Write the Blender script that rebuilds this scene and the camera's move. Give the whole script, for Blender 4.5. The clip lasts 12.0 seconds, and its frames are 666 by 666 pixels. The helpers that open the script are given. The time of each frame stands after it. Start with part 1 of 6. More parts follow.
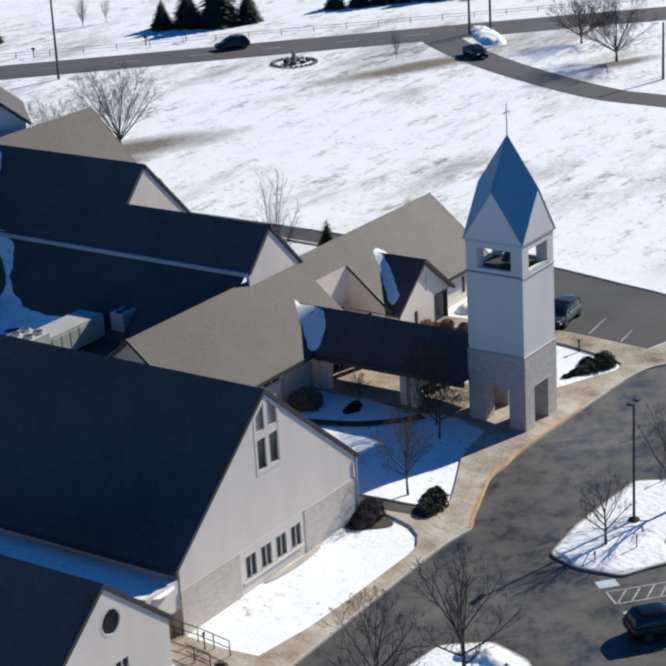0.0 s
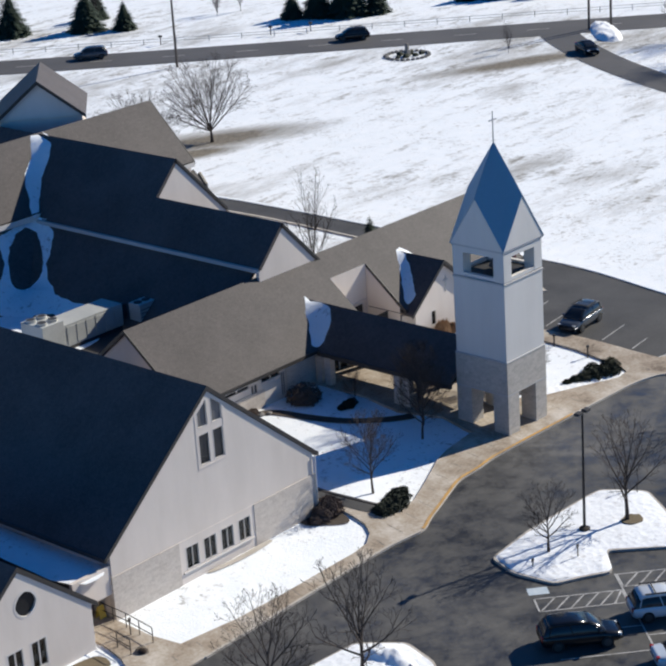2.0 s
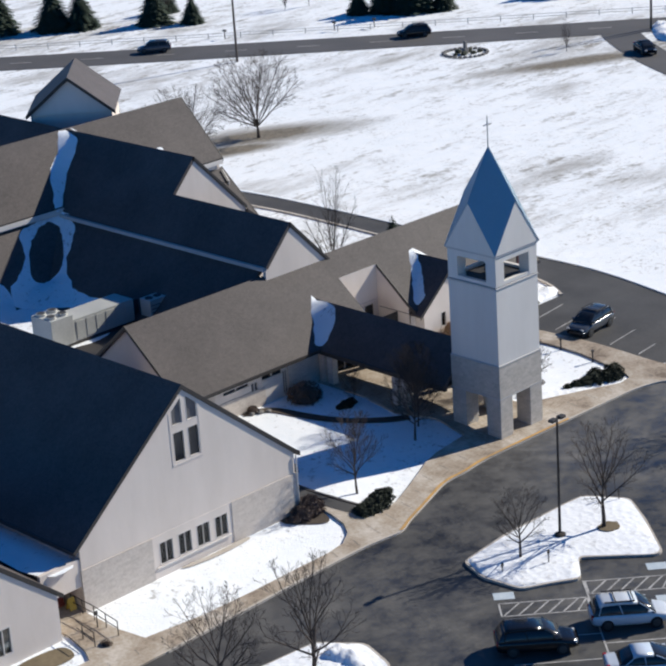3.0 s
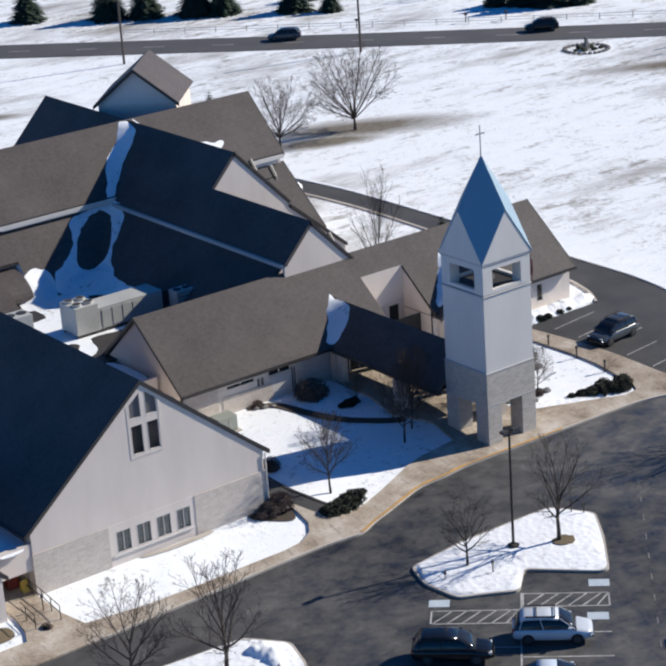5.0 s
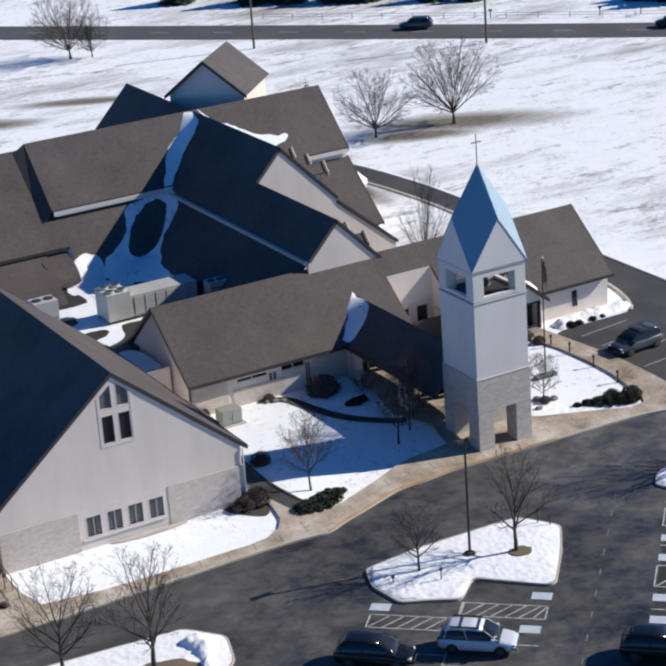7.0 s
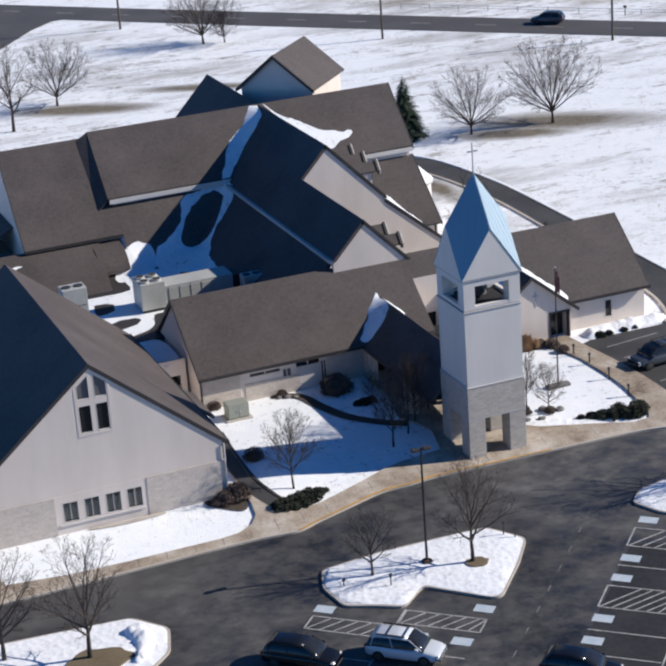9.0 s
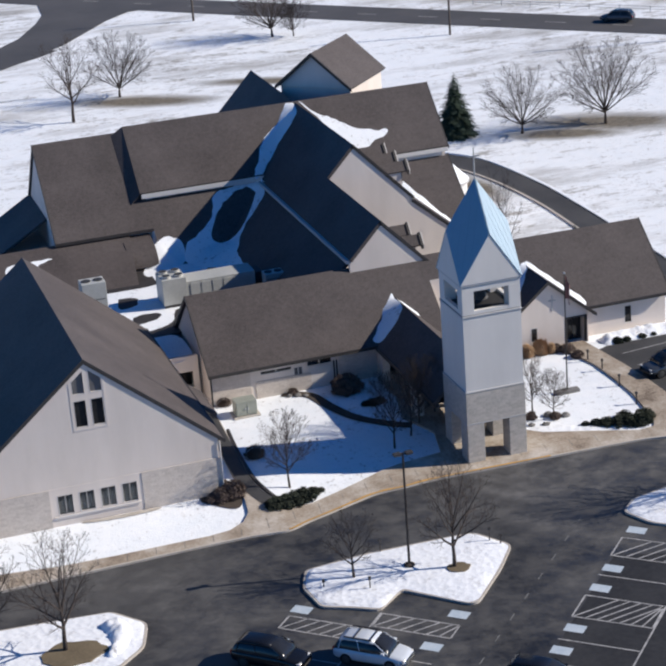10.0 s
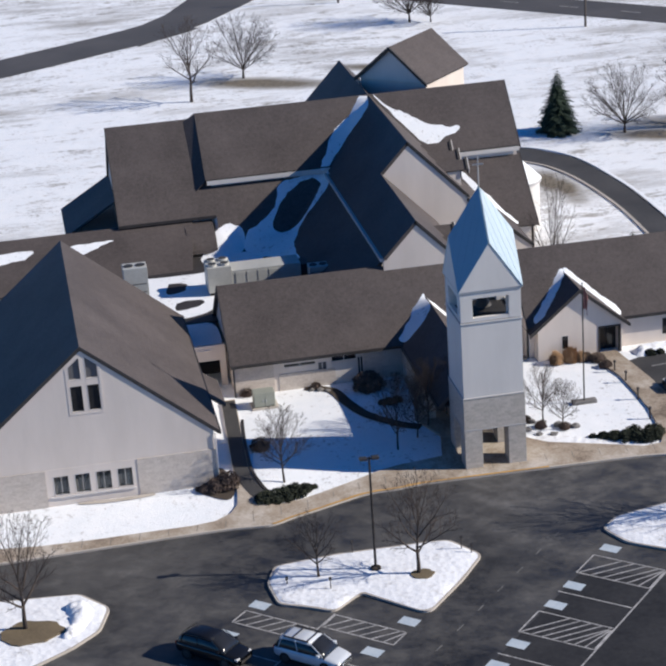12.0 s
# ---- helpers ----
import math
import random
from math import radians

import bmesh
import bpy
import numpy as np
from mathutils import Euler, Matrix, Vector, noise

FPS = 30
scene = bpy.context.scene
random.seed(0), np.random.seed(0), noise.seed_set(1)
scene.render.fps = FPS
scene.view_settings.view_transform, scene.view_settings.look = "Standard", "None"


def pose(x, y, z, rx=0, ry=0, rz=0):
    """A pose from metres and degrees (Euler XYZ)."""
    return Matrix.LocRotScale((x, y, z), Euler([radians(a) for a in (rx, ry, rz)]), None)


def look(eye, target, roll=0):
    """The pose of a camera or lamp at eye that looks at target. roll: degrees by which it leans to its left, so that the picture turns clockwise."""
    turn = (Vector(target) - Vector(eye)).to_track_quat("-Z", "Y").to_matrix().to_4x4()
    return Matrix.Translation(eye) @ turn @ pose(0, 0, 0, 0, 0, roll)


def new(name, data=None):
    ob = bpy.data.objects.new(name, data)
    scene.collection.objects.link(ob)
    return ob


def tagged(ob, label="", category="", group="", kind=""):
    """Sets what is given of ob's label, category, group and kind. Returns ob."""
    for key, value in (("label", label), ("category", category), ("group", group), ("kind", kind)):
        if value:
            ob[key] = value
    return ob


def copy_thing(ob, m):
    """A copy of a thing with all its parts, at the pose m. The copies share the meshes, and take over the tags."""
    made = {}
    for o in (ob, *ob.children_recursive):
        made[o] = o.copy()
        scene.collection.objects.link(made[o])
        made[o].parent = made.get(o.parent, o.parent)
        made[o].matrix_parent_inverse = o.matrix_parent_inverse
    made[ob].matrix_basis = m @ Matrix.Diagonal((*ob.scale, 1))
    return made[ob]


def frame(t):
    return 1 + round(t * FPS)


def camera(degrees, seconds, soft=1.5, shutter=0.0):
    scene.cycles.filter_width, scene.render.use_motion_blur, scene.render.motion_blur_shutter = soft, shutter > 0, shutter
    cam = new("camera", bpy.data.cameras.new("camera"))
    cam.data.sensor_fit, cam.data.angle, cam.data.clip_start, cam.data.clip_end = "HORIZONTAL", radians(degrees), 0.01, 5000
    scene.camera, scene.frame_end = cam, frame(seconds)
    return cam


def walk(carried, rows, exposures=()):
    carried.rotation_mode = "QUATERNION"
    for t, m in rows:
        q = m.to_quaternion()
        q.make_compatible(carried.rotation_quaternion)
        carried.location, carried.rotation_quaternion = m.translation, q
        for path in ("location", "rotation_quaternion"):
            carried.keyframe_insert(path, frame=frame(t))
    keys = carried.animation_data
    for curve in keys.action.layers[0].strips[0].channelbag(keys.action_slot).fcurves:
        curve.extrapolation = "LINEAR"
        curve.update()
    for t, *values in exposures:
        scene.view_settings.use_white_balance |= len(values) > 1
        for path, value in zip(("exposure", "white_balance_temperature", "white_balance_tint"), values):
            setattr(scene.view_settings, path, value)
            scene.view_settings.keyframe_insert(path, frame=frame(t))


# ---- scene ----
cam = camera(19.3, 12.0, soft=2.7)
PATH = [
    (0, (-104.445, -59.301, 51.104), (-102.914, -58.209, 50.424), -3.3),
    (0.5, (-102.473, -62.949, 51.407), (-100.977, -61.81, 50.725), -3.5),
    (1, (-100.534, -66.678, 51.776), (-99.077, -65.49, 51.091), -3.6),
    (1.5, (-98.312, -70.283, 52.07), (-96.895, -69.049, 51.384), -3.7),
    (2, (-96.032, -73.744, 52.357), (-94.656, -72.466, 51.671), -3.8),
    (2.5, (-93.504, -77.017, 52.582), (-92.169, -75.696, 51.895), -3.8),
    (3, (-90.881, -80.406, 52.926), (-89.591, -79.041, 52.237), -3.9),
    (5, (-79.06, -92.627, 54.159), (-77.964, -91.105, 53.463), -4.1),
    (5.5, (-75.884, -95.469, 54.557), (-74.84, -93.912, 53.859), -4.2),
    (6, (-72.638, -98.14, 54.95), (-71.647, -96.551, 54.249), -4.2),
    (6.5, (-69.269, -100.643, 55.173), (-68.33, -99.023, 54.47), -4.2),
    (7, (-65.79, -103.059, 55.527), (-64.908, -101.409, 54.822), -4.2),
    (9, (-51.053, -111.146, 56.472), (-50.397, -109.396, 55.762), -4.2),
    (9.5, (-47.244, -112.756, 56.721), (-46.646, -110.986, 56.008), -4.2),
    (10, (-43.324, -114.326, 57.063), (-42.788, -112.537, 56.349), -4.2),
    (10.5, (-39.527, -115.702, 57.445), (-39.049, -113.897, 56.728), -4.1),
    (11, (-35.676, -116.928, 57.788), (-35.258, -115.109, 57.068), -4.0),
    (11.5, (-31.689, -118.026, 58.124), (-31.333, -116.196, 57.4), -3.9),
    (12, (-27.661, -118.94, 58.459), (-27.367, -117.1, 57.731), -3.9),
]
walk(cam, [(t, look(eye, target, roll)) for t, eye, target, roll in PATH], [(0, 0.40, 5900, 1), (4, 0.43, 5830, 3), (12, 0.30, 5830, 6)])

# ---------------------------------------------------------------- light
SUN = Vector((0.831, -0.216, 0.511)).normalized()
world = bpy.data.worlds.new("sky")
scene.world = world
world.use_nodes = True
wn = world.node_tree.nodes
sky = wn.new("ShaderNodeTexSky")
sky.sky_type = "NISHITA"
sky.sun_disc = False
sky.sun_elevation = math.asin(SUN.z)
sky.sun_rotation = math.atan2(SUN.x, SUN.y)
sky.ozone_density = 10.0
sky.air_density = 0.6
sky.dust_density = 0.0
deep = wn.new("ShaderNodeHueSaturation")
deep.inputs["Hue"].default_value = 0.496
deep.inputs["Saturation"].default_value = 1.1
world.node_tree.links.new(sky.outputs[0], deep.inputs["Color"])
world.node_tree.links.new(deep.outputs[0], wn["Background"].inputs[0])
wn["Background"].inputs[1].default_value = 0.088
sun = new("sun", bpy.data.lights.new("sun", "SUN"))
sun.data.energy = 4.9
sun.data.angle = radians(0.5)
sun.data.color = (1.0, 0.84, 0.68)
sun.matrix_world = look(SUN * 200, (0, 0, 0))


# ---------------------------------------------------------------- materials
def mat_base(name, rough=0.8, metal=0.0):
    m = bpy.data.materials.new(name)
    m.use_nodes = True
    nt = m.node_tree
    b = nt.nodes["Principled BSDF"]
    b.inputs["Roughness"].default_value = rough
    b.inputs["Metallic"].default_value = metal
    return m, nt, b


def node(nt, kind, **vals):
    n = nt.nodes.new(kind)
    for k, v in vals.items():
        n.inputs[k].default_value = v
    return n


def coords(nt, scale=(1, 1, 1), turn=0.0):
    tc = nt.nodes.new("ShaderNodeTexCoord")
    mp = nt.nodes.new("ShaderNodeMapping")
    mp.inputs["Scale"].default_value = scale
    mp.inputs["Rotation"].default_value = (0, 0, turn)
    nt.links.new(tc.outputs["Object"], mp.inputs["Vector"])
    return mp.outputs[0]


def noise_tex(nt, vec, scale, detail=6, rough=0.6):
    n = node(nt, "ShaderNodeTexNoise", Scale=scale, Detail=detail, Roughness=rough)
    nt.links.new(vec, n.inputs["Vector"])
    return n.outputs["Fac"]


def ramp(nt, fac, stops):
    r = nt.nodes.new("ShaderNodeValToRGB")
    e = r.color_ramp.elements
    while len(e) < len(stops):
        e.new(0.5)
    for el, (p, c) in zip(e, stops):
        el.position = p
        el.color = (*c, 1) if len(c) == 3 else c
    nt.links.new(fac, r.inputs[0])
    return r.outputs[0]


def mix(nt, fac, a, b, kind="MIX"):
    n = nt.nodes.new("ShaderNodeMixRGB")
    n.blend_type = kind
    for i, v in enumerate((fac, a, b)):
        if hasattr(v, "is_linked"):
            nt.links.new(v, n.inputs[i])
        else:
            n.inputs[i].default_value = v if i == 0 else (*v, 1)
    return n.outputs[0]


def bump(nt, b, height, strength=0.3, dist=0.02):
    n = node(nt, "ShaderNodeBump", Strength=strength, Distance=dist)
    nt.links.new(height, n.inputs["Height"])
    nt.links.new(n.outputs[0], b.inputs["Normal"])


def mottled(name, c1, c2, big=0.3, fine=6.0, rough=0.8, metal=0.0, bumpy=0.2, dist=0.02, stretch=(1, 1, 1)):
    """Two colours mixed by broad stains and fine grain."""
    m, nt, b = mat_base(name, rough, metal)
    v = coords(nt, stretch)
    f1 = noise_tex(nt, v, big, 5)
    f2 = noise_tex(nt, v, fine, 4, 0.7)
    f = mix(nt, 0.45, f1, f2)
    col = ramp(nt, f, [(0.3, c1), (0.7, c2)])
    nt.links.new(col, b.inputs["Base Color"])
    if bumpy:
        bump(nt, b, f2, bumpy, dist)
    return m


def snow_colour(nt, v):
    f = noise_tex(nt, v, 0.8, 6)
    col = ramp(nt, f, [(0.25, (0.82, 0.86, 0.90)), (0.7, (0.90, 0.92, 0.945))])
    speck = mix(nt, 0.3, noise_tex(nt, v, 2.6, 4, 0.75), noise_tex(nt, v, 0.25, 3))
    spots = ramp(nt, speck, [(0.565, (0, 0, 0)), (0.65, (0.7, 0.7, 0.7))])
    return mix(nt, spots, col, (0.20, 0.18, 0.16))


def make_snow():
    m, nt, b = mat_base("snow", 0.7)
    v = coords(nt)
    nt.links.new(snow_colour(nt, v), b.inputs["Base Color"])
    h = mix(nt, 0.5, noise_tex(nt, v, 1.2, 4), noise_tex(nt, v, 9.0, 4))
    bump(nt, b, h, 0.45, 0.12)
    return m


def make_trodden():
    """Snow with footprints, slush and dirt kicked into it."""
    m, nt, b = mat_base("trodden_snow", 0.7)
    v = coords(nt)
    f = mix(nt, 0.45, noise_tex(nt, v, 0.9, 6, 0.7), noise_tex(nt, v, 3.2, 5, 0.7))
    dirt = ramp(nt, f, [(0.52, (0, 0, 0)), (0.58, (0.2, 0.2, 0.2)), (0.66, (0.75, 0.75, 0.75))])
    col = mix(nt, dirt, (0.88, 0.90, 0.93), (0.30, 0.28, 0.26))
    nt.links.new(col, b.inputs["Base Color"])
    prints = node(nt, "ShaderNodeTexVoronoi", Scale=2.2)
    nt.links.new(v, prints.inputs["Vector"])
    h = mix(nt, 0.5, prints.outputs["Distance"], noise_tex(nt, v, 2.4, 6, 0.7))
    bump(nt, b, h, 0.55, 0.12)
    return m


def scaled(nt, fac, k):
    n = nt.nodes.new("ShaderNodeMath")
    n.operation = "MULTIPLY"
    nt.links.new(fac, n.inputs[0])
    n.inputs[1].default_value = k
    return n.outputs[0]


def make_field():
    """Old snow with streaks and patches of winter grass showing through."""
    m, nt, b = mat_base("snowy_field", 0.75)
    v = coords(nt)
    streak = coords(nt, (0.34, 1.0, 1.0), radians(-34))
    big = noise_tex(nt, v, 0.022, 3, 0.5)
    mid = noise_tex(nt, streak, 0.13, 6, 0.6)
    fine = noise_tex(nt, streak, 1.7, 6, 0.75)
    f = mix(nt, 0.42, mid, big)
    f = mix(nt, 0.16, f, fine)
    mask = ramp(nt, f, [(0.50, (0, 0, 0)), (0.63, (0.8, 0.8, 0.8))])
    # close to the buildings the cover is deeper
    sep = nt.nodes.new("ShaderNodeSeparateXYZ")
    nt.links.new(coords(nt), sep.inputs[0])
    near = node(nt, "ShaderNodeMapRange")
    near.inputs["From Min"].default_value, near.inputs["From Max"].default_value = 18, 45
    nt.links.new(sep.outputs["Y"], near.inputs["Value"])
    nearx = node(nt, "ShaderNodeMapRange")
    nearx.inputs["From Min"].default_value, nearx.inputs["From Max"].default_value = 28, 40
    nt.links.new(sep.outputs["X"], nearx.inputs["Value"])
    mx = nt.nodes.new("ShaderNodeMath")
    mx.operation = "MAXIMUM"
    nt.links.new(near.outputs[0], mx.inputs[0])
    nt.links.new(nearx.outputs[0], mx.inputs[1])
    mask = mix(nt, 1.0, mask, mx.outputs[0], "MULTIPLY")
    # thin cover with grass under the large trees and along the lane
    for cx, cy, rx, ry in ((46.8, 73.2, 12, 4.4), (40.0, 71.8, 7, 2.6), (23.6, 60.0, 2.2, 5.5), (91, 66, 14, 3.0), (101, 44, 6, 2), (24.5, 58, 2.0, 6), (19, 114, 9, 2.2), (2.5, 112.5, 10, 3.2), (25.5, 14.8, 2.2, 2.0)):
        mp = nt.nodes.new("ShaderNodeMapping")
        mp.vector_type = "TEXTURE"
        mp.inputs["Location"].default_value = (cx, cy, 0.5)
        mp.inputs["Scale"].default_value = (rx, ry, 50)
        mp.inputs["Rotation"].default_value = (0, 0, radians(-25 if ry < rx else 0))
        nt.links.new(coords(nt), mp.inputs[0])
        ln = nt.nodes.new("ShaderNodeVectorMath")
        ln.operation = "LENGTH"
        nt.links.new(mp.outputs[0], ln.inputs[0])
        wob = mix(nt, 1.0, ln.outputs["Value"], mid, "ADD")
        wob = mix(nt, 0.6, wob, fine, "ADD")
        spot = ramp(nt, scaled(nt, wob, 0.5), [(0.62, (0.97, 0.97, 0.97)), (0.80, (0.6, 0.6, 0.6)), (0.98, (0, 0, 0))])
        mask = mix(nt, 1.0, mask, spot, "LIGHTEN")
    thin = mix(nt, 0.35, noise_tex(nt, streak, 0.55, 8, 0.68), big)
    thin = mix(nt, 0.25, thin, noise_tex(nt, v, 1.4, 5, 0.7))
    veil = ramp(nt, thin, [(0.51, (0, 0, 0)), (0.555, (0.36, 0.36, 0.36)), (0.615, (0.85, 0.85, 0.85))])
    mask = mix(nt, 1.0, mask, mix(nt, 1.0, veil, mx.outputs[0], "MULTIPLY"), "LIGHTEN")
    grass = ramp(nt, noise_tex(nt, v, 2.5, 5), [(0.3, (0.085, 0.07, 0.045)), (0.7, (0.21, 0.175, 0.12))])
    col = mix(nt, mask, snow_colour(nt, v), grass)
    nt.links.new(col, b.inputs["Base Color"])
    h = mix(nt, 0.5, noise_tex(nt, v, 0.9, 5), noise_tex(nt, v, 7.0, 4))
    bump(nt, b, h, 0.55, 0.13)
    return m


def make_shingle(name="shingle"):
    m, nt, b = mat_base(name, 0.6)
    v = coords(nt)
    f1 = noise_tex(nt, v, 0.22, 4)
    f2 = noise_tex(nt, v, 3.2, 5, 0.7)
    f3 = noise_tex(nt, v, 14.0, 3, 0.7)
    f = mix(nt, 0.5, mix(nt, 0.45, f1, f2), f3)
    col = ramp(nt, f, [(0.36, (0.050, 0.043, 0.041)), (0.64, (0.130, 0.112, 0.106))])
    nt.links.new(col, b.inputs["Base Color"])
    wv = node(nt, "ShaderNodeTexWave", Scale=1.1, Distortion=0.4, Detail=1.0)
    wv.bands_direction = "Z"
    wv.wave_profile = "SAW"
    nt.links.new(v, wv.inputs["Vector"])
    bump(nt, b, mix(nt, 0.5, wv.outputs["Fac"], f3), 0.4, 0.03)
    b.inputs["Specular IOR Level"].default_value = 0.16
    b.inputs["Specular Tint"].default_value = (0.84, 0.92, 1.0, 1)
    return m


def make_stucco(name, c1, c2, panel=0.0):
    m, nt, b = mat_base(name, 0.9)
    v = coords(nt)
    f1 = noise_tex(nt, coords(nt, (1, 1, 0.25)), 0.5, 5)
    f2 = noise_tex(nt, v, 25.0, 3, 0.7)
    col = ramp(nt, mix(nt, 0.3, f1, f2), [(0.3, c1), (0.7, c2)])
    nt.links.new(col, b.inputs["Base Color"])
    bump(nt, b, f2, 0.25, 0.006)
    return m


def make_stone(name, c1, c2, c3):
    """Split-faced block in courses, with pale joints."""
    m, nt, b = mat_base(name, 0.9)
    tc = nt.nodes.new("ShaderNodeTexCoord")
    sep = nt.nodes.new("ShaderNodeSeparateXYZ")
    nt.links.new(tc.outputs["Object"], sep.inputs[0])
    add = nt.nodes.new("ShaderNodeMath")
    nt.links.new(sep.outputs["X"], add.inputs[0])
    nt.links.new(sep.outputs["Y"], add.inputs[1])
    cmb = nt.nodes.new("ShaderNodeCombineXYZ")
    nt.links.new(add.outputs[0], cmb.inputs["X"])
    nt.links.new(sep.outputs["Z"], cmb.inputs["Y"])
    br = node(nt, "ShaderNodeTexBrick", Scale=1.0)
    br.inputs["Color1"].default_value = (*c1, 1)
    br.inputs["Color2"].default_value = (*c2, 1)
    br.inputs["Mortar"].default_value = (*c3, 1)
    br.inputs["Mortar Size"].default_value = 0.012
    br.inputs["Brick Width"].default_value = 0.42
    br.inputs["Row Height"].default_value = 0.2
    nt.links.new(cmb.outputs[0], br.inputs["Vector"])
    f = noise_tex(nt, tc.outputs["Object"], 7.0, 6, 0.75)
    col = mix(nt, 0.3, br.outputs["Color"], ramp(nt, f, [(0.34, (0.22, 0.20, 0.19)), (0.5, (0.52, 0.5, 0.48)), (0.7, (0.66, 0.64, 0.62))]), "OVERLAY")
    nt.links.new(col, b.inputs["Base Color"])
    bump(nt, b, mix(nt, 0.5, br.outputs["Fac"], f), 0.5, 0.03)
    return m


def make_asphalt():
    m, nt, b = mat_base("asphalt", 0.62)
    v = coords(nt)
    broad = noise_tex(nt, v, 0.09, 5, 0.6)
    smear = noise_tex(nt, coords(nt, (0.8, 1, 1), radians(12)), 0.5, 8, 0.75)
    grain = noise_tex(nt, v, 18, 4, 0.8)
    f = mix(nt, 0.5, broad, smear)
    f = mix(nt, 0.16, f, grain)
    col = ramp(nt, f, [(0.39, (0.014, 0.014, 0.015)), (0.455, (0.046, 0.045, 0.045)), (0.53, (0.078, 0.076, 0.074)), (0.64, (0.155, 0.150, 0.145))])
    nt.links.new(col, b.inputs["Base Color"])
    nt.links.new(ramp(nt, smear, [(0.35, (0.35, 0.35, 0.35)), (0.6, (0.8, 0.8, 0.8))]), b.inputs["Roughness"])
    bump(nt, b, grain, 0.3, 0.01)
    return m


def make_concrete():
    m, nt, b = mat_base("concrete_walk", 0.85)
    v = coords(nt)
    f = mix(nt, 0.3, noise_tex(nt, v, 0.3, 6, 0.65), noise_tex(nt, v, 5, 5, 0.7))
    col = ramp(nt, f, [(0.37, (0.15, 0.115, 0.085)), (0.46, (0.32, 0.262, 0.20)), (0.53, (0.40, 0.345, 0.28)), (0.64, (0.56, 0.51, 0.45))])
    nt.links.new(col, b.inputs["Base Color"])
    bump(nt, b, noise_tex(nt, v, 12, 4), 0.25, 0.01)
    return m


def make_glass():
    m = bpy.data.materials.new("window_glass")
    m.use_nodes = True
    nt = m.node_tree
    nt.nodes.clear()
    out = nt.nodes.new("ShaderNodeOutputMaterial")
    tr = node(nt, "ShaderNodeBsdfTransparent", Color=(0.74, 0.77, 0.78, 1))
    gl = node(nt, "ShaderNodeBsdfGlossy", Roughness=0.03)
    fr = node(nt, "ShaderNodeFresnel", IOR=1.5)
    mx = nt.nodes.new("ShaderNodeMixShader")
    nt.links.new(fr.outputs[0], mx.inputs[0])
    nt.links.new(tr.outputs[0], mx.inputs[1])
    nt.links.new(gl.outputs[0], mx.inputs[2])
    nt.links.new(mx.outputs[0], out.inputs[0])
    return m


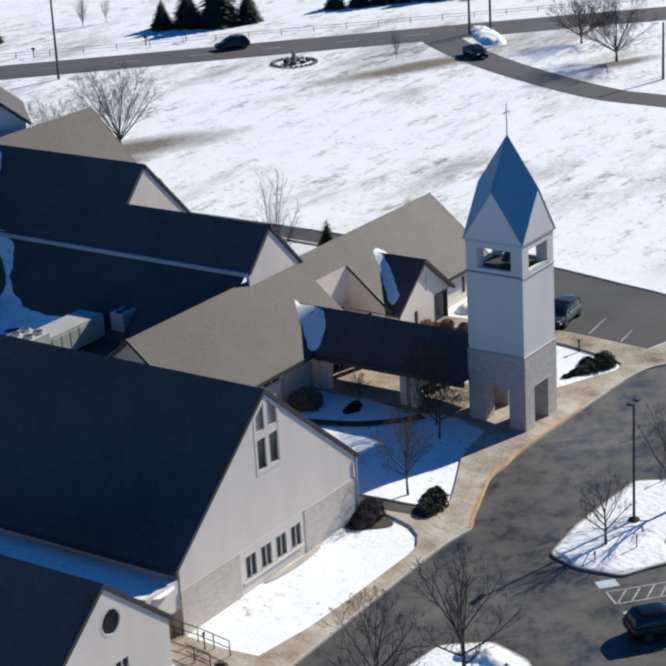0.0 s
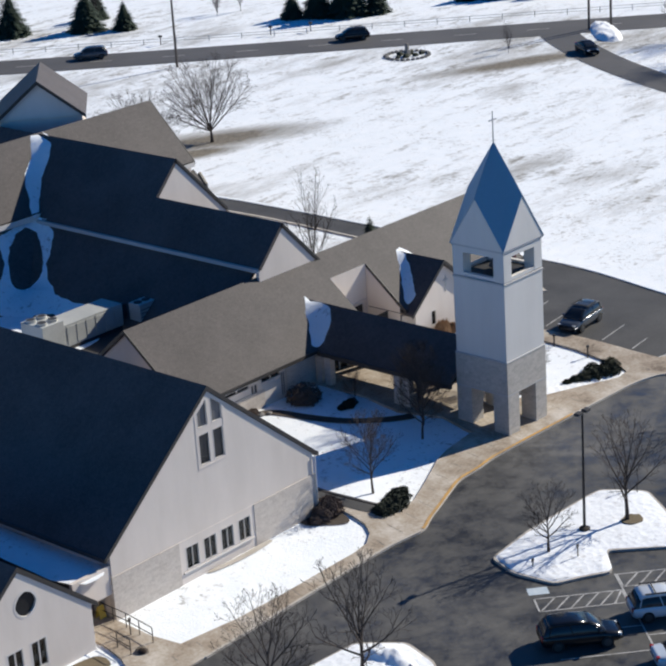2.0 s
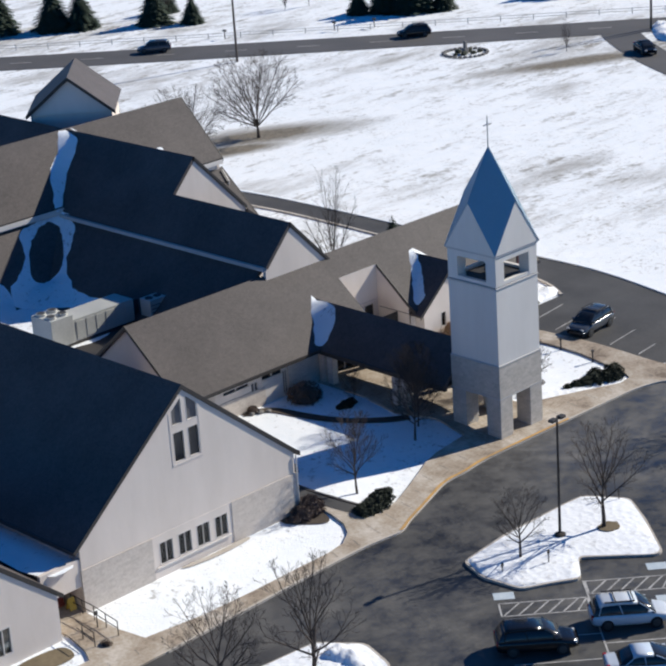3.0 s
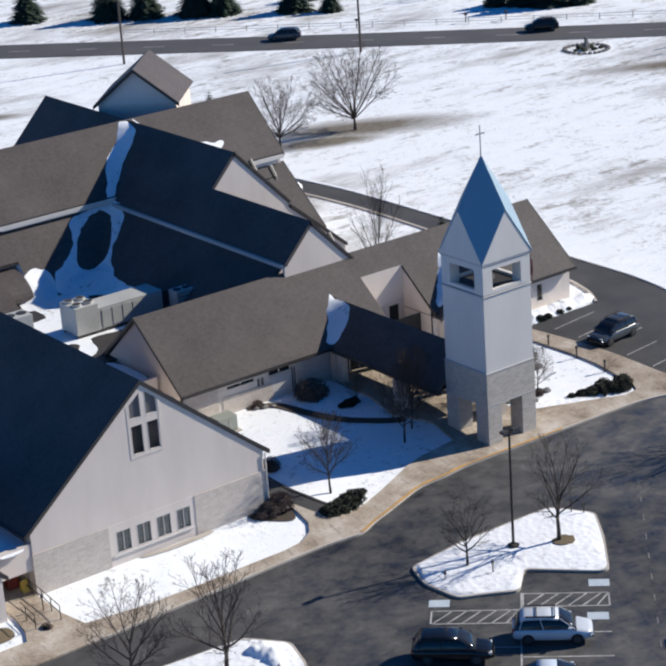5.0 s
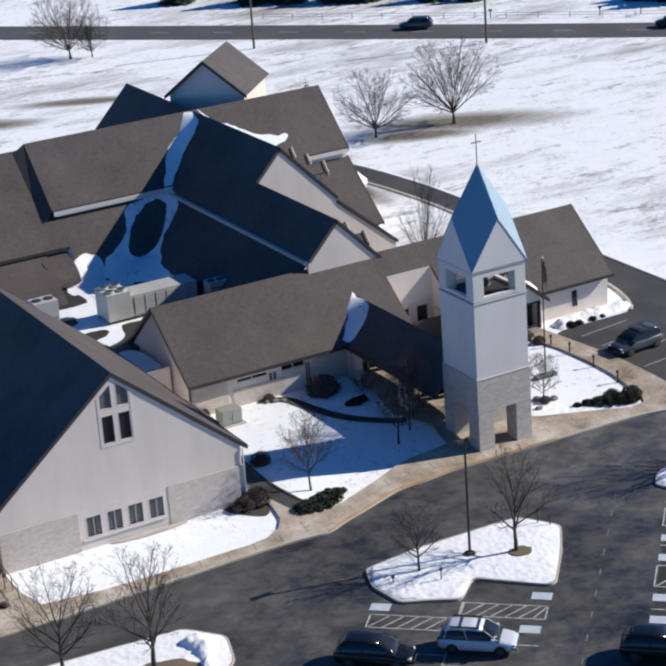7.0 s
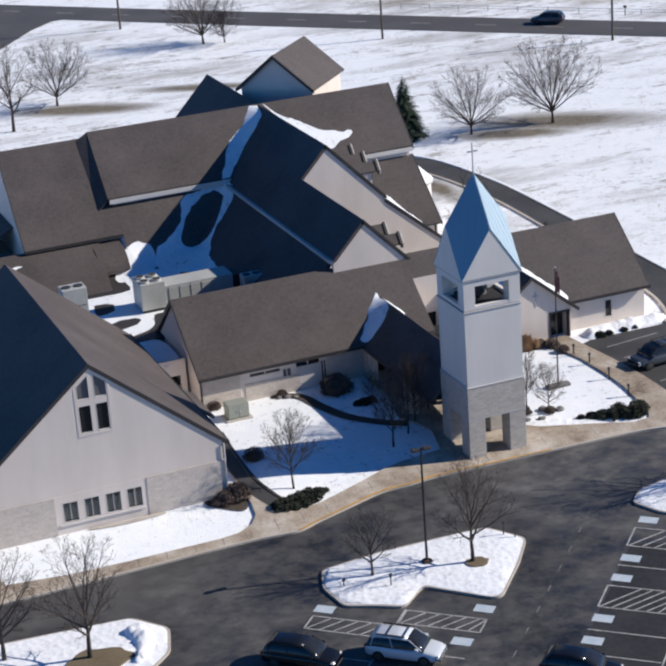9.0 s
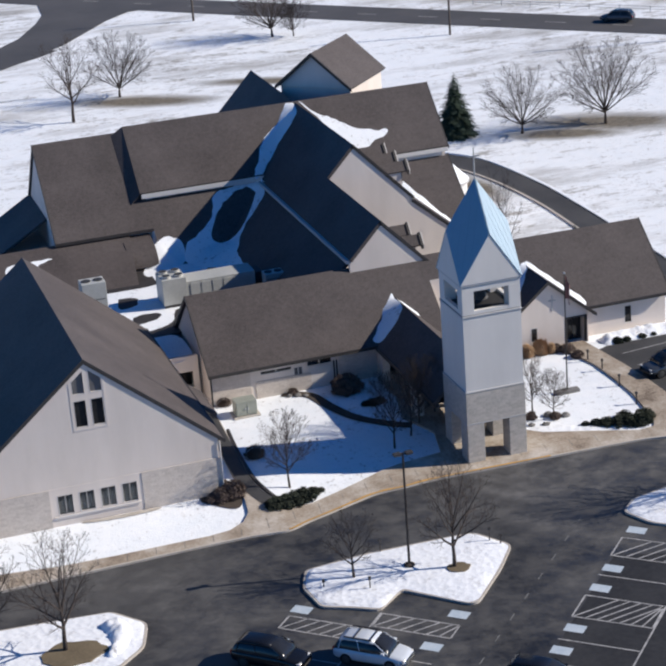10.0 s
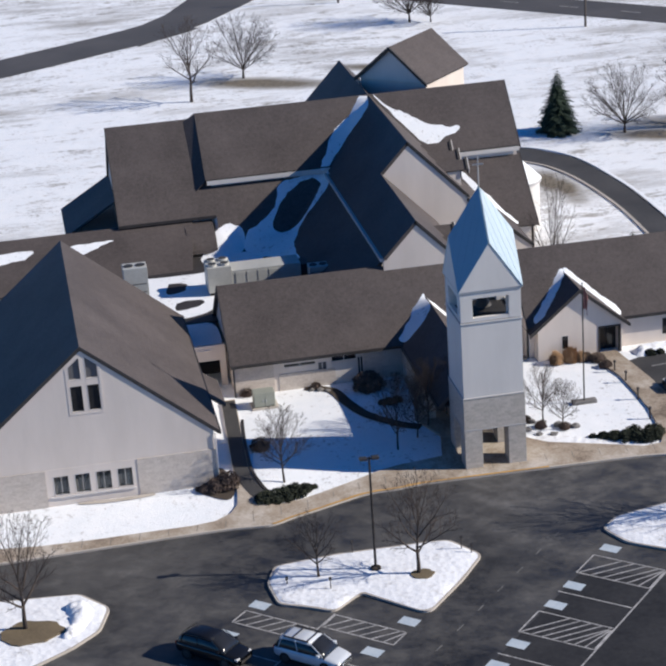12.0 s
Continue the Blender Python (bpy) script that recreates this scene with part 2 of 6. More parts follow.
M = {
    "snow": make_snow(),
    "trodden": make_trodden(),
    "field": make_field(),
    "shingle": make_shingle(),
    "stucco": make_stucco("stucco_cream", (0.61, 0.545, 0.485), (0.73, 0.655, 0.59)),
    "tower": make_stucco("stucco_tower", (0.60, 0.58, 0.55), (0.71, 0.685, 0.65)),
    "stone": make_stone("split_stone", (0.50, 0.45, 0.40), (0.58, 0.525, 0.47), (0.55, 0.50, 0.445)),
    "towerstone": make_stone("tower_stone", (0.42, 0.395, 0.355), (0.52, 0.485, 0.44), (0.48, 0.45, 0.41)),
    "spire": mottled("blue_metal_roof", (0.065, 0.175, 0.27), (0.09, 0.22, 0.325), 0.4, 3, 0.54, 0.0, 0.03),
    "trim": mottled("dark_trim", (0.022, 0.02, 0.02), (0.05, 0.045, 0.043), 1.0, 12, 0.6, 0, 0.1),
    "band": mottled("grey_band", (0.42, 0.41, 0.40), (0.52, 0.51, 0.50), 0.6, 12, 0.8),
    "frame": mottled("pale_frame", (0.56, 0.525, 0.49), (0.66, 0.62, 0.585), 0.7, 9, 0.6, 0, 0.05),
    "greypane": mottled("lighter_grey_pane", (0.10, 0.10, 0.105), (0.17, 0.165, 0.17), 0.5, 3, 0.15, 0, 0),
    # near-black, with the shade of unlit interiors in the colour
    "dark": mottled("interior_shade", (0.012, 0.012, 0.013), (0.03, 0.028, 0.027), 0.8, 5, 0.7, 0, 0),
    "pane": mottled("tinted_pane", (0.012, 0.013, 0.015), (0.03, 0.03, 0.032), 0.4, 2, 0.12, 0, 0),
    "glass": make_glass(),
    "curtain": mottled("curtain_cloth", (0.34, 0.30, 0.27), (0.68, 0.62, 0.57), 1.0, 6, 0.9, 0, 0.1, 0.02, (6, 6, 0.4)),
    "asphalt": make_asphalt(),
    "lane": mottled("worn_lane", (0.05, 0.05, 0.052), (0.105, 0.10, 0.10), 0.12, 8, 0.75, 0, 0.15),
    "drive": mottled("dark_drive", (0.020, 0.020, 0.022), (0.080, 0.078, 0.077), 0.22, 8, 0.75, 0, 0.15),
    "sealed": mottled("sealed_asphalt", (0.004, 0.004, 0.005), (0.042, 0.041, 0.041), 0.35, 2.5, 0.7, 0, 0.15),
    "walk": make_concrete(),
    "kerb": mottled("kerb_concrete", (0.36, 0.32, 0.27), (0.55, 0.51, 0.46), 0.5, 8, 0.85),
    "yellow": mottled("yellow_paint", (0.27, 0.19, 0.11), (0.66, 0.37, 0.08), 0.5, 10, 0.7),
    "white_paint": mottled("worn_white_paint", (0.13, 0.13, 0.13), (0.62, 0.61, 0.60), 1.4, 5, 0.8),
    "faint_paint": mottled("scuffed_paint", (0.06, 0.06, 0.06), (0.30, 0.30, 0.29), 1.6, 6, 0.8),
    "blue_paint": mottled("faded_blue_paint", (0.36, 0.44, 0.52), (0.55, 0.60, 0.64), 1.0, 6, 0.8),
    "bark": mottled("bark", (0.032, 0.024, 0.020), (0.082, 0.065, 0.055), 1.5, 12, 0.95, 0, 0.5, 0.02, (1, 1, 0.3)),
    "twig": mottled("twig", (0.034, 0.026, 0.022), (0.080, 0.062, 0.054), 2.0, 10, 0.95, 0, 0),
    "needle": mottled("needles", (0.012, 0.026, 0.016), (0.030, 0.052, 0.030), 1.2, 8, 0.85, 0, 0),
    "shrub": mottled("evergreen_shrub", (0.012, 0.016, 0.010), (0.032, 0.040, 0.022), 1.5, 9, 0.9, 0, 0),
    "dryshrub": mottled("dry_shrub", (0.07, 0.05, 0.042), (0.15, 0.11, 0.09), 1.5, 9, 0.95, 0, 0),
    "straw": mottled("straw_grass", (0.26, 0.16, 0.08), (0.48, 0.32, 0.19), 1.5, 9, 0.95, 0, 0),
    "hvac": mottled("painted_sheet_metal", (0.40, 0.41, 0.39), (0.55, 0.55, 0.52), 0.5, 6, 0.5, 0.1, 0.05),
    "hvacdark": mottled("fan_grille", (0.03, 0.03, 0.03), (0.07, 0.07, 0.07), 1, 9, 0.6, 0.2, 0),
    "green_box": mottled("green_enamel", (0.26, 0.28, 0.23), (0.35, 0.36, 0.31), 0.7, 6, 0.55, 0, 0.05),
    "pole": mottled("bronze_pole", (0.025, 0.021, 0.02), (0.05, 0.044, 0.04), 1, 9, 0.5, 0.3, 0.05),
    "wood": mottled("weathered_pole_wood", (0.06, 0.05, 0.042), (0.12, 0.10, 0.085), 0.6, 8, 0.95, 0, 0.3, 0.02, (1, 1, 0.1)),
    "steel": mottled("brushed_metal", (0.45, 0.45, 0.45), (0.6, 0.6, 0.6), 1, 9, 0.35, 0.8, 0),
    "carblack": mottled("black_car_paint", (0.006, 0.006, 0.007), (0.011, 0.011, 0.013), 0.3, 1, 0.18, 0.0, 0),
    "carsilver": mottled("silver_car_paint", (0.56, 0.59, 0.63), (0.66, 0.69, 0.72), 0.3, 1, 0.28, 0.15, 0),
    "carwhite": mottled("pale_car_paint", (0.50, 0.55, 0.62), (0.62, 0.66, 0.72), 0.3, 1, 0.25, 0.2, 0),
    "cargrey": mottled("slate_car_paint", (0.075, 0.085, 0.10), (0.12, 0.13, 0.145), 0.3, 1, 0.22, 0.4, 0),
    "tyre": mottled("tyre_rubber", (0.008, 0.008, 0.008), (0.016, 0.016, 0.016), 2, 10, 0.8, 0, 0),
    "lampglass": mottled("clear_lens", (0.55, 0.55, 0.55), (0.7, 0.7, 0.7), 1, 4, 0.1, 0, 0),
    "redglass": mottled("red_lens", (0.25, 0.01, 0.01), (0.35, 0.02, 0.02), 1, 4, 0.15, 0, 0),
    "flag": mottled("faded_flag_cloth", (0.10, 0.04, 0.05), (0.32, 0.17, 0.16), 2, 8, 0.9, 0, 0.2),
    "rock": mottled("grey_rock", (0.10, 0.095, 0.09), (0.24, 0.23, 0.22), 1, 6, 0.9, 0, 0.4, 0.05),
    "mulch": mottled("dark_mulch", (0.035, 0.026, 0.02), (0.085, 0.066, 0.05), 0.8, 7, 0.95, 0, 0.4, 0.04),
    "deadgrass": mottled("winter_grass", (0.09, 0.07, 0.042), (0.21, 0.165, 0.10), 0.5, 6, 0.95, 0, 0.3, 0.03),
    "redbox": mottled("red_enamel", (0.16, 0.03, 0.025), (0.26, 0.05, 0.04), 1, 5, 0.5, 0, 0),
    "safety": mottled("yellow_enamel", (0.55, 0.38, 0.05), (0.70, 0.50, 0.08), 1, 5, 0.5, 0, 0),
}

# enamelled sheet with a strong white sheen
M["spire"].node_tree.nodes["Principled BSDF"].inputs["IOR"].default_value = 3.0


# ---------------------------------------------------------------- builders
def finish(bm, name, material, parent=None, label="", smooth=False):
    bmesh.ops.recalc_face_normals(bm, faces=bm.faces)
    me = bpy.data.meshes.new(name)
    bm.to_mesh(me)
    bm.free()
    me.materials.append(material)
    if smooth:
        me.shade_smooth()
    ob = new(name, me)
    if parent is not None:
        ob.parent = parent
        ob.matrix_parent_inverse = parent.matrix_basis.inverted()
    if label:
        ob["label"] = label
    return ob


def part(name, bm, material, parent, label="", smooth=False):
    return finish(bm, name, material, parent, label, smooth)


def thing(name, label, category, at=(0, 0, 0), group="", kind=""):
    e = new(name)
    e.empty_display_size = 0.3
    e.matrix_basis = Matrix.Translation(at)
    return tagged(e, label, category, group, kind)


def box(bm, x0, x1, y0, y1, z0, z1, bev=0.0):
    vs = [bm.verts.new((x, y, z)) for z in (z0, z1) for y in (y0, y1) for x in (x0, x1)]
    idx = ((0, 2, 3, 1), (4, 5, 7, 6), (0, 1, 5, 4), (2, 6, 7, 3), (0, 4, 6, 2), (1, 3, 7, 5))
    fs = [bm.faces.new([vs[i] for i in f]) for f in idx]
    if bev:
        es = list({e for f in fs for e in f.edges})
        bmesh.ops.bevel(bm, geom=es, offset=bev, segments=2, profile=0.6, affect="EDGES")
    return bm


def boxes(*rows, bev=0.0):
    bm = bmesh.new()
    for r in rows:
        box(bm, *r, bev=bev)
    return bm


def tube(bm, pts, radii, sides=6, cap=True):
    """A tapered tube along points."""
    rings = []
    n = len(pts)
    ref = None
    for i, p in enumerate(pts):
        d = (Vector(pts[min(i + 1, n - 1)]) - Vector(pts[max(i - 1, 0)])).normalized()
        if ref is None or abs(d.dot(ref)) > 0.95:
            ref = Vector((1, 0, 0)) if abs(d.x) < 0.8 else Vector((0, 1, 0))
        u = d.cross(ref).normalized()
        w = d.cross(u)
        rings.append([bm.verts.new(Vector(p) + radii[i] * (math.cos(a) * u + math.sin(a) * w)) for a in (2 * math.pi * k / sides for k in range(sides))])
    for a, b in zip(rings, rings[1:]):
        for k in range(sides):
            bm.faces.new((a[k], a[(k + 1) % sides], b[(k + 1) % sides], b[k]))
    if cap:
        bm.faces.new(rings[0][::-1])
        bm.faces.new(rings[-1])
    return bm


def prism(bm, outline, y0, y1, axis="y"):
    """An outline of (u, z) drawn out along y, or of (v, z) along x."""
    put = (lambda u, w, z: (u, w, z)) if axis == "y" else (lambda u, w, z: (w, u, z))
    a = [bm.verts.new(put(u, y0, z)) for u, z in outline]
    b = [bm.verts.new(put(u, y1, z)) for u, z in outline]
    bm.faces.new(a)
    bm.faces.new(b[::-1])
    for i in range(len(a)):
        j = (i + 1) % len(a)
        bm.faces.new((a[i], b[i], b[j], a[j]))
    return bm


def slab(p0, p1, p2, p3, thick=0.22, sheet=None):
    """A roof plane of four corners, with its thickness below."""
    bm = sheet or bmesh.new()
    top = [Vector(p) for p in (p0, p1, p2, p3)]
    n = (top[1] - top[0]).cross(top[3] - top[0]).normalized()
    if n.z < 0:
        n = -n
    a = [bm.verts.new(p) for p in top]
    b = [bm.verts.new(p - n * thick) for p in top]
    bm.faces.new(a)
    bm.faces.new(b[::-1])
    for i in range(4):
        j = (i + 1) % 4
        bm.faces.new((a[i], b[i], b[j], a[j]))
    return bm


def wall_panel(outline, holes, put, inward, thick=0.25):
    """A wall with openings cut through it. put maps (u, z) to the world."""
    bm = bmesh.new()
    edges = []
    for ring in [outline] + holes:
        vs = [bm.verts.new(put(*p)) for p in ring]
        edges += [bm.edges.new((vs[i], vs[(i + 1) % len(vs)])) for i in range(len(vs))]
    bmesh.ops.triangle_fill(bm, edges=edges, use_beauty=True)
    out = bmesh.ops.extrude_face_region(bm, geom=list(bm.faces))
    bmesh.ops.translate(bm, verts=[v for v in out["geom"] if isinstance(v, bmesh.types.BMVert)], vec=Vector(inward) * thick)
    return bm


def rect(u0, u1, z0, z1):
    return [(u0, z0), (u1, z0), (u1, z1), (u0, z1)]


def window(parent, put, inward, outline, bars=(), pane="pane", fw=0.09, curtain=False, name="window"):
    """A frame round an opening, a pane set back in it, bars across it."""
    n = Vector(inward)
    cu = sum(p[0] for p in outline) / len(outline)
    cz = sum(p[1] for p in outline) / len(outline)
    inner = [(u + (cu - u) * min(1, fw / max(abs(cu - u), 0.01)), z + (cz - z) * min(1, fw / max(abs(cz - z), 0.01))) for u, z in outline]
    bm = bmesh.new()
    a = [bm.verts.new(Vector(put(*p)) - n * 0.012) for p in outline]
    b = [bm.verts.new(Vector(put(*p)) - n * 0.012) for p in inner]
    c = [bm.verts.new(Vector(put(*p)) + n * 0.14) for p in inner]
    d = [bm.verts.new(Vector(put(*p)) + n * 0.14) for p in outline]
    k = len(a)
    for i in range(k):
        j = (i + 1) % k
        bm.faces.new((a[i], a[j], b[j], b[i]))
        bm.faces.new((b[i], b[j], c[j], c[i]))
        bm.faces.new((a[j], a[i], d[i], d[j]))
        bm.faces.new((c[i], c[j], d[j], d[i]))
    win = part(name, bm, M["frame"], parent, "pale painted window frame")
    bm = bmesh.new()
    bm.faces.new([bm.verts.new(Vector(put(*p)) + n * 0.10) for p in inner])
    out = bmesh.ops.extrude_face_region(bm, geom=list(bm.faces))
    bmesh.ops.translate(bm, verts=[v for v in out["geom"] if isinstance(v, bmesh.types.BMVert)], vec=n * 0.015)
    g = part("pane", bm, M["glass"] if curtain else M[pane], win, "dark reflecting glass pane")
    g.visible_shadow = not curtain
    if curtain:
        us = [p[0] for p in inner]
        zs = [p[1] for p in inner]
        bm = bmesh.new()
        cols = 26
        rows = []
        for i in range(cols + 1):
            u = min(us) + (max(us) - min(us)) * i / cols
            dep = 0.22 + 0.035 * math.sin(i * 1.9)
            rows.append([bm.verts.new(Vector(put(u, z)) + n * dep) for z in (min(zs), max(zs))])
        for p, q in zip(rows, rows[1:]):
            bm.faces.new((p[0], q[0], q[1], p[1]))
        part("curtain", bm, M["curtain"], win, "drawn grey pleated curtain")
    for u0, u1, z0, z1 in bars:
        bm = bmesh.new()
        vs = []
        for dep in (0.0, 0.09):
            vs.append([bm.verts.new(Vector(put(*p)) + n * dep) for p in rect(u0, u1, z0, z1)])
        bm.faces.new(vs[0])
        bm.faces.new(vs[1][::-1])
        for i in range(4):
            j = (i + 1) % 4
            bm.faces.new((vs[0][i], vs[0][j], vs[1][j], vs[1][i]))
        part("glazing_bar", bm, M["frame"], win)
    return win


def smoothstep(a, b, x):
    t = min(1.0, max(0.0, (x - a) / (b - a)))
    return t * t * (3 - 2 * t)


CURB = [(-60, -4.3), (-33, -4.25), (-24, -3.98), (-18, -3.85), (-15.6, -4.0), (-14.2, -4.1), (-12.7, -3.45), (-10.8, -2.75), (-9.1, -2.1), (-7.3, -1.5), (-5.2, -1.38), (-2.5, -1.15), (4.3, -1.3), (9.5, -1.45), (12.4, -1.6), (14.5, -2.1), (16.0, -2.9), (20, -4.0), (28, -5.0), (70, -6)]


def kerb_y(x):
    for (x0, y0), (x1, y1) in zip(CURB, CURB[1:]):
        if x0 <= x <= x1:
            return y0 + (y1 - y0) * (x - x0) / (x1 - x0)
    return CURB[0][1] if x < CURB[0][0] else CURB[-1][1]


def gz(x, y):
    """The height of the ground: flat in the lot, rising behind the kerb."""
    yc = kerb_y(x) + 0.15
    z = 0.6 * smoothstep(yc - 0.4, yc + 6.0 + 4.0 * smoothstep(-15, -7, x), y)
    if y < yc:
        z = -0.03
    return z * (1 - 0.5 * smoothstep(60, 120, y) * smoothstep(-20, 40, x))


def round_path(pts, steps=5, closed=True):
    """A smooth curve through points."""
    n = len(pts)
    out = []
    for i in range(n if closed else n - 1):
        p = [Vector(pts[(i + k) % n] if closed else pts[min(max(i + k, 0), n - 1)]) for k in (-1, 0, 1, 2)]
        for s in range(steps):
            t = s / steps
            out.append(0.5 * (2 * p[1] + (p[2] - p[0]) * t + (2 * p[0] - 5 * p[1] + 4 * p[2] - p[3]) * t * t + (3 * p[1] - p[0] - 3 * p[2] + p[3]) * t ** 3))
    if not closed:
        out.append(Vector(pts[-1]))
    return [tuple(v) for v in out]


def sheet(outline, lift, material, name, height=gz, holes=(), depth=0.0, grid=2.0, jitter=0.0, **tags):
    """A flat area on the ground, following its slope; depth: sides drawn down."""
    bm = bmesh.new()
    edges = []
    rng = random.Random(len(outline) * 7 + int(abs(outline[0][0]) * 10))
    for ring in [outline, *holes]:
        vs = [bm.verts.new((p[0] + rng.uniform(-jitter, jitter), p[1] + rng.uniform(-jitter, jitter), 0)) for p in ring]
        edges += [bm.edges.new((vs[i], vs[(i + 1) % len(vs)])) for i in range(len(vs))]
    bmesh.ops.triangle_fill(bm, edges=edges, use_beauty=True)
    ys = [v.co.y for v in bm.verts]
    xs = [v.co.x for v in bm.verts]
    if grid:
        for lo, hi, axis in ((max(min(ys), -6), min(max(ys), 12), 1), (max(min(xs), -16), min(max(xs), -6), 0)):
            s = lo + grid * 0.5
            while s < hi:
                co = (0, s, 0) if axis else (s, 0, 0)
                bmesh.ops.bisect_plane(bm, geom=bm.verts[:] + bm.edges[:] + bm.faces[:], plane_co=co, plane_no=(0, 1, 0) if axis else (1, 0, 0))
                s += grid * 0.5
    for v in bm.verts:
        v.co.z = height(v.co.x, v.co.y) + lift
    if depth:
        out = bmesh.ops.extrude_face_region(bm, geom=list(bm.faces))
        bmesh.ops.translate(bm, verts=[v for v in out["geom"] if isinstance(v, bmesh.types.BMVert)], vec=(0, 0, -depth))
    ob = finish(bm, name, material)
    return tagged(ob, **tags) if tags else ob


def ribbon(centre, width, lift, material, name, parent=None, height=gz, depth=0.0):
    """A strip along a line on the ground."""
    bm = bmesh.new()
    rows = []
    for i, p in enumerate(centre):
        a, b = Vector(centre[max(i - 1, 0)]), Vector(centre[min(i + 1, len(centre) - 1)])
        d = (b - a).normalized()
        n = Vector((-d.y, d.x))
        r = []
        for s in (-0.5, 0.5):
            q = Vector(p) + n * width * s
            r.append(bm.verts.new((q.x, q.y, height(q.x, q.y) + lift)))
        rows.append(r)
    for p, q in zip(rows, rows[1:]):
        bm.faces.new((p[0], q[0], q[1], p[1]))
    if depth:
        out = bmesh.ops.extrude_face_region(bm, geom=list(bm.faces))
        bmesh.ops.translate(bm, verts=[v for v in out["geom"] if isinstance(v, bmesh.types.BMVert)], vec=(0, 0, -depth))
    return finish(bm, name, material, parent)


def snow_patch(outline, plane, thick, label, holes=(), steps=4, name="snow_patch"):
    """Snow lying on a roof: a rounded sheet with a soft rim. plane(x, y) is the roof's height."""
    ring = round_path(outline, steps)
    bm = bmesh.new()
    edges = []
    for r in [ring] + [round_path(h, steps) for h in holes]:
        ragged = [(p[0] + 0.16 * noise.noise(Vector((p[0] * 1.7, p[1] * 1.7, 2))), p[1] + 0.16 * noise.noise(Vector((p[0] * 1.7, p[1] * 1.7, 9)))) for p in r]
        vs = [bm.verts.new((x, y, 0)) for x, y in ragged]
        edges += [bm.edges.new((vs[i], vs[(i + 1) % len(vs)])) for i in range(len(vs))]
    bmesh.ops.triangle_fill(bm, edges=edges, use_beauty=True)
    for v in bm.verts:
        v.co.z = plane(v.co.x, v.co.y) + 0.01
    inset = bmesh.ops.inset_region(bm, faces=list(bm.faces), thickness=thick * 0.8, depth=0.0)
    rim = {v for f in inset["faces"] for v in f.verts}
    edge = {v for e in bm.edges if e.is_boundary for v in e.verts}
    for v in bm.verts:
        if v not in edge:
            v.co.z = plane(v.co.x, v.co.y) + thick * (0.8 + 0.4 * noise.noise(v.co * 0.8))
    ob = finish(bm, name, M["snow"], smooth=True)
    return tagged(ob, label, "snow", "snow on the roofs")


# ---------------------------------------------------------------- ground and paving
def axis_steps(*spans):
    out = []
    for a, b, s in spans:
        k = a
        while k < b - 1e-6:
            out.append(k)
            k += s
    return out + [spans[-1][1]]


gx = axis_steps((-900, -100, 100), (-100, -50, 10), (-50, 40, 1.5), (40, 140, 8), (140, 1200, 106))
gy = axis_steps((-300, -40, 65), (-40, -6, 4), (-6, 14, 0.8), (14, 70, 4), (70, 190, 8), (190, 1500, 131))
verts = [(x, y, gz(x, y)) for y in gy for x in gx]
nx = len(gx)
faces = [(j * nx + i, j * nx + i + 1, (j + 1) * nx + i + 1, (j + 1) * nx + i) for j in range(len(gy) - 1) for i in range(nx - 1)]
gm = bpy.data.meshes.new("ground")
gm.from_pydata(verts, [], faces)
gm.materials.append(M["field"])
gm.shade_smooth()
tagged(new("ground", gm), "snow-covered ground with patches of winter grass", "ground", kind="structure")

INNER = [(-60, -1.9), (-36.6, -1.95), (-36.2, -1.0), (-36.0, 0.65), (-36.2, 5.0), (-33.8, 5.0), (-33.75, 1.4), (-33.6, -0.6), (-33, -2.35), (-29.1, -2.8), (-25.3, -2.9), (-21.8, -2.85), (-19.2, -2.85), (-17.8, -2.65), (-16.7, -2.0), (-16.1, -1.1), (-15.9, 0.2), (-15.4, 8.5), (-14.9, 16.0), (-13.9, 16.0), (-14.3, 8.0), (-14.9, 0.4), (-14.85, -1.2), (-13.5, -1.7), (-11.5, -1.15), (-9.6, -0.3), (-8.0, 0.45), (-6.0, 1.4), (-4.5, 1.85), (-1.2, 2.3), (-0.6, 5.2), (-1.8, 8.2), (-1.0, 12.0), (-0.9, 17.2), (9.0, 17.2), (9.0, 16.6), (5.4, 16.6), (4.7, 14.6), (4.5, 9.0), (5.2, 3.2), (6.4, 2.2), (9.8, 0.95), (12.7, -0.25), (13.9, -0.1), (14.4, 0.8), (14.75, 5.0), (14.6, 11.0), (13.6, 15.9), (15.9, 15.9), (16.6, 10.0), (17.2, 1.0), (17.4, -0.6), (21, -1.6), (28, -2.4), (70, -3.4)]
# Unseen west and south reach is added to cut light bounced off snow.
LOT = [(-150, -4.3), (-150, -150), (70, -150)] + CURB[::-1]
sheet(LOT, 0.02, M["asphalt"], "road", height=lambda x, y: 0.0, grid=0, label="grey salt-stained asphalt lot with unseen outer reach added", category="road", kind="structure")
sheet(CURB + INNER[::-1], 0.155, M["walk"], "pavement", depth=0.3, label="tan stained concrete pavement and entrance walk", category="pavement", kind="structure")
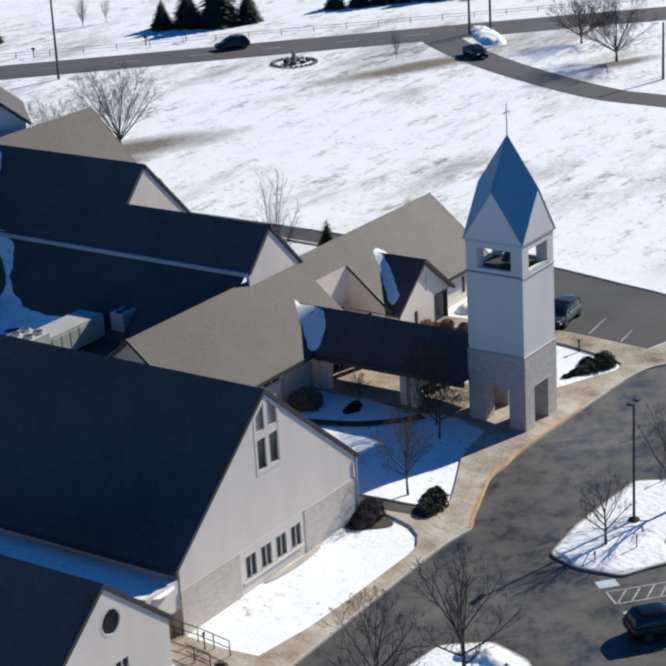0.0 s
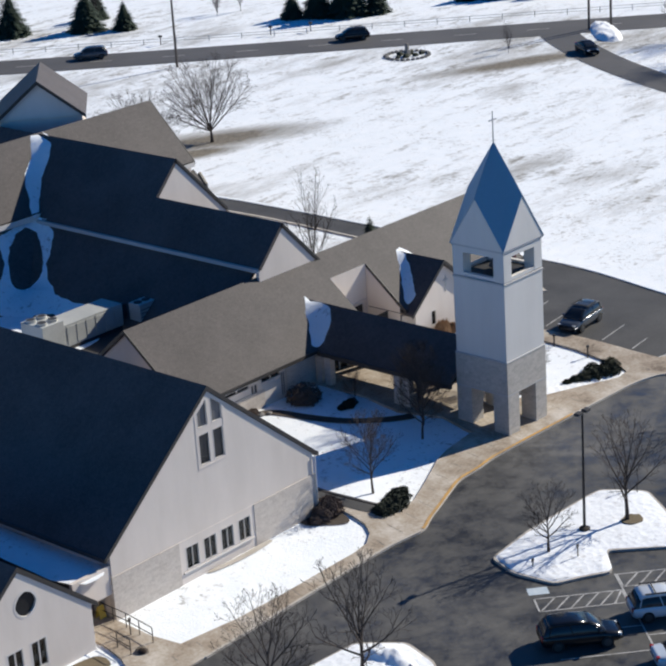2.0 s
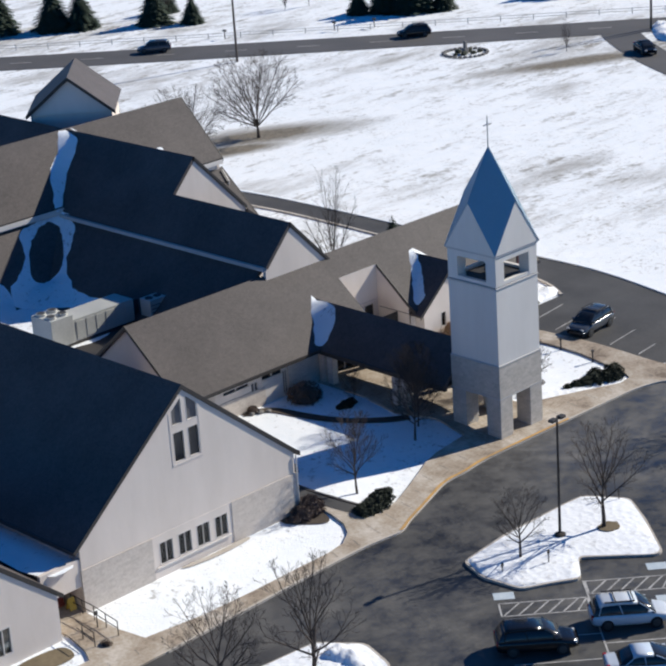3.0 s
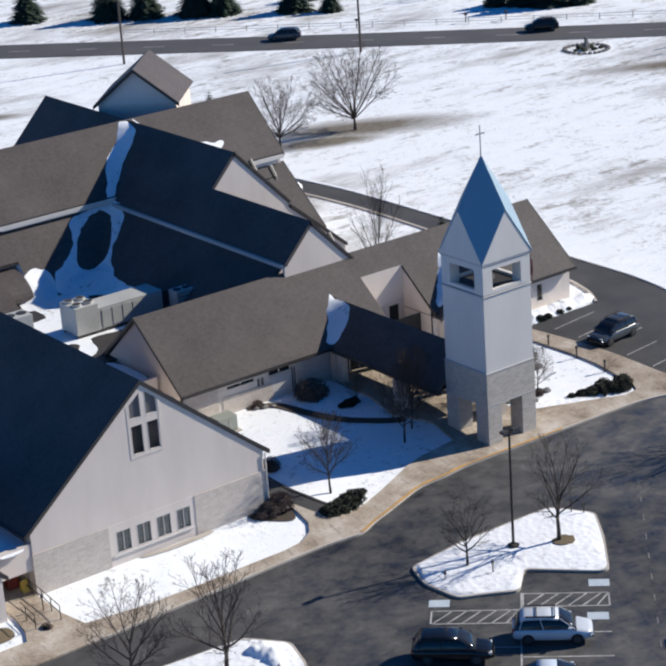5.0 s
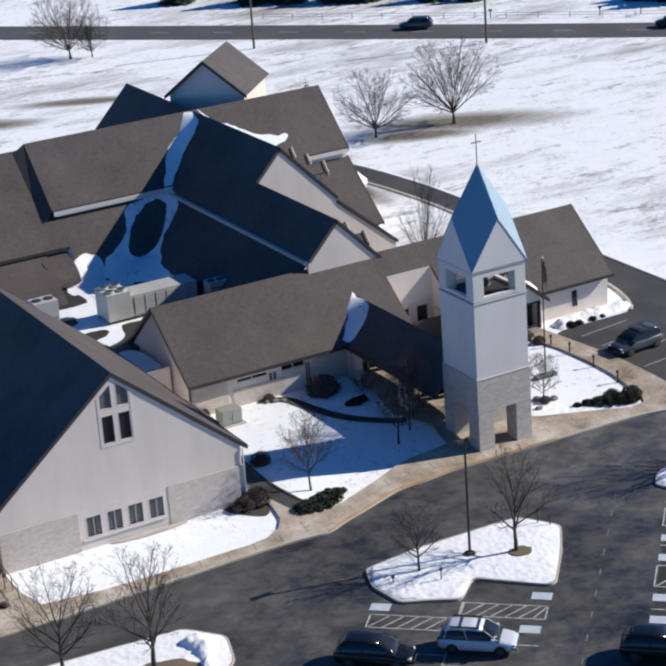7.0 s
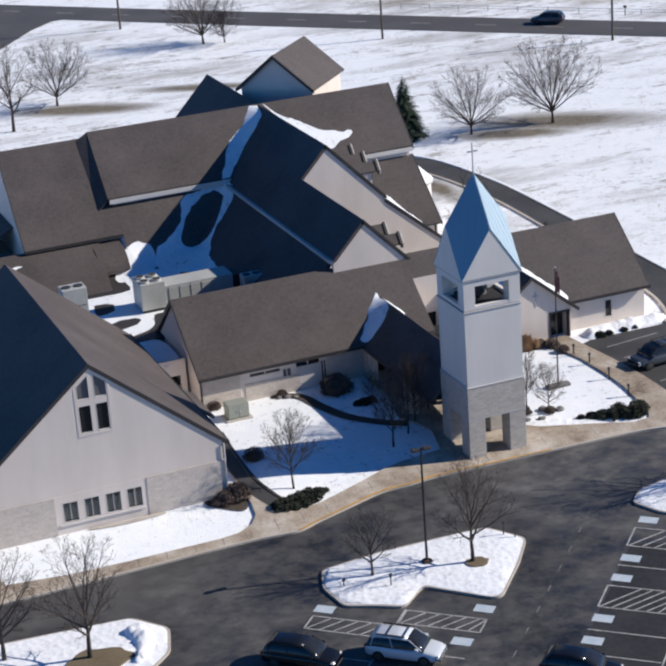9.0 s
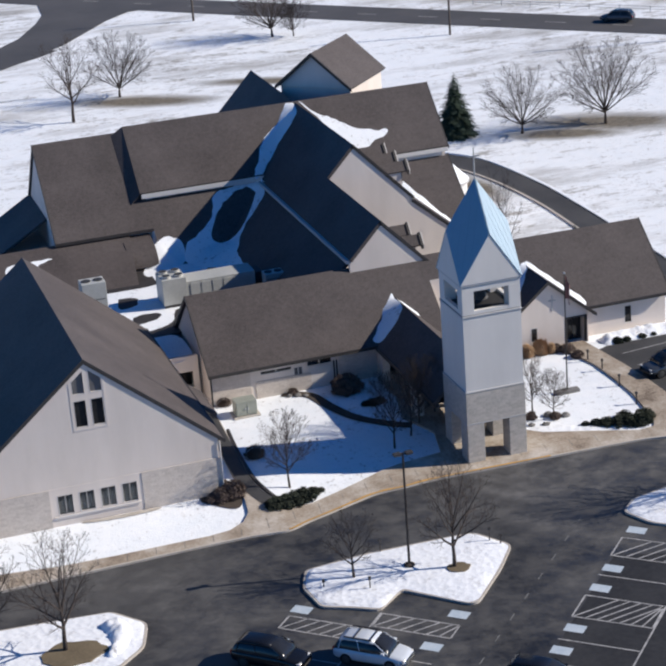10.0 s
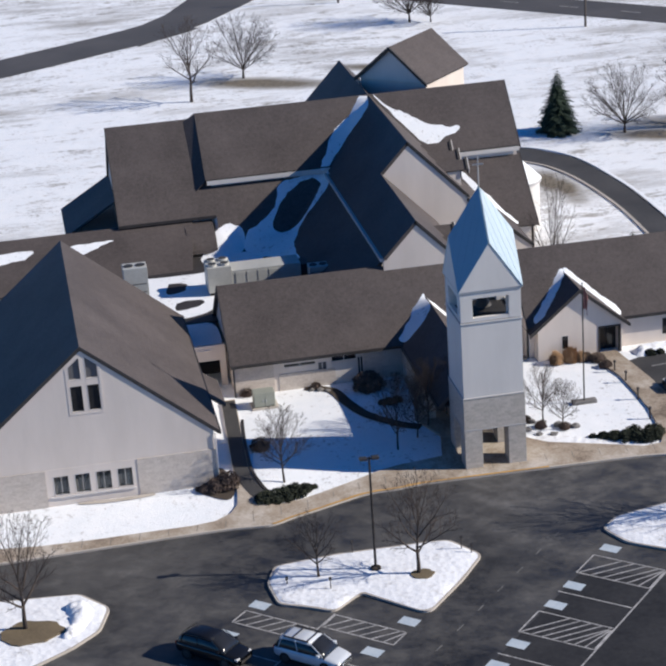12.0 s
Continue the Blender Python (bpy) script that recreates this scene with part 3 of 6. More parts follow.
# kerb with its yellow painted edge
kerb_line = round_path(CURB[1:18], 5, False)
tagged(ribbon(kerb_line, 0.16, 0.175, M["kerb"], "kerb", depth=0.35), "worn concrete kerb along the drive", "kerb", kind="structure")
tagged(ribbon([(p[0], p[1] + 0.02) for p in kerb_line if -14.4 < p[0] < 6.0], 0.2, 0.20, M["yellow"], "kerb_paint"), "faded yellow paint on the kerb", "kerb paint", kind="structure")
joints = thing("pavement_joint", "dark expansion joints across the concrete pavement", "pavement joint", (-20, -3, 0.2), kind="structure")
for i in range(31):
    x = -42 + i * 1.9
    y = kerb_y(x)
    far = -2.85 if x < -16 else y + 1.9
    if x > -13 and x < -9:
        far = y + 1.6
    ribbon([(x, y + 0.12), (x + 0.1, (y + far) / 2), (x + 0.2, far)], 0.04, 0.160, M["rock"], "groove", joints)
LOT2 = [(17.15, -0.2), (16.85, 6.0), (16.5, 10.0), (15.95, 13.7), (17.2, 14.25), (19.5, 14.3), (24.0, 14.3), (25.6, 17.5), (26.6, 24), (27.4, 45), (27.1, 54), (26.0, 61.5), (24.0, 66.5), (20, 70.2), (20.6, 74.6), (25.0, 72.5), (28.4, 67.5), (30.1, 58.0), (30.6, 48), (30.6, 24), (30.4, 15), (28.6, 6), (27.6, -1.0), (27.4, -3.0)]
sheet(LOT2, 0.035, M["drive"], "side_road", label="worn asphalt side lot and rear service drive", category="road", kind="structure")


def line_band(x, shift, width):
    """The highway runs straight: a point on it, and its two edges."""
    y = 119.65 - 1.0535 * (x - 60)
    d = Vector((1, -1.0535)).normalized()
    n = Vector((-d.y, d.x))
    if n.y < 0:
        n = -n
    return Vector((x, y)) + n * (shift + width * 0.5)


tagged(ribbon([tuple(line_band(x, 0.0, 8.6)) for x in range(-200, 331, 10)], 8.6, 0.05, M["lane"], "highway"), "two-lane grey asphalt highway beyond the field", "road", kind="structure")
dashes = thing("centre_line", "worn broken centre line of the highway", "road line", (85, 99, 0.3), kind="structure")
for k in range(26):
    x = -20 + k * 6.5
    ribbon([tuple(line_band(x, 4.0, 0.2)), tuple(line_band(x + 2.0, 4.0, 0.2))], 0.22, 0.075, M["white_paint"], "dash", dashes)
tagged(ribbon(round_path([(112, 76), (104.5, 69.5), (95.0, 56), (87.2, 39.8), (86.0, 31), (85, 10), (84, -30)], 6, False), 5.0, 0.04, M["lane"], "driveway"), "grey asphalt driveway with snowy verges", "road", kind="structure")
tagged(ribbon(round_path([(-70, 116), (-45, 125.5), (-28.6, 134), (-18.0, 140.2), (-9.0, 145.9), (-4.0, 150.1)], 6, False), 9.2, 0.04, M["lane"], "driveway_far"), "broad curved asphalt access road", "road", kind="structure")

MOUTH = [(-10.1, 138.8), (-5.4, 143.2), (0.4, 149.6), (5.5, 157.1), (9.0, 162.3), (13.2, 166.9), (16.5, 167.3), (21.5, 164.3)]
MOUTH_BACK = [tuple(line_band(x, 0.0, 8.6)) for x in (28, 16, 6)] + [(2.4, 182.3), (1.4, 172.0), (-0.5, 166.4), (-4.4, 157.7), (-7.9, 152.9)]
sheet(MOUTH + MOUTH_BACK, 0.055, M["lane"], "road_mouth", grid=0, label="flared asphalt mouth of the access road", category="road", kind="structure")
INSIDE = round_path([(24.0, 14.3), (25.6, 17.5), (26.6, 24), (27.4, 45), (27.1, 54), (26.0, 61.5), (24.0, 66.5), (20, 70.2)], 5, False)
tagged(ribbon(INSIDE, 0.25, 0.14, M["kerb"], "kerb_rear", depth=0.2), "pale kerb along the rear drive", "kerb", kind="structure")
tagged(ribbon(round_path([(27.6, -1.0), (28.6, 6), (30.4, 15), (30.6, 24), (30.6, 48), (30.1, 58.0), (28.4, 67.5), (25.0, 72.5), (20.6, 74.6)], 5, False), 0.35, 0.14, M["snow"], "kerb_snow", depth=0.2), "line of cleared snow along the rear drive", "snow bank", kind="structure")
# islands in the parking lot
U, V = Vector((0.74, -0.67)).normalized(), Vector((0.67, 0.74)).normalized()


def lot(o, u, v):
    p = Vector(o) + U * u + V * v
    return (p.x, p.y)


def soften(pts, r=0.45):
    """Corners rounded by a short radius."""
    out = []
    n = len(pts)
    for i in range(n):
        a, b, c = Vector(pts[i - 1]), Vector(pts[i]), Vector(pts[(i + 1) % n])
        u, w = (a - b), (c - b)
        p, q = b + u.normalized() * min(r, u.length * 0.4), b + w.normalized() * min(r, w.length * 0.4)
        for t in (0, 0.33, 0.67, 1):
            out.append(tuple((1 - t) ** 2 * p + 2 * t * (1 - t) * b + t * t * q))
    return out


def island(outline, label, grass=()):
    ring = soften(outline)
    t = thing("traffic_island", label, "traffic island", (outline[0][0], outline[0][1], 0), "islands of the lot")
    bm = bmesh.new()
    lo = [bm.verts.new((x, y, -0.05)) for x, y in ring]
    hi = [bm.verts.new((x, y, 0.17)) for x, y in ring]
    for i in range(len(ring)):
        j = (i + 1) % len(ring)
        bm.faces.new((lo[i], lo[j], hi[j], hi[i]))
    bm.faces.new(hi)
    part("kerb_stone", bm, M["kerb"], t, "pale concrete kerb")
    c = Vector((sum(p[0] for p in ring) / len(ring), sum(p[1] for p in ring) / len(ring)))
    inner = [tuple(Vector(p) + (c - Vector(p)).normalized() * (0.16 + 0.07 * noise.noise(Vector((p[0], p[1], 0)) * 1.3))) for p in ring]
    bm = bmesh.new()
    vs = [bm.verts.new((x, y, 0.175)) for x, y in inner]
    es = [bm.edges.new((vs[i], vs[(i + 1) % len(vs)])) for i in range(len(vs))]
    bmesh.ops.triangle_fill(bm, edges=es, use_beauty=True)
    bmesh.ops.subdivide_edges(bm, edges=[e for e in bm.edges if e.calc_length() > 1.2], cuts=3, use_grid_fill=True)
    bmesh.ops.inset_region(bm, faces=list(bm.faces), thickness=0.22)
    edge = {v for e in bm.edges if e.is_boundary for v in e.verts}
    for v in bm.verts:
        if v not in edge:
            v.co.z += 0.08 + 0.09 * noise.noise(v.co * 0.9)
    part("snow_cover", bm, M["trodden"], t, "trodden white snow", smooth=True)
    for cx, cy, rx, ry in grass:
        bm = bmesh.new()
        ring2 = [(cx + rx * math.cos(a) * (1 + 0.25 * noise.noise(Vector((cx + 2 * math.cos(a), 2 * math.sin(a), 3)))), cy + ry * math.sin(a) * (1 + 0.25 * noise.noise(Vector((cx, 2 * math.cos(a), 2 * math.sin(a)))))) for a in (2 * math.pi * k / 22 for k in range(22))]
        bm.faces.new([bm.verts.new((x, y, 0.33)) for x, y in ring2])
        out = bmesh.ops.extrude_face_region(bm, geom=list(bm.faces))
        bmesh.ops.translate(bm, verts=[v for v in out["geom"] if isinstance(v, bmesh.types.BMVert)], vec=(0, 0, -0.2))
        part("bare_patch", bm, M["deadgrass"], t, "brown bare grass patch")
    return t


island([(-15.8, -12.1), (-15.0, -9.9), (-10.8, -9.45), (-5.0, -9.6), (-3.6, -9.75), (-2.1, -12.3), (-3.9, -14.9), (-6.7, -18.2), (-7.3, -18.2), (-10.4, -14.85), (-12.4, -16.65), (-13.8, -15.7), (-15.5, -14.8)], "kerbed island with trampled snow, trees and lamp", ((-6.3, -13.9, 0.75, 0.6),))
island([(-52, -8.0), (-40, -8.7), (-32.2, -9.4), (-27.2, -9.9), (-25.5, -12.2), (-26.3, -14.8), (-28.0, -16.4), (-30, -17.7), (-36, -22), (-46, -24), (-54, -20)], "kerbed island with melting snow and bare grass", ((-30.4, -14.1, 1.9, 1.4),))
island([(6.1, -11.2), (7.4, -9.8), (11.1, -8.9), (20, -7.6), (26, -10), (22, -17), (14, -17.5), (9, -15), (7.0, -13.4)], "kerbed island covered with white snow")

# painted stalls
O1, O3 = (-13.7, -18.2), (-2.4, -21.9)
sheet([lot(O3, 0.2, -14), lot(O3, 14, -14), lot(O3, 14, 9.5), lot(O3, 4.9, 9.8), lot(O3, 0.2, 8.0)], 0.026, M["sealed"], "road_patch", height=lambda x, y: 0.0, grid=0, label="darker sealed asphalt of the far stalls", category="road", kind="structure")
paint = thing("parking_marking", "worn white painted parking stall lines", "road marking", (-13.7, -18.2, 0.03), kind="structure")


def stripe(a, b, w, material=M["white_paint"], parent=paint, z=0.032):
    a, b = Vector(a), Vector(b)
    d = (b - a).normalized()
    n = Vector((-d.y, d.x)) * w * 0.5
    bm = bmesh.new()
    lo = [bm.verts.new((p.x, p.y, z)) for p in (a - n, b - n, b + n, a + n)]
    bm.faces.new(lo)
    part("stripe", bm, material, parent)


def hatch(o, u0, u1, v0, v1, n=6):
    for a, b in (((u0, v0), (u1, v0)), ((u0, v1), (u1, v1)), ((u0, v0), (u0, v1)), ((u1, v0), (u1, v1))):
        stripe(lot(o, *a), lot(o, *b), 0.1)
    for k in range(n):
        s = u0 + (u1 - u0) * (k + 0.1) / n
        stripe(lot(o, s, v0), lot(o, min(u1, s + (v1 - v0) * 0.75), v1), 0.1)


hatch(O1, -5.1, -0.1, -1.5, 0.0)
hatch(O1, 0.1, 5.0, 0.35, 1.9)
stripe(lot(O1, 0, -14), lot(O1, 0, 2.0), 0.1)
for v in (-4.2, -6.9, -9.6):
    stripe(lot(O1, -5.1, v), lot(O1, 0, v), 0.1)
for v in (-2.3 + 0.05, -4.9, -7.6, -10.3):
    stripe(lot(O1, 0, v - 0.4), lot(O1, 5.0, v - 0.4), 0.1)
hatch(O3, 0.0, 4.8, 0.0, 2.65, 7)
hatch(O3, 0.0, 4.8, 7.9, 10.4, 6)
for v in (-2.7, -5.4, 5.3):
    stripe(lot(O3, 0, v), lot(O3, 4.8, v), 0.1)
stripe(lot(O3, 4.9, -12), lot(O3, 4.9, 10.5), 0.1)
for k in range(9):
    stripe(lot((-7.2, -22), 0.2, -6 + k * 2.6), lot((-7.2, -22), 0.2, -5.2 + k * 2.6), 0.07, M["faint_paint"])
for o, u, v in ((O1, -4.7, 0.9), (O1, -4.5, -2.9), (O1, 4.5, 3.1), (O1, 4.3, -0.85), (O3, 0.6, 11.6), (O3, 0.6, 6.3), (O3, 0.6, 3.7), (O3, 0.6, -1.3), (O3, 0.6, -3.9)):
    c = lot(o, u, v)
    stripe(Vector(c) - U * 0.6, Vector(c) + U * 0.6, 0.85, M["blue_paint"], paint, 0.034)
for k in range(6):
    y = 1.6 + k * 2.6
    stripe((17.5, y + 0.2), (22.3, y + 0.8), 0.1, z=gz(19, y + 0.3) + 0.055)


# ---------------------------------------------------------------- buildings
def gable_roof(parent, ridge, half, drop, y0, y1, axis="y", sides=(-1, 1), thick=0.24, name="roof_slope"):
    """Two slopes off a ridge (u, z) that runs along y or x."""
    u, z = ridge
    for s in sides:
        a, b = (u, z), (u + s * half, z - drop)
        pts = [(a[0], y0, a[1]), (b[0], y0, b[1]), (b[0], y1, b[1]), (a[0], y1, a[1])]
        if axis == "x":
            pts = [(p[1], p[0], p[2]) for p in pts]
        part(name, slab(*pts, thick=thick), M["shingle"], parent, "brown-grey asphalt shingle roof slope")


def rake(parent, pts, w=0.07, h=0.26, name="rake_board"):
    """Dark boards along a gable's edges."""
    for a, b in zip(pts, pts[1:]):
        bm = bmesh.new()
        a, b = Vector(a), Vector(b)
        d = (b - a).normalized()
        side = d.cross(Vector((0, 0, 1)))
        if side.length < 1e-3:
            continue
        side.normalize()
        vs = []
        for p in (a, b):
            for su, sz in ((-0.5, 0.03), (0.5, 0.03), (0.5, -h), (-0.5, -h)):
                vs.append(bm.verts.new(p + side * w * su + Vector((0, 0, sz))))
        bm.faces.new(vs[:4])
        bm.faces.new(vs[4:][::-1])
        for i in range(4):
            j = (i + 1) % 4
            bm.faces.new((vs[i], vs[j], vs[4 + j], vs[4 + i]))
        part(name, bm, M["trim"], parent, "dark fascia board")


# bell tower
def bell_tower():
    t = thing("bell_tower", "pale stucco bell tower with blue pointed roof", "bell tower", (2.1, 2.1, 0))
    W = 4.2
    leg = 1.12
    for x in (0, W - leg):
        for y in (0, W - leg):
            part("leg", boxes((x - 0.06, x + leg + 0.06, y - 0.06, y + leg + 0.06, 0.0, 3.1), bev=0.02), M["towerstone"], t, "grey stone pier")
    bm = boxes((-0.06, W + 0.06, -0.06, 0.55, 3.08, 5.3), (-0.06, W + 0.06, W - 0.55, W + 0.06, 3.08, 5.3), (-0.06, 0.55, 0.55, W - 0.55, 3.08, 5.3), (W - 0.55, W + 0.06, 0.55, W - 0.55, 3.08, 5.3), bev=0.01)
    part("stone_lintel", bm, M["towerstone"], t, "grey stone base above the arch")
    # near-black soffit: the shade inside the arch is in its colour
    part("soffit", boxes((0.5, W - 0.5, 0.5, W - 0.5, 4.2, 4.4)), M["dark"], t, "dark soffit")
    part("stone_cap", boxes((-0.085, W + 0.085, -0.085, W + 0.085, 5.32, 5.42), bev=0.03), M["band"], t, "grey string course")
    part("arch_band", boxes((-0.08, W + 0.08, -0.08, 0.3, 3.0, 3.09), (-0.08, W + 0.08, W - 0.3, W + 0.08, 3.0, 3.09), (-0.08, 0.3, 0.3, W - 0.3, 3.0, 3.09), (W - 0.3, W + 0.08, 0.3, W - 0.3, 3.0, 3.09)), M["band"], t, "grey string course")
    part("shaft", boxes((0, W, 0, W, 5.42, 10.75)), M["tower"], t, "smooth pale grey stucco shaft")
    part("belfry_sill", boxes((-0.06, W + 0.06, -0.06, W + 0.06, 10.74, 10.86), bev=0.03), M["band"], t, "grey belfry sill course")
    post = 0.85
    for x in (0, W - post):
        for y in (0, W - post):
            part("belfry_post", boxes((x, x + post, y, y + post, 10.9, 12.55), bev=0.02), M["tower"], t)
    bm = boxes((post, W - post, 0.02, 0.3, 10.9, 11.15), (post, W - post, W - 0.3, W - 0.02, 10.9, 11.15), (0.02, 0.3, post, W - post, 10.9, 11.15), (W - 0.3, W - 0.02, post, W - post, 10.9, 11.15))
    part("parapet", bm, M["tower"], t)
    # floor coloured near-black for the shade inside the belfry
    part("belfry_floor", boxes((0.31, W - 0.31, 0.31, W - 0.31, 10.85, 10.97)), M["dark"], t, "near-black belfry floor, shade in its colour")
    part("belfry_beam", boxes((0, W, 0, W, 12.55, 12.95)), M["tower"], t)
    part("cornice", boxes((-0.07, W + 0.07, -0.07, W + 0.07, 12.95, 13.1), bev=0.03), M["band"], t, "grey cornice")
    bm = boxes((0.9, 3.3, 2.0, 2.2, 12.1, 12.3))
    tube(bm, [(2.1, 2.1, 12.1), (2.1, 2.1, 11.9), (2.1, 2.1, 11.6), (2.1, 2.1, 11.25)], [0.12, 0.3, 0.42, 0.6], 14)
    part("bell", bm, M["trim"], t, "dark bell hung from a beam")
    zb, zg, za = 13.1, 16.35, 19.6
    e = 0.1
    cs = [(-e, -e), (W + e, -e), (W + e, W + e), (-e, W + e)]
    gs = [(W / 2, -e), (W + e, W / 2), (W / 2, W + e), (-e, W / 2)]
    for i in range(4):
        a, b = cs[i], cs[(i + 1) % 4]
        g = gs[i]
        bm = bmesh.new()
        inn = Vector((W / 2 - g[0], W / 2 - g[1], 0)).normalized()
        tri = [Vector((*a, zb)), Vector((*b, zb)), Vector((*g, zg))]
        f = [bm.verts.new(p) for p in tri]
        k = [bm.verts.new(p + inn * 0.2) for p in tri]
        bm.faces.new(f)
        bm.faces.new(k[::-1])
        for q in range(3):
            r = (q + 1) % 3
            bm.faces.new((f[q], f[r], k[r], k[q]))
        part("gable", bm, M["tower"], t, "pale triangular gable")
    for i in range(4):
        g0, g1 = gs[i - 1], gs[i]
        top = [Vector((*cs[i], zb - 0.05)), Vector((*g1, zg)), Vector((W / 2, W / 2, za)), Vector((*g0, zg))]
        n = (top[1] - top[0]).cross(top[3] - top[0]).normalized()
        if n.z < 0:
            n = -n
        bm = bmesh.new()
        f = [bm.verts.new(p + n * 0.06) for p in top]
        k = [bm.verts.new(p - n * 0.06) for p in top]
        bm.faces.new(f)
        bm.faces.new(k[::-1])
        for q in range(4):
            r = (q + 1) % 4
            bm.faces.new((f[q], f[r], k[r], k[q]))
        p = part("spire_face", bm, M["spire"], t, "blue standing-seam metal roof face")
        # standing seams run down each face
        for s in (-0.66, -0.33, 0.0, 0.33, 0.66):
            a0 = top[2].lerp(top[1] if s > 0 else top[3], abs(s))
            b0 = top[0].lerp(top[1] if s > 0 else top[3], abs(s))
            bm = bmesh.new()
            tube(bm, [a0 + n * 0.065, b0 + n * 0.065], [0.008, 0.008], 4)
            part("seam", bm, M["spire"], p)
    bm = bmesh.new()
    tube(bm, [(2.1, 2.1, 19.5), (2.1, 2.1, 21.75)], [0.05, 0.04], 6)
    box(bm, 1.72, 2.48, 2.06, 2.14, 21.12, 21.2)
    part("finial_cross", bm, M["steel"], t, "slender metal cross")
    return t


bell_tower()


# gabled assembly hall with the four-light window
def front(y):
    return lambda u, z: (u, y, z)


def assembly_hall():
    t = thing("assembly_hall", "large cream gabled hall with dark shingle roof", "church hall", (-25.25, 13.5, 0.5))
    y = 2.1
    xl, xr, xc, ze, zr = -33.6, -16.95, -25.25, 4.75, 11.75
    put = front(y)
    ws = [(-28.0 + k * 1.435, -28.0 + k * 1.435 + 1.06) for k in range(4)]
    low = [rect(a, b, 1.36, 2.8) for a, b in ws]
    up = [[(-26.18, 9.55), (-25.36, 9.55), (-25.36, 11.12), (-26.18, 10.5)], [(-25.04, 9.55), (-24.22, 9.55), (-24.22, 10.5), (-25.04, 11.12)], rect(-26.18, -25.36, 7.25, 9.12), rect(-25.04, -24.22, 7.25, 9.12)]
    part("front_wall", wall_panel([(xl, 3.3), (xr, 3.3), (xr, ze), (xc, zr), (xl, ze)], up, put, (0, 1, 0), 0.3), M["stucco"], t, "cream stucco gable wall")
    part("stone_wall", wall_panel([(xl - 0.06, 0.0), (-28.5, 0.0), (-28.5, 3.3), (xl - 0.06, 3.3)], [], front(y - 0.06), (0, 1, 0), 0.36), M["stone"], t, "speckled split-stone base")
    part("stone_wall", wall_panel([(-22.3, 0.0), (xr + 0.06, 0.0), (xr + 0.06, 3.3), (-22.3, 3.3)], [], front(y - 0.06), (0, 1, 0), 0.36), M["stone"], t, "speckled split-stone base")
    part("window_bay", wall_panel(rect(-28.5, -22.3, 0.0, 3.3), low, front(y - 0.02), (0, 1, 0), 0.3), M["stucco"], t, "cream stucco window bay")
    part("score_line", boxes((xc - 6.3, xc + 6.3, y - 0.004, y + 0.1, 6.4, 6.415)), M["stucco"], t)
    part("window_sill", boxes((-28.3, -22.5, y - 0.12, y + 0.05, 1.2, 1.32), bev=0.02), M["frame"], t)
    for o, (a, b) in zip(low, ws):
        m = (a + b) / 2
        window(t, front(y - 0.02), (0, 1, 0), o, [(m - 0.015, m + 0.015, 1.4, 2.75)], curtain=True, fw=0.05)
    # the two top lights take a lighter grey pane
    for i, o in enumerate(up):
        window(t, put, (0, 1, 0), o, fw=0.03, pane="greypane" if i < 2 else "pane")
    part("window_surround", boxes((-26.38, -26.22, y - 0.02, y + 0.02, 7.06, 10.4), (-24.18, -24.02, y - 0.02, y + 0.02, 7.06, 10.4), (-26.38, -24.02, y - 0.025, y + 0.02, 7.04, 7.18)), M["stucco"], t)
    # side and back walls; near-black panels paint the unlit room behind the glass
    part("side_wall", boxes((xl, xl + 0.3, y + 0.3, 24.6, 0, ze)), M["stucco"], t)
    part("side_wall", boxes((xr - 0.3, xr, y + 0.3, 24.6, 0, ze)), M["stucco"], t)
    part("back_wall", wall_panel([(xl, 0), (xr, 0), (xr, ze), (xc, zr - 0.1), (xl, ze)], [], front(24.3), (0, 1, 0), 0.3), M["stucco"], t)
    part("dark_backing", boxes((xl + 0.3, xr - 0.3, y + 2.0, y + 2.2, 0, 4.4), (-28, -22.5, y + 1.2, y + 1.4, 4.0, 9.2)), M["dark"], t, "near-black panel standing in for the unlit room")
    s = (11.84 - 4.66) / 8.6
    gable_roof(t, (xc, 11.88), 8.75, 8.75 * s, y - 0.03, 24.95)
    for sx in (-1, 1):
        rake(t, [(xc, y - 0.05, 11.88), (xc + sx * 8.75, y - 0.05, 11.88 - 8.75 * s)])
        rake(t, [(xc + sx * 8.75, y - 0.05, 11.88 - 8.75 * s), (xc + sx * 8.75, 24.95, 11.88 - 8.75 * s)], 0.14, 0.22, "gutter")
    part("ridge_cap", slab((xc - 0.18, y - 0.03, 11.76), (xc - 0.18, 24.9, 11.76), (xc, 24.9, 11.91), (xc, y - 0.03, 11.91), 0.04), M["shingle"], t)
    bm = bmesh.new()
    tube(bm, [(xr + 0.08, y - 0.1, 4.5), (xr + 0.08, y - 0.1, 0.5)], [0.05, 0.05], 6)
    part("downpipe", bm, M["frame"], t, "pale downpipe")
    # shingle slab added in place of the shadow patch below the side eave
    part("eave_shade_slab", slab((-16.6, 8.6, 4.55), (-16.6, 13.2, 4.55), (-15.3, 13.2, 3.6), (-15.3, 8.6, 3.6), 0.2), M["shingle"], t)
    return t


assembly_hall()


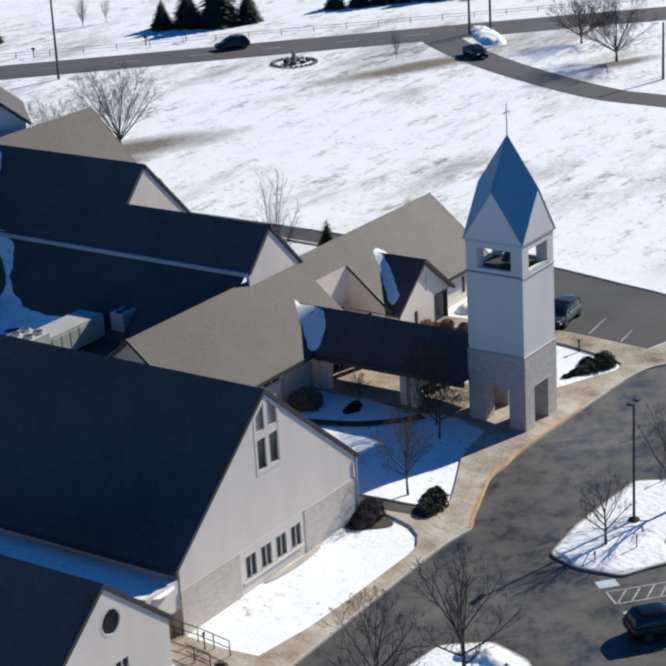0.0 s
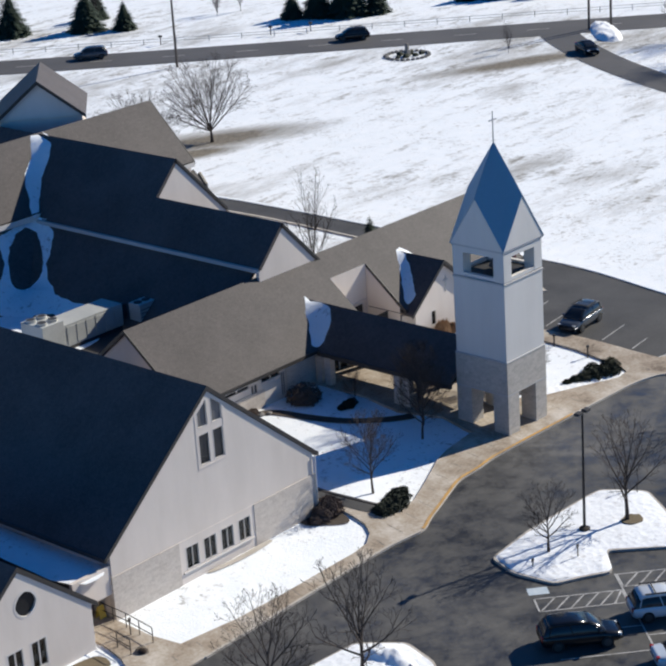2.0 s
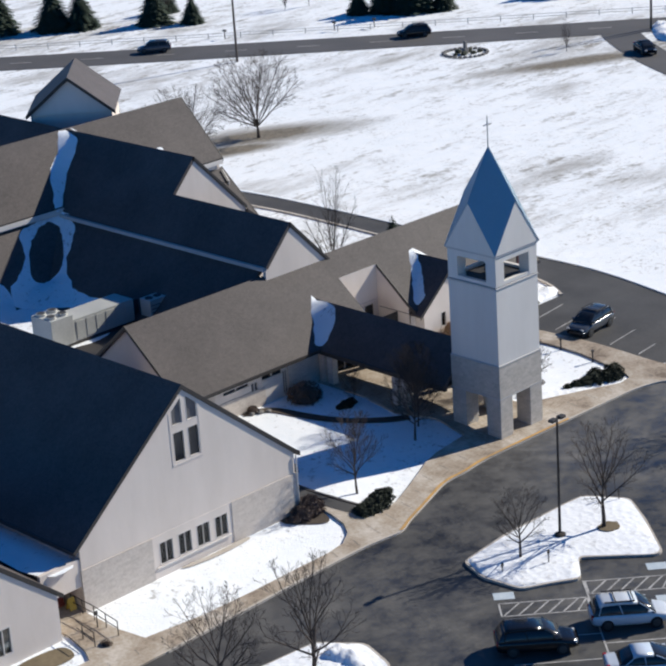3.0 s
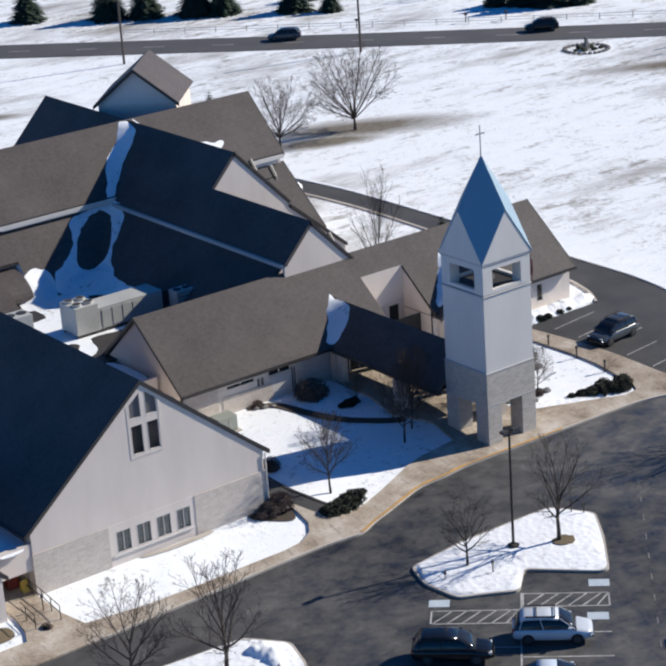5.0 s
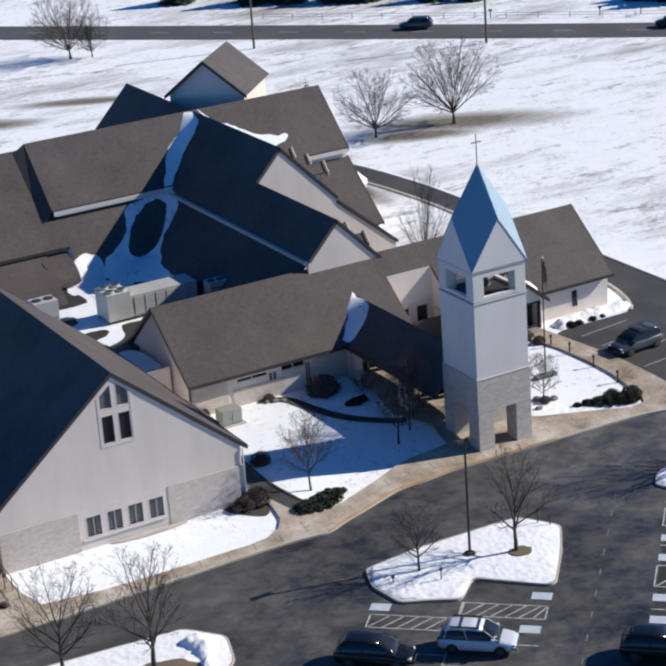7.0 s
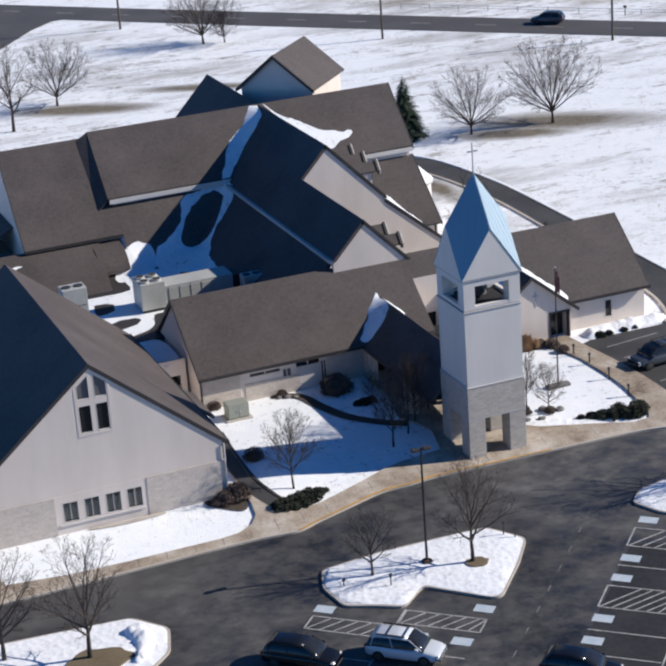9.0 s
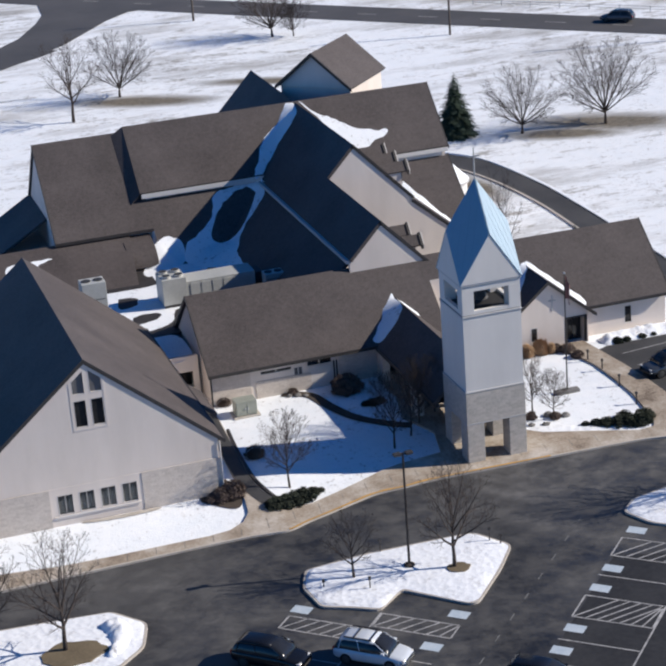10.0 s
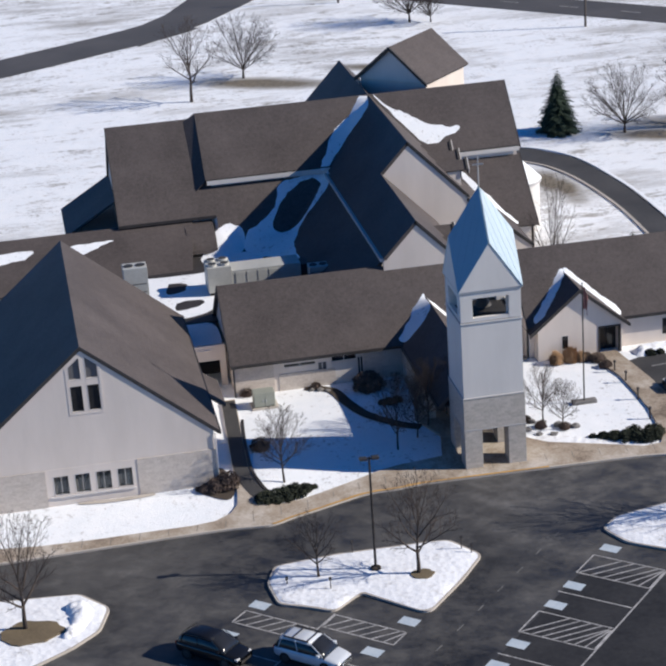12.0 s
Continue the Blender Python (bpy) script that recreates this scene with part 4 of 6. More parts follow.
def chapel_wing():
    """The lower gabled wing with a round window."""
    t = thing("gabled_wing", "small cream gabled wing with round window", "church wing", (-41, 8, 0.5))
    y, xc, zr = 0.7, -41.0, 7.3
    xr = -36.4
    s = 0.83
    put = front(y)
    ring = [(xc + 0.3 + 0.8 * math.cos(a), 5.2 + 0.8 * math.sin(a)) for a in (2 * math.pi * k / 20 for k in range(20))]
    wins = [rect(-40.75 + k * 1.6, -40.75 + k * 1.6 + 1.15, 1.2, 2.9) for k in (-2, -1, 0)]
    part("front_wall", wall_panel([(-45.6, -0.1), (xr, -0.1), (xr, zr - s * (xr - xc)), (xc, zr), (-45.6, zr - s * 4.6)], [ring] + wins, put, (0, 1, 0), 0.3), M["stucco"], t, "cream stucco gable wall")
    window(t, put, (0, 1, 0), ring, fw=0.1, name="round_window")
    for w in wins:
        m = (w[0][0] + w[1][0]) / 2
        window(t, put, (0, 1, 0), w, [(m - 0.03, m + 0.03, 1.3, 2.8)], curtain=True)
    part("side_wall", boxes((xr - 0.3, xr, y + 0.3, 18, 0, zr - s * 4.7)), M["stucco"], t)
    # near-black panel holds the darkness of the room behind
    part("dark_backing", boxes((-45.5, xr - 0.3, y + 2.0, y + 2.2, 0, 3.4)), M["dark"], t, "near-black panel standing in for the unlit room")
    gable_roof(t, (xc, zr + 0.15), 5.0, 5.0 * s, y - 0.02, 18.0)
    for sx in (-1, 1):
        rake(t, [(xc, y - 0.04, zr + 0.15), (xc + sx * 5.0, y - 0.04, zr + 0.15 - 5.0 * s)])
    return t


chapel_wing()


def flat_links():
    t = thing("flat_roof_link", "low flat-roofed link with cream parapet", "church wing", (-34.9, 9, 0.5))
    part("front_wall", wall_panel(rect(-36.4, -33.62, 2.3, 4.0), [], front(2.15), (0, 1, 0), 0.25), M["stucco"], t, "cream parapet wall")
    part("back_wall", boxes((-36.2, -33.7, 5.2, 5.4, 0, 2.5)), M["stucco"], t)
    part("door", boxes((-35.7, -34.6, 5.1, 5.19, 0.5, 2.6), bev=0.01), M["trim"], t, "dark metal door")
    part("roof", boxes((-36.3, -33.65, 2.41, 20, 3.6, 3.8)), M["trim"], t, "dark flat roof")
    t2 = thing("flat_roof_wing", "flat-roofed middle wing with low parapets", "church wing", (-14, 32, 0.5))
    part("wall", boxes((-22.5, -16.2, 25.2, 38.5, 0, 3.5), (-16.2, -5.0, 27.0, 40.9, 0, 3.5)), M["stucco"], t2, "cream wall")
    part("roof", boxes((-22.5, -5.0, 25.3, 41.3, 3.5, 3.68)), M["trim"], t2, "dark flat roof")
    t3 = thing("flat_roof_link", "flat-roofed passage with cream parapet", "church wing", (-15.3, 22, 0.5))
    part("wall", wall_panel(rect(-16.95, -13.95, 0.0, 3.95), [rect(-16.3, -14.4, 0.0, 2.7)], front(19.4), (0, 1, 0), 0.3), M["stucco"], t3, "cream parapet wall over a dark opening")
    # inner wall coloured near-black for the shade of the opening
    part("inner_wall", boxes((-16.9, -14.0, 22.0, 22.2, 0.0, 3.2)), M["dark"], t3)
    part("roof", boxes((-16.95, -13.95, 19.7, 25.2, 3.4, 3.6)), M["trim"], t3, "dark flat roof")


flat_links()


def entrance_hall():
    t = thing("entrance_hall", "long cream hall under a brown shingle roof", "church hall", (5, 21.9, 0.5))
    yr, zr, s = 21.86, 7.8, 0.81
    x0, x1 = -13.95, 23.75
    e = 5.6
    zf = zr - s * e
    yf, yb = yr - e, yr + e
    cx0, cx1, cy = 5.0, 9.05, 20.05
    zc = zr - s * (yr - cy)
    part("roof_slope", slab((x0, yr, zr), (x0, yf, zf), (cx0, yf, zf), (cx0, yr, zr), 0.24), M["shingle"], t, "brown-grey asphalt shingle roof slope")
    part("roof_slope", slab((cx1, yr, zr), (cx1, yf, zf), (x1, yf, zf), (x1, yr, zr), 0.24), M["shingle"], t, "brown-grey asphalt shingle roof slope")
    part("roof_slope", slab((cx0, yr, zr), (cx0, cy, zc), (cx1, cy, zc), (cx1, yr, zr), 0.24), M["shingle"], t, "brown-grey asphalt shingle roof slope")
    part("roof_slope", slab((x0, yr, zr), (x0, yb, zf), (x1, yb, zf), (x1, yr, zr), 0.24), M["shingle"], t, "brown-grey asphalt shingle roof slope")
    rake(t, [(x0, yr, zr), (x0, yf, zf)])
    rake(t, [(x0, yr, zr), (x0, yb, zf)])
    rake(t, [(x1, yr, zr), (x1, yf, zf)])
    rake(t, [(cx1, cy, zc), (cx1, yf, zf)])
    rake(t, [(x0, yf, zf), (cx0, yf, zf)], 0.14, 0.2, "gutter")
    rake(t, [(cx1, yf, zf), (x1, yf, zf)], 0.14, 0.2, "gutter")
    # front wall, with windows between shallow piers
    yw = yf + 0.55
    put = front(yw)
    holes = [rect(-9.9, -7.45, 2.42, 2.72), rect(-7.3, -6.6, 0.7, 2.55), rect(-6.25, -4.3, 2.42, 2.85), rect(-4.25, -3.8, 0.8, 2.6)]
    part("front_wall", wall_panel(rect(-13.7, -0.6, 0.0, zf + 0.25), holes, put, (0, 1, 0), 0.25), M["stucco"], t, "cream stucco front wall")
    for h, pane in zip(holes, ("pane", "greypane", "pane", "pane")):
        window(t, put, (0, 1, 0), h, [((h[0][0] + h[1][0]) / 2 - 0.03, (h[0][0] + h[1][0]) / 2 + 0.03, h[0][1], h[2][1])], fw=0.04, pane=pane)
    part("shutter_panel", boxes((-6.2, -4.35, yw - 0.04, yw, 1.1, 2.3), bev=0.01), M["frame"], t, "pale flat wall panel")
    part("stone_wall", boxes((-13.78, -10.7, yw - 0.07, yw, 0.0, 2.95)), M["stone"], t, "speckled split-stone base")
    part("stone_wall", boxes((-10.3, -6.0, yw - 0.05, yw, 0.0, 1.95)), M["stone"], t, "speckled split-stone base")
    part("downpipe", boxes((-13.8, -13.68, yw - 0.16, yw - 0.04, 0.4, zf)), M["trim"], t, "dark downpipe")
    # porch wall under the covered way, with dark doors
    holes = [rect(0.2, 3.8, 0.62, 3.0)]
    part("porch_wall", wall_panel(rect(-0.6, 5.0, 0.0, zf + 0.25), holes, put, (0, 1, 0), 0.25), M["stone"], t)
    part("stone_wall", boxes((-3.75, -0.7, yw - 0.07, yw, 0.0, zf)), M["stone"], t, "speckled split-stone wall")
    window(t, put, (0, 1, 0), holes[0], [(0.2 + 0.9 * k - 0.03, 0.2 + 0.9 * k + 0.03, 0.62, 3.0) for k in (1, 2, 3)], fw=0.08, name="glazed_door")
    # recess cut into the roof: tall pale wall above a low glazed front
    holes = [rect(5.8, 6.9, 0.7, 3.35), rect(7.5, 8.6, 0.7, 3.35)]
    part("recess_wall", wall_panel(rect(cx0, cx1, 0.0, zc - 0.02), holes, front(cy), (0, 1, 0), 0.2), M["stucco"], t, "tall cream wall in the roof recess")
    for h in holes:
        window(t, front(cy), (0, 1, 0), h, fw=0.06, name="door")
    part("recess_lintel", boxes((cx0 + 0.2, cx1 - 0.2, cy - 0.12, cy, 3.45, 3.6)), M["stucco"], t)
    prism_out = [(yw, 0.3), (cy, 0.3), (cy, zc - 0.25), (yw, zf + 0.1)]
    part("recess_cheek", prism(bmesh.new(), prism_out, cx1 - 0.02, cx1 + 0.15, "x"), M["stucco"], t)
    part("recess_cheek", prism(bmesh.new(), prism_out, cx0 - 0.15, cx0 + 0.02, "x"), M["stucco"], t)
    # right-hand stretch of wall
    holes = [rect(19.9, 20.6, 1.1, 2.6)]
    part("front_wall", wall_panel(rect(16.6, 23.5, 0.0, zf + 0.25), holes, put, (0, 1, 0), 0.25), M["stucco"], t, "cream stucco front wall")
    window(t, put, (0, 1, 0), holes[0], fw=0.07)
    part("front_wall", wall_panel(rect(cx1, 10.2, 0.0, zf + 0.25), [], put, (0, 1, 0), 0.25), M["stucco"], t)
    for x, lab in ((-13.7, "left"), (23.25, "right")):
        part("end_wall", prism(bmesh.new(), [(yw + 0.255, 0), (yr + 4.79, 0), (yr + 4.79, zf + 0.2), (yr, zr - 0.2), (yw + 0.255, zf + 0.2)], x, x + 0.25, "x"), M["stucco"], t, "cream gable end wall")
    part("back_wall", boxes((-13.4, 23.2, yr + 4.8, yr + 5.05, 0, zf + 0.2)), M["stucco"], t)
    # near-black upright panels in place of the unlit rooms
    part("dark_backing", boxes((-13.3, 9.0, yw + 1.2, yw + 1.3, 0, 2.9), (16.6, 23.2, yw + 1.2, yw + 1.3, 0, 2.9)), M["dark"], t)
    return t


entrance_hall()


def vestibule():
    t = thing("gabled_vestibule", "small cream gabled vestibule with square doorway", "church porch", (13, 17, 0.5))
    y, xc, zr, s = 15.9, 13.0, 6.05, 0.82
    put = front(y)
    door = rect(14.6, 16.2, 0.55, 2.75)
    win = rect(11.55, 12.15, 1.3, 2.5)
    part("front_wall", wall_panel([(9.7, 0.0), (16.4, 0.0), (16.4, zr - s * 3.4), (xc, zr), (9.7, zr - s * 3.3)], [door, win], put, (0, 1, 0), 0.3), M["stucco"], t, "cream stucco gable wall")
    window(t, put, (0, 1, 0), win, fw=0.06)
    part("doorway", boxes((14.5, 14.62, y - 0.04, y + 0.5, 0.5, 2.85), (16.18, 16.3, y - 0.04, y + 0.5, 0.5, 2.85), (14.5, 16.3, y - 0.04, y + 0.5, 2.73, 2.88)), M["trim"], t, "dark door surround")
    part("door", boxes((14.62, 15.38, y + 0.9, y + 0.98, 0.5, 2.7), (15.42, 16.18, y + 0.9, y + 0.98, 0.5, 2.7)), M["pane"], t, "dark glazed double door")
    part("side_wall", boxes((9.7, 9.95, y + 0.3, 17.0, 0, zr - s * 3.2)), M["stucco"], t)
    part("side_wall", boxes((16.15, 16.4, y + 0.3, 17.0, 0, zr - s * 3.3)), M["stucco"], t)
    part("emblem", boxes((13.35, 13.43, y - 0.05, y, 3.6, 4.9), (13.1, 13.68, y - 0.05, y, 4.45, 4.53)), M["band"], t, "pale wall cross")
    gable_roof(t, (xc, zr + 0.17), 4.0, 4.0 * s, y - 0.3, 19.95)
    for sx in (-1, 1):
        rake(t, [(xc, y - 0.31, zr + 0.17), (xc + sx * 4.0, y - 0.31, zr + 0.17 - 4.0 * s)])
    return t


vestibule()


def covered_way():
    t = thing("covered_walkway", "steep dark-roofed covered walkway to the tower", "covered walkway", (1.9, 11, 0.5))
    xc, zr, s = 1.85, 5.75, 0.95
    gable_roof(t, (xc, zr), 2.7, 2.7 * s, 4.28, 19.3)
    for sx in (-1, 1):
        rake(t, [(xc + sx * 2.7, 4.3, zr - 2.7 * s), (xc + sx * 2.7, 16.3, zr - 2.7 * s)], 0.16, 0.28, "gutter")
    part("soffit", boxes((xc - 2.6, xc + 2.6, 4.4, 16.4, 3.05, 3.15)), M["trim"], t, "dark soffit")
    part("beam", boxes((xc - 2.55, xc - 2.25, 4.4, 16.5, 2.75, 3.05), (xc + 2.25, xc + 2.55, 4.4, 16.5, 2.75, 3.05)), M["trim"], t, "dark beam")
    for y in (8.6, 15.9):
        for x in (xc - 2.4, xc + 2.4):
            for dy in (-0.42, 0.42):
                part("column", boxes((x - 0.27, x + 0.27, y + dy - 0.27, y + dy + 0.27, 0.2, 2.8), bev=0.02), M["stone"], t, "grey stone column")
    return t


covered_way()


def sanctuary():
    t = thing("sanctuary", "cross-shaped sanctuary with steep stepped shingle roofs", "church", (4.2, 50, 0.5))
    k = 1.03
    X, Z = 4.2, 13.75
    h = 5.1
    zl = Z - k * h
    label = "steep brown-grey shingle roof slope"

    def slope(a, b, c, d):
        part("roof_slope", slab(a, b, c, d, 0.26), M["shingle"], t, label)

    # nave, rear part: upper and lower slopes on both sides
    for s in (-1, 1):
        slope((X, 34.7, Z), (X + s * h, 34.7, zl), (X + s * h, 65.4, zl), (X, 65.4, Z))
        y0 = 22.1 if s < 0 else 34.7
        slope((X + s * (h - 0.15), y0, 8.28), (X + s * 10.6, y0, 8.28 - 0.84 * 5.65), (X + s * 10.6, 65.2, 8.28 - 0.84 * 5.65), (X + s * (h - 0.15), 65.2, 8.28))
        part("clerestory", boxes((X + s * (h - 0.3) - 0.1, X + s * (h - 0.3) + 0.1, y0, 65.0, 8.0, zl + 0.1)), M["band"], t, "thin pale clerestory strip")
    # nave, front part, lower ridge
    slope((1.8, 21.45, Z - k * 2.4), (X - h, 21.45, zl), (X - h, 34.75, zl), (1.8, 34.75, Z - k * 2.4))
    slope((1.8, 21.45, Z - k * 2.4), (6.4, 21.45, Z - k * 7.0), (6.4, 34.7, Z - k * 7.0), (1.8, 34.7, Z - k * 2.4))
    part("flashing", boxes((X - h - 0.22, X - h + 0.02, 21.55, 46.0, zl - 0.30, zl - 0.02)), M["band"], t, "pale metal flashing strip")
    part("front_gable", wall_panel([(-0.9, 3), (6.2, 3), (6.2, Z - k * 6.8 - 0.3), (1.8, Z - k * 2.4 - 0.25), (-0.9, zl - 0.25)], [], front(21.5), (0, 1, 0), 0.3), M["stucco"], t, "cream stucco gable wall")
    rake(t, [(1.8, 21.43, Z - k * 2.4), (6.4, 21.43, Z - k * 7.0)])
    part("rear_gable", wall_panel([(-0.9, 3), (14.6, 1), (14.6, 3.4), (X + h, 7.85), (X + h, zl - 0.2), (X, Z - 0.25), (-0.9, zl - 0.25)], [], front(34.74), (0, 1, 0), 0.3), M["stucco"], t, "broad cream stucco gable wall")
    rake(t, [(X, 34.68, Z), (X + h, 34.68, zl)])
    rake(t, [(X + h, 34.68, 8.2), (X + 10.6, 34.68, 8.28 - 0.84 * 5.65)])
    # transepts
    Y, ZT, q = 51.1, 13.8, 0.97
    slope((-11.7, Y, ZT), (-11.7, Y - 5, ZT - 5 * q), (16.9, Y - 5, ZT - 5 * q), (16.9, Y, ZT))
    slope((-11.7, Y, ZT), (-11.7, Y + 5, ZT - 5 * q), (16.9, Y + 5, ZT - 5 * q), (16.9, Y, ZT))
    part("clerestory", boxes((-11.2, 16.6, Y - 4.75, Y - 4.6, 7.6, ZT - 5 * q - 0.1)), M["tower"], t, "pale clerestory wall")
    part("eave_fascia", boxes((-11.6, 16.8, Y - 5.09, Y - 5.0, ZT - 5 * q - 0.44, ZT - 5 * q - 0.06)), M["tower"], t, "pale eave fascia")
    rake(t, [(-11.7, Y - 5, ZT - 5 * q + 0.02), (16.9, Y - 5, ZT - 5 * q + 0.02)], 0.10, 0.1, "gutter")
    slope((4.2, Y - 4.7, 8.15), (4.2, 40.55, 8.15 - 0.84 * 5.85), (16.9, 40.55, 8.15 - 0.84 * 5.85), (16.9, Y - 4.7, 8.15))
    part("end_wall", prism(bmesh.new(), [(40.9, 0), (61, 0), (61, 3.3), (Y + 4.8, 8.2), (Y, ZT - 0.3), (Y - 4.8, 8.8), (Y - 4.8, 7.9), (40.9, 3.3)], 16.3, 16.6, "x"), M["stucco"], t, "cream end wall")
    part("front_wall", boxes((4.2, 16.5, 40.9, 41.1, 0, 3.4)), M["stucco"], t)
    rake(t, [(16.92, Y, ZT), (16.92, Y - 5, ZT - 5 * q)])
    rake(t, [(16.92, Y - 4.7, 8.15), (16.92, 40.55, 8.15 - 0.84 * 5.85)])
    # round bay at the transept's end
    def bay_ring(r, z):
        return [(16.7 + r * math.cos(a), 47.6 + r * math.sin(a), z) for a in (-math.pi / 2 + math.pi * k / 18 for k in range(19))]

    def bay_shell(rows):
        bm = bmesh.new()
        rings = [[bm.verts.new(p) for p in bay_ring(*r)] for r in rows]
        for a, b in zip(rings, rings[1:]):
            for i in range(18):
                bm.faces.new((a[i], a[i + 1], b[i + 1], b[i]))
        return bm

    part("bay_wall", bay_shell([(2.25, 0.0), (2.25, 5.35), (2.0, 5.35), (2.0, 0.0)]), M["tower"], t, "rounded pale stucco bay wall", smooth=False)
    part("bay_eave", bay_shell([(2.26, 5.2), (2.45, 5.2), (2.45, 5.42), (2.26, 5.42)]), M["band"], t, "grey rounded eave")
    part("bay_roof", bay_shell([(2.44, 5.40), (1.6, 6.2), (0.8, 7.0), (0.05, 7.7)]), M["snow"], t, "snow-covered rounded bay roof", smooth=True)
    # west wing, a little lower than the transept
    g = 1.007

    def zw(y):
        return 13.3 - g * (51.3 - y)

    slope((-19.75, 51.3, 13.3), (-19.75, 44.3, zw(44.3)), (-11.2, 44.3, zw(44.3)), (-11.2, 51.3, 13.3))
    slope((-19.75, 51.3, 13.3), (-19.75, 58.5, 13.3 - g * 7.2), (-11.2, 58.5, 13.3 - g * 7.2), (-11.2, 51.3, 13.3))
    slope((-11.2, 46.6, zw(46.6)), (-11.2, 41.0, zw(41.0)), (4.0, 41.0, zw(41.0)), (4.0, 46.6, zw(46.6)))
    # sloped slab stands in for the upright return and its cast shadow
    part("step_slope", slab((-11.72, Y, ZT - 0.02), (-11.72, Y - 5, ZT - 5 * q - 0.02), (-12.75, Y - 5, 7.95), (-12.75, Y, 13.12), 0.1), M["shingle"], t, "sloped shingle slab for the return and its shadow")
    part("end_wall", prism(bmesh.new(), [(44.8, 0), (58, 0), (58, 6.2), (51.3, 12.95), (44.8, 6.4)], -19.55, -19.3, "x"), M["stucco"], t, "cream gable end wall")
    for y0 in (47.4, 48.5, 49.6):
        window(t, lambda u, z: (-19.55, u, z), (1, 0, 0), rect(y0, y0 + 0.7, 7.4, 8.7), fw=0.06)
    part("front_wall", boxes((-19.5, -11.3, 44.75, 44.95, 0, 6.2)), M["stucco"], t, "cream wall under the eave")
    rake(t, [(-19.77, 51.3, 13.3), (-19.77, 44.3, zw(44.3))])
    rake(t, [(-19.77, 44.28, zw(44.3)), (-11.2, 44.28, zw(44.3))], 0.14, 0.22, "gutter")
    part("eave_end", slab((-11.2, 44.3, zw(44.3) - 0.05), (-11.2, 41.0, zw(41.0)), (-11.4, 41.0, zw(41.0) - 0.3), (-11.4, 44.3, zw(44.3) - 0.35), 0.05), M["stucco"], t)
    # lean-to on the west gable
    part("lean_to_roof", slab((-19.6, 49.0, 7.2), (-24.3, 49.0, 4.4), (-24.3, 57.5, 4.4), (-19.6, 57.5, 7.2), 0.2), M["shingle"], t, label)
    part("lean_to_wall", boxes((-23.9, -19.6, 49.4, 57.2, 0, 4.4)), M["stucco"], t)
    # corner lantern, set across the crossing
    a = Vector((6.87, 53.86, 17.3))
    d = Vector((0.677, 0.736, 0))
    n = Vector((0.736, -0.677, 0))
    L, w, drop = 8.0, 3.85, 3.15
    for s in (-1, 1):
        e0 = a + n * s * w - Vector((0, 0, drop))
        slope(a, e0, e0 + d * L, a + d * L)
        rake(t, [tuple(a - d * 0.02), tuple(e0 - d * 0.02)], 0.2, 0.3)
    bm = bmesh.new()
    tri = [a + d * 0.35 - n * (w - 0.2) - Vector((0, 0, drop + 0.1)), a + d * 0.35 + n * (w - 0.2) - Vector((0, 0, drop + 0.1)), a + d * 0.35 - Vector((0, 0, 0.25))]
    f = [bm.verts.new(p) for p in tri]
    b = [bm.verts.new(p + d * 0.3) for p in tri]
    bm.faces.new(f)
    bm.faces.new(b[::-1])
    for i in range(3):
        j = (i + 1) % 3
        bm.faces.new((f[i], f[j], b[j], b[i]))
    part("lantern_gable", bm, M["tower"], t, "pale gable of the corner lantern")
    bm = bmesh.new()
    c = [a + d * u + n * v for u, v in ((0.5, -3.5), (0.5, 3.5), (7.6, 3.5), (7.6, -3.5))]
    lo = [bm.verts.new((p.x, p.y, 6)) for p in c]
    hi = [bm.verts.new((p.x, p.y, 14.1)) for p in c]
    for i in range(4):
        j = (i + 1) % 4
        bm.faces.new((lo[i], lo[j], hi[j], hi[i]))
    bm.faces.new(hi)
    part("lantern_wall", bm, M["stucco"], t, "cream lantern wall")
    part("back_gable", wall_panel([(-6, 0), (14.4, 0), (14.4, 3.4), (X + h, 7.9), (X, Z - 0.3), (X - h, 7.9), (-6, 3.4)], [], front(64.9), (0, -1, 0), 0.3), M["stucco"], t)
    # row of small gabled dormers on the nave's sunny slope
    def dormer(tip, y, top, x0, w=0.62, drop=0.75):
        ridge = [(y, top), (y - w, top - drop), (y - w + 0.1, top - drop - 0.12), (y, top - 0.2), (y + w - 0.1, top - drop - 0.12), (y + w, top - drop)]
        part("roof_dormer", prism(bmesh.new(), ridge, x0, tip, "x"), M["shingle"], t, "small gabled shingle dormer")
        hood = [(y, top + 0.14), (y - w - 0.08, top - drop + 0.04), (y - w - 0.08, top - drop - 0.32), (y, top - 0.3), (y + w + 0.08, top - drop - 0.32), (y + w + 0.08, top - drop + 0.04)]
        part("dormer_fascia", prism(bmesh.new(), hood, tip, tip + 0.2, "x"), M["trim"], t, "dark overhanging dormer front")
        part("dormer_edge", prism(bmesh.new(), hood, tip + 0.203, tip + 0.28, "x"), M["frame"], t, "pale edge of the dormer front")
        part("dormer_cheek", boxes((x0, tip - 0.45, y - w + 0.16, y + w - 0.16, top - 2.9, top - drop - 0.06)), M["stucco"], t, "pale dormer wall")
        # dark box puts the shade of the gable's underside into colour
        part("dormer_shade_box", boxes((tip - 0.44, tip - 0.38, y - w + 0.2, y + w - 0.2, top - 1.9, top - drop - 0.1)), M["trim"], t, "dark box for shade under the dormer gable")

    for y in (43.9, 41.1, 38.2):
        dormer(9.8, y, 10.65, 7.1)
    for y in (28.45, 25.55):
        dormer(6.2, y, 8.3, 4.7)
    return t


sanctuary()


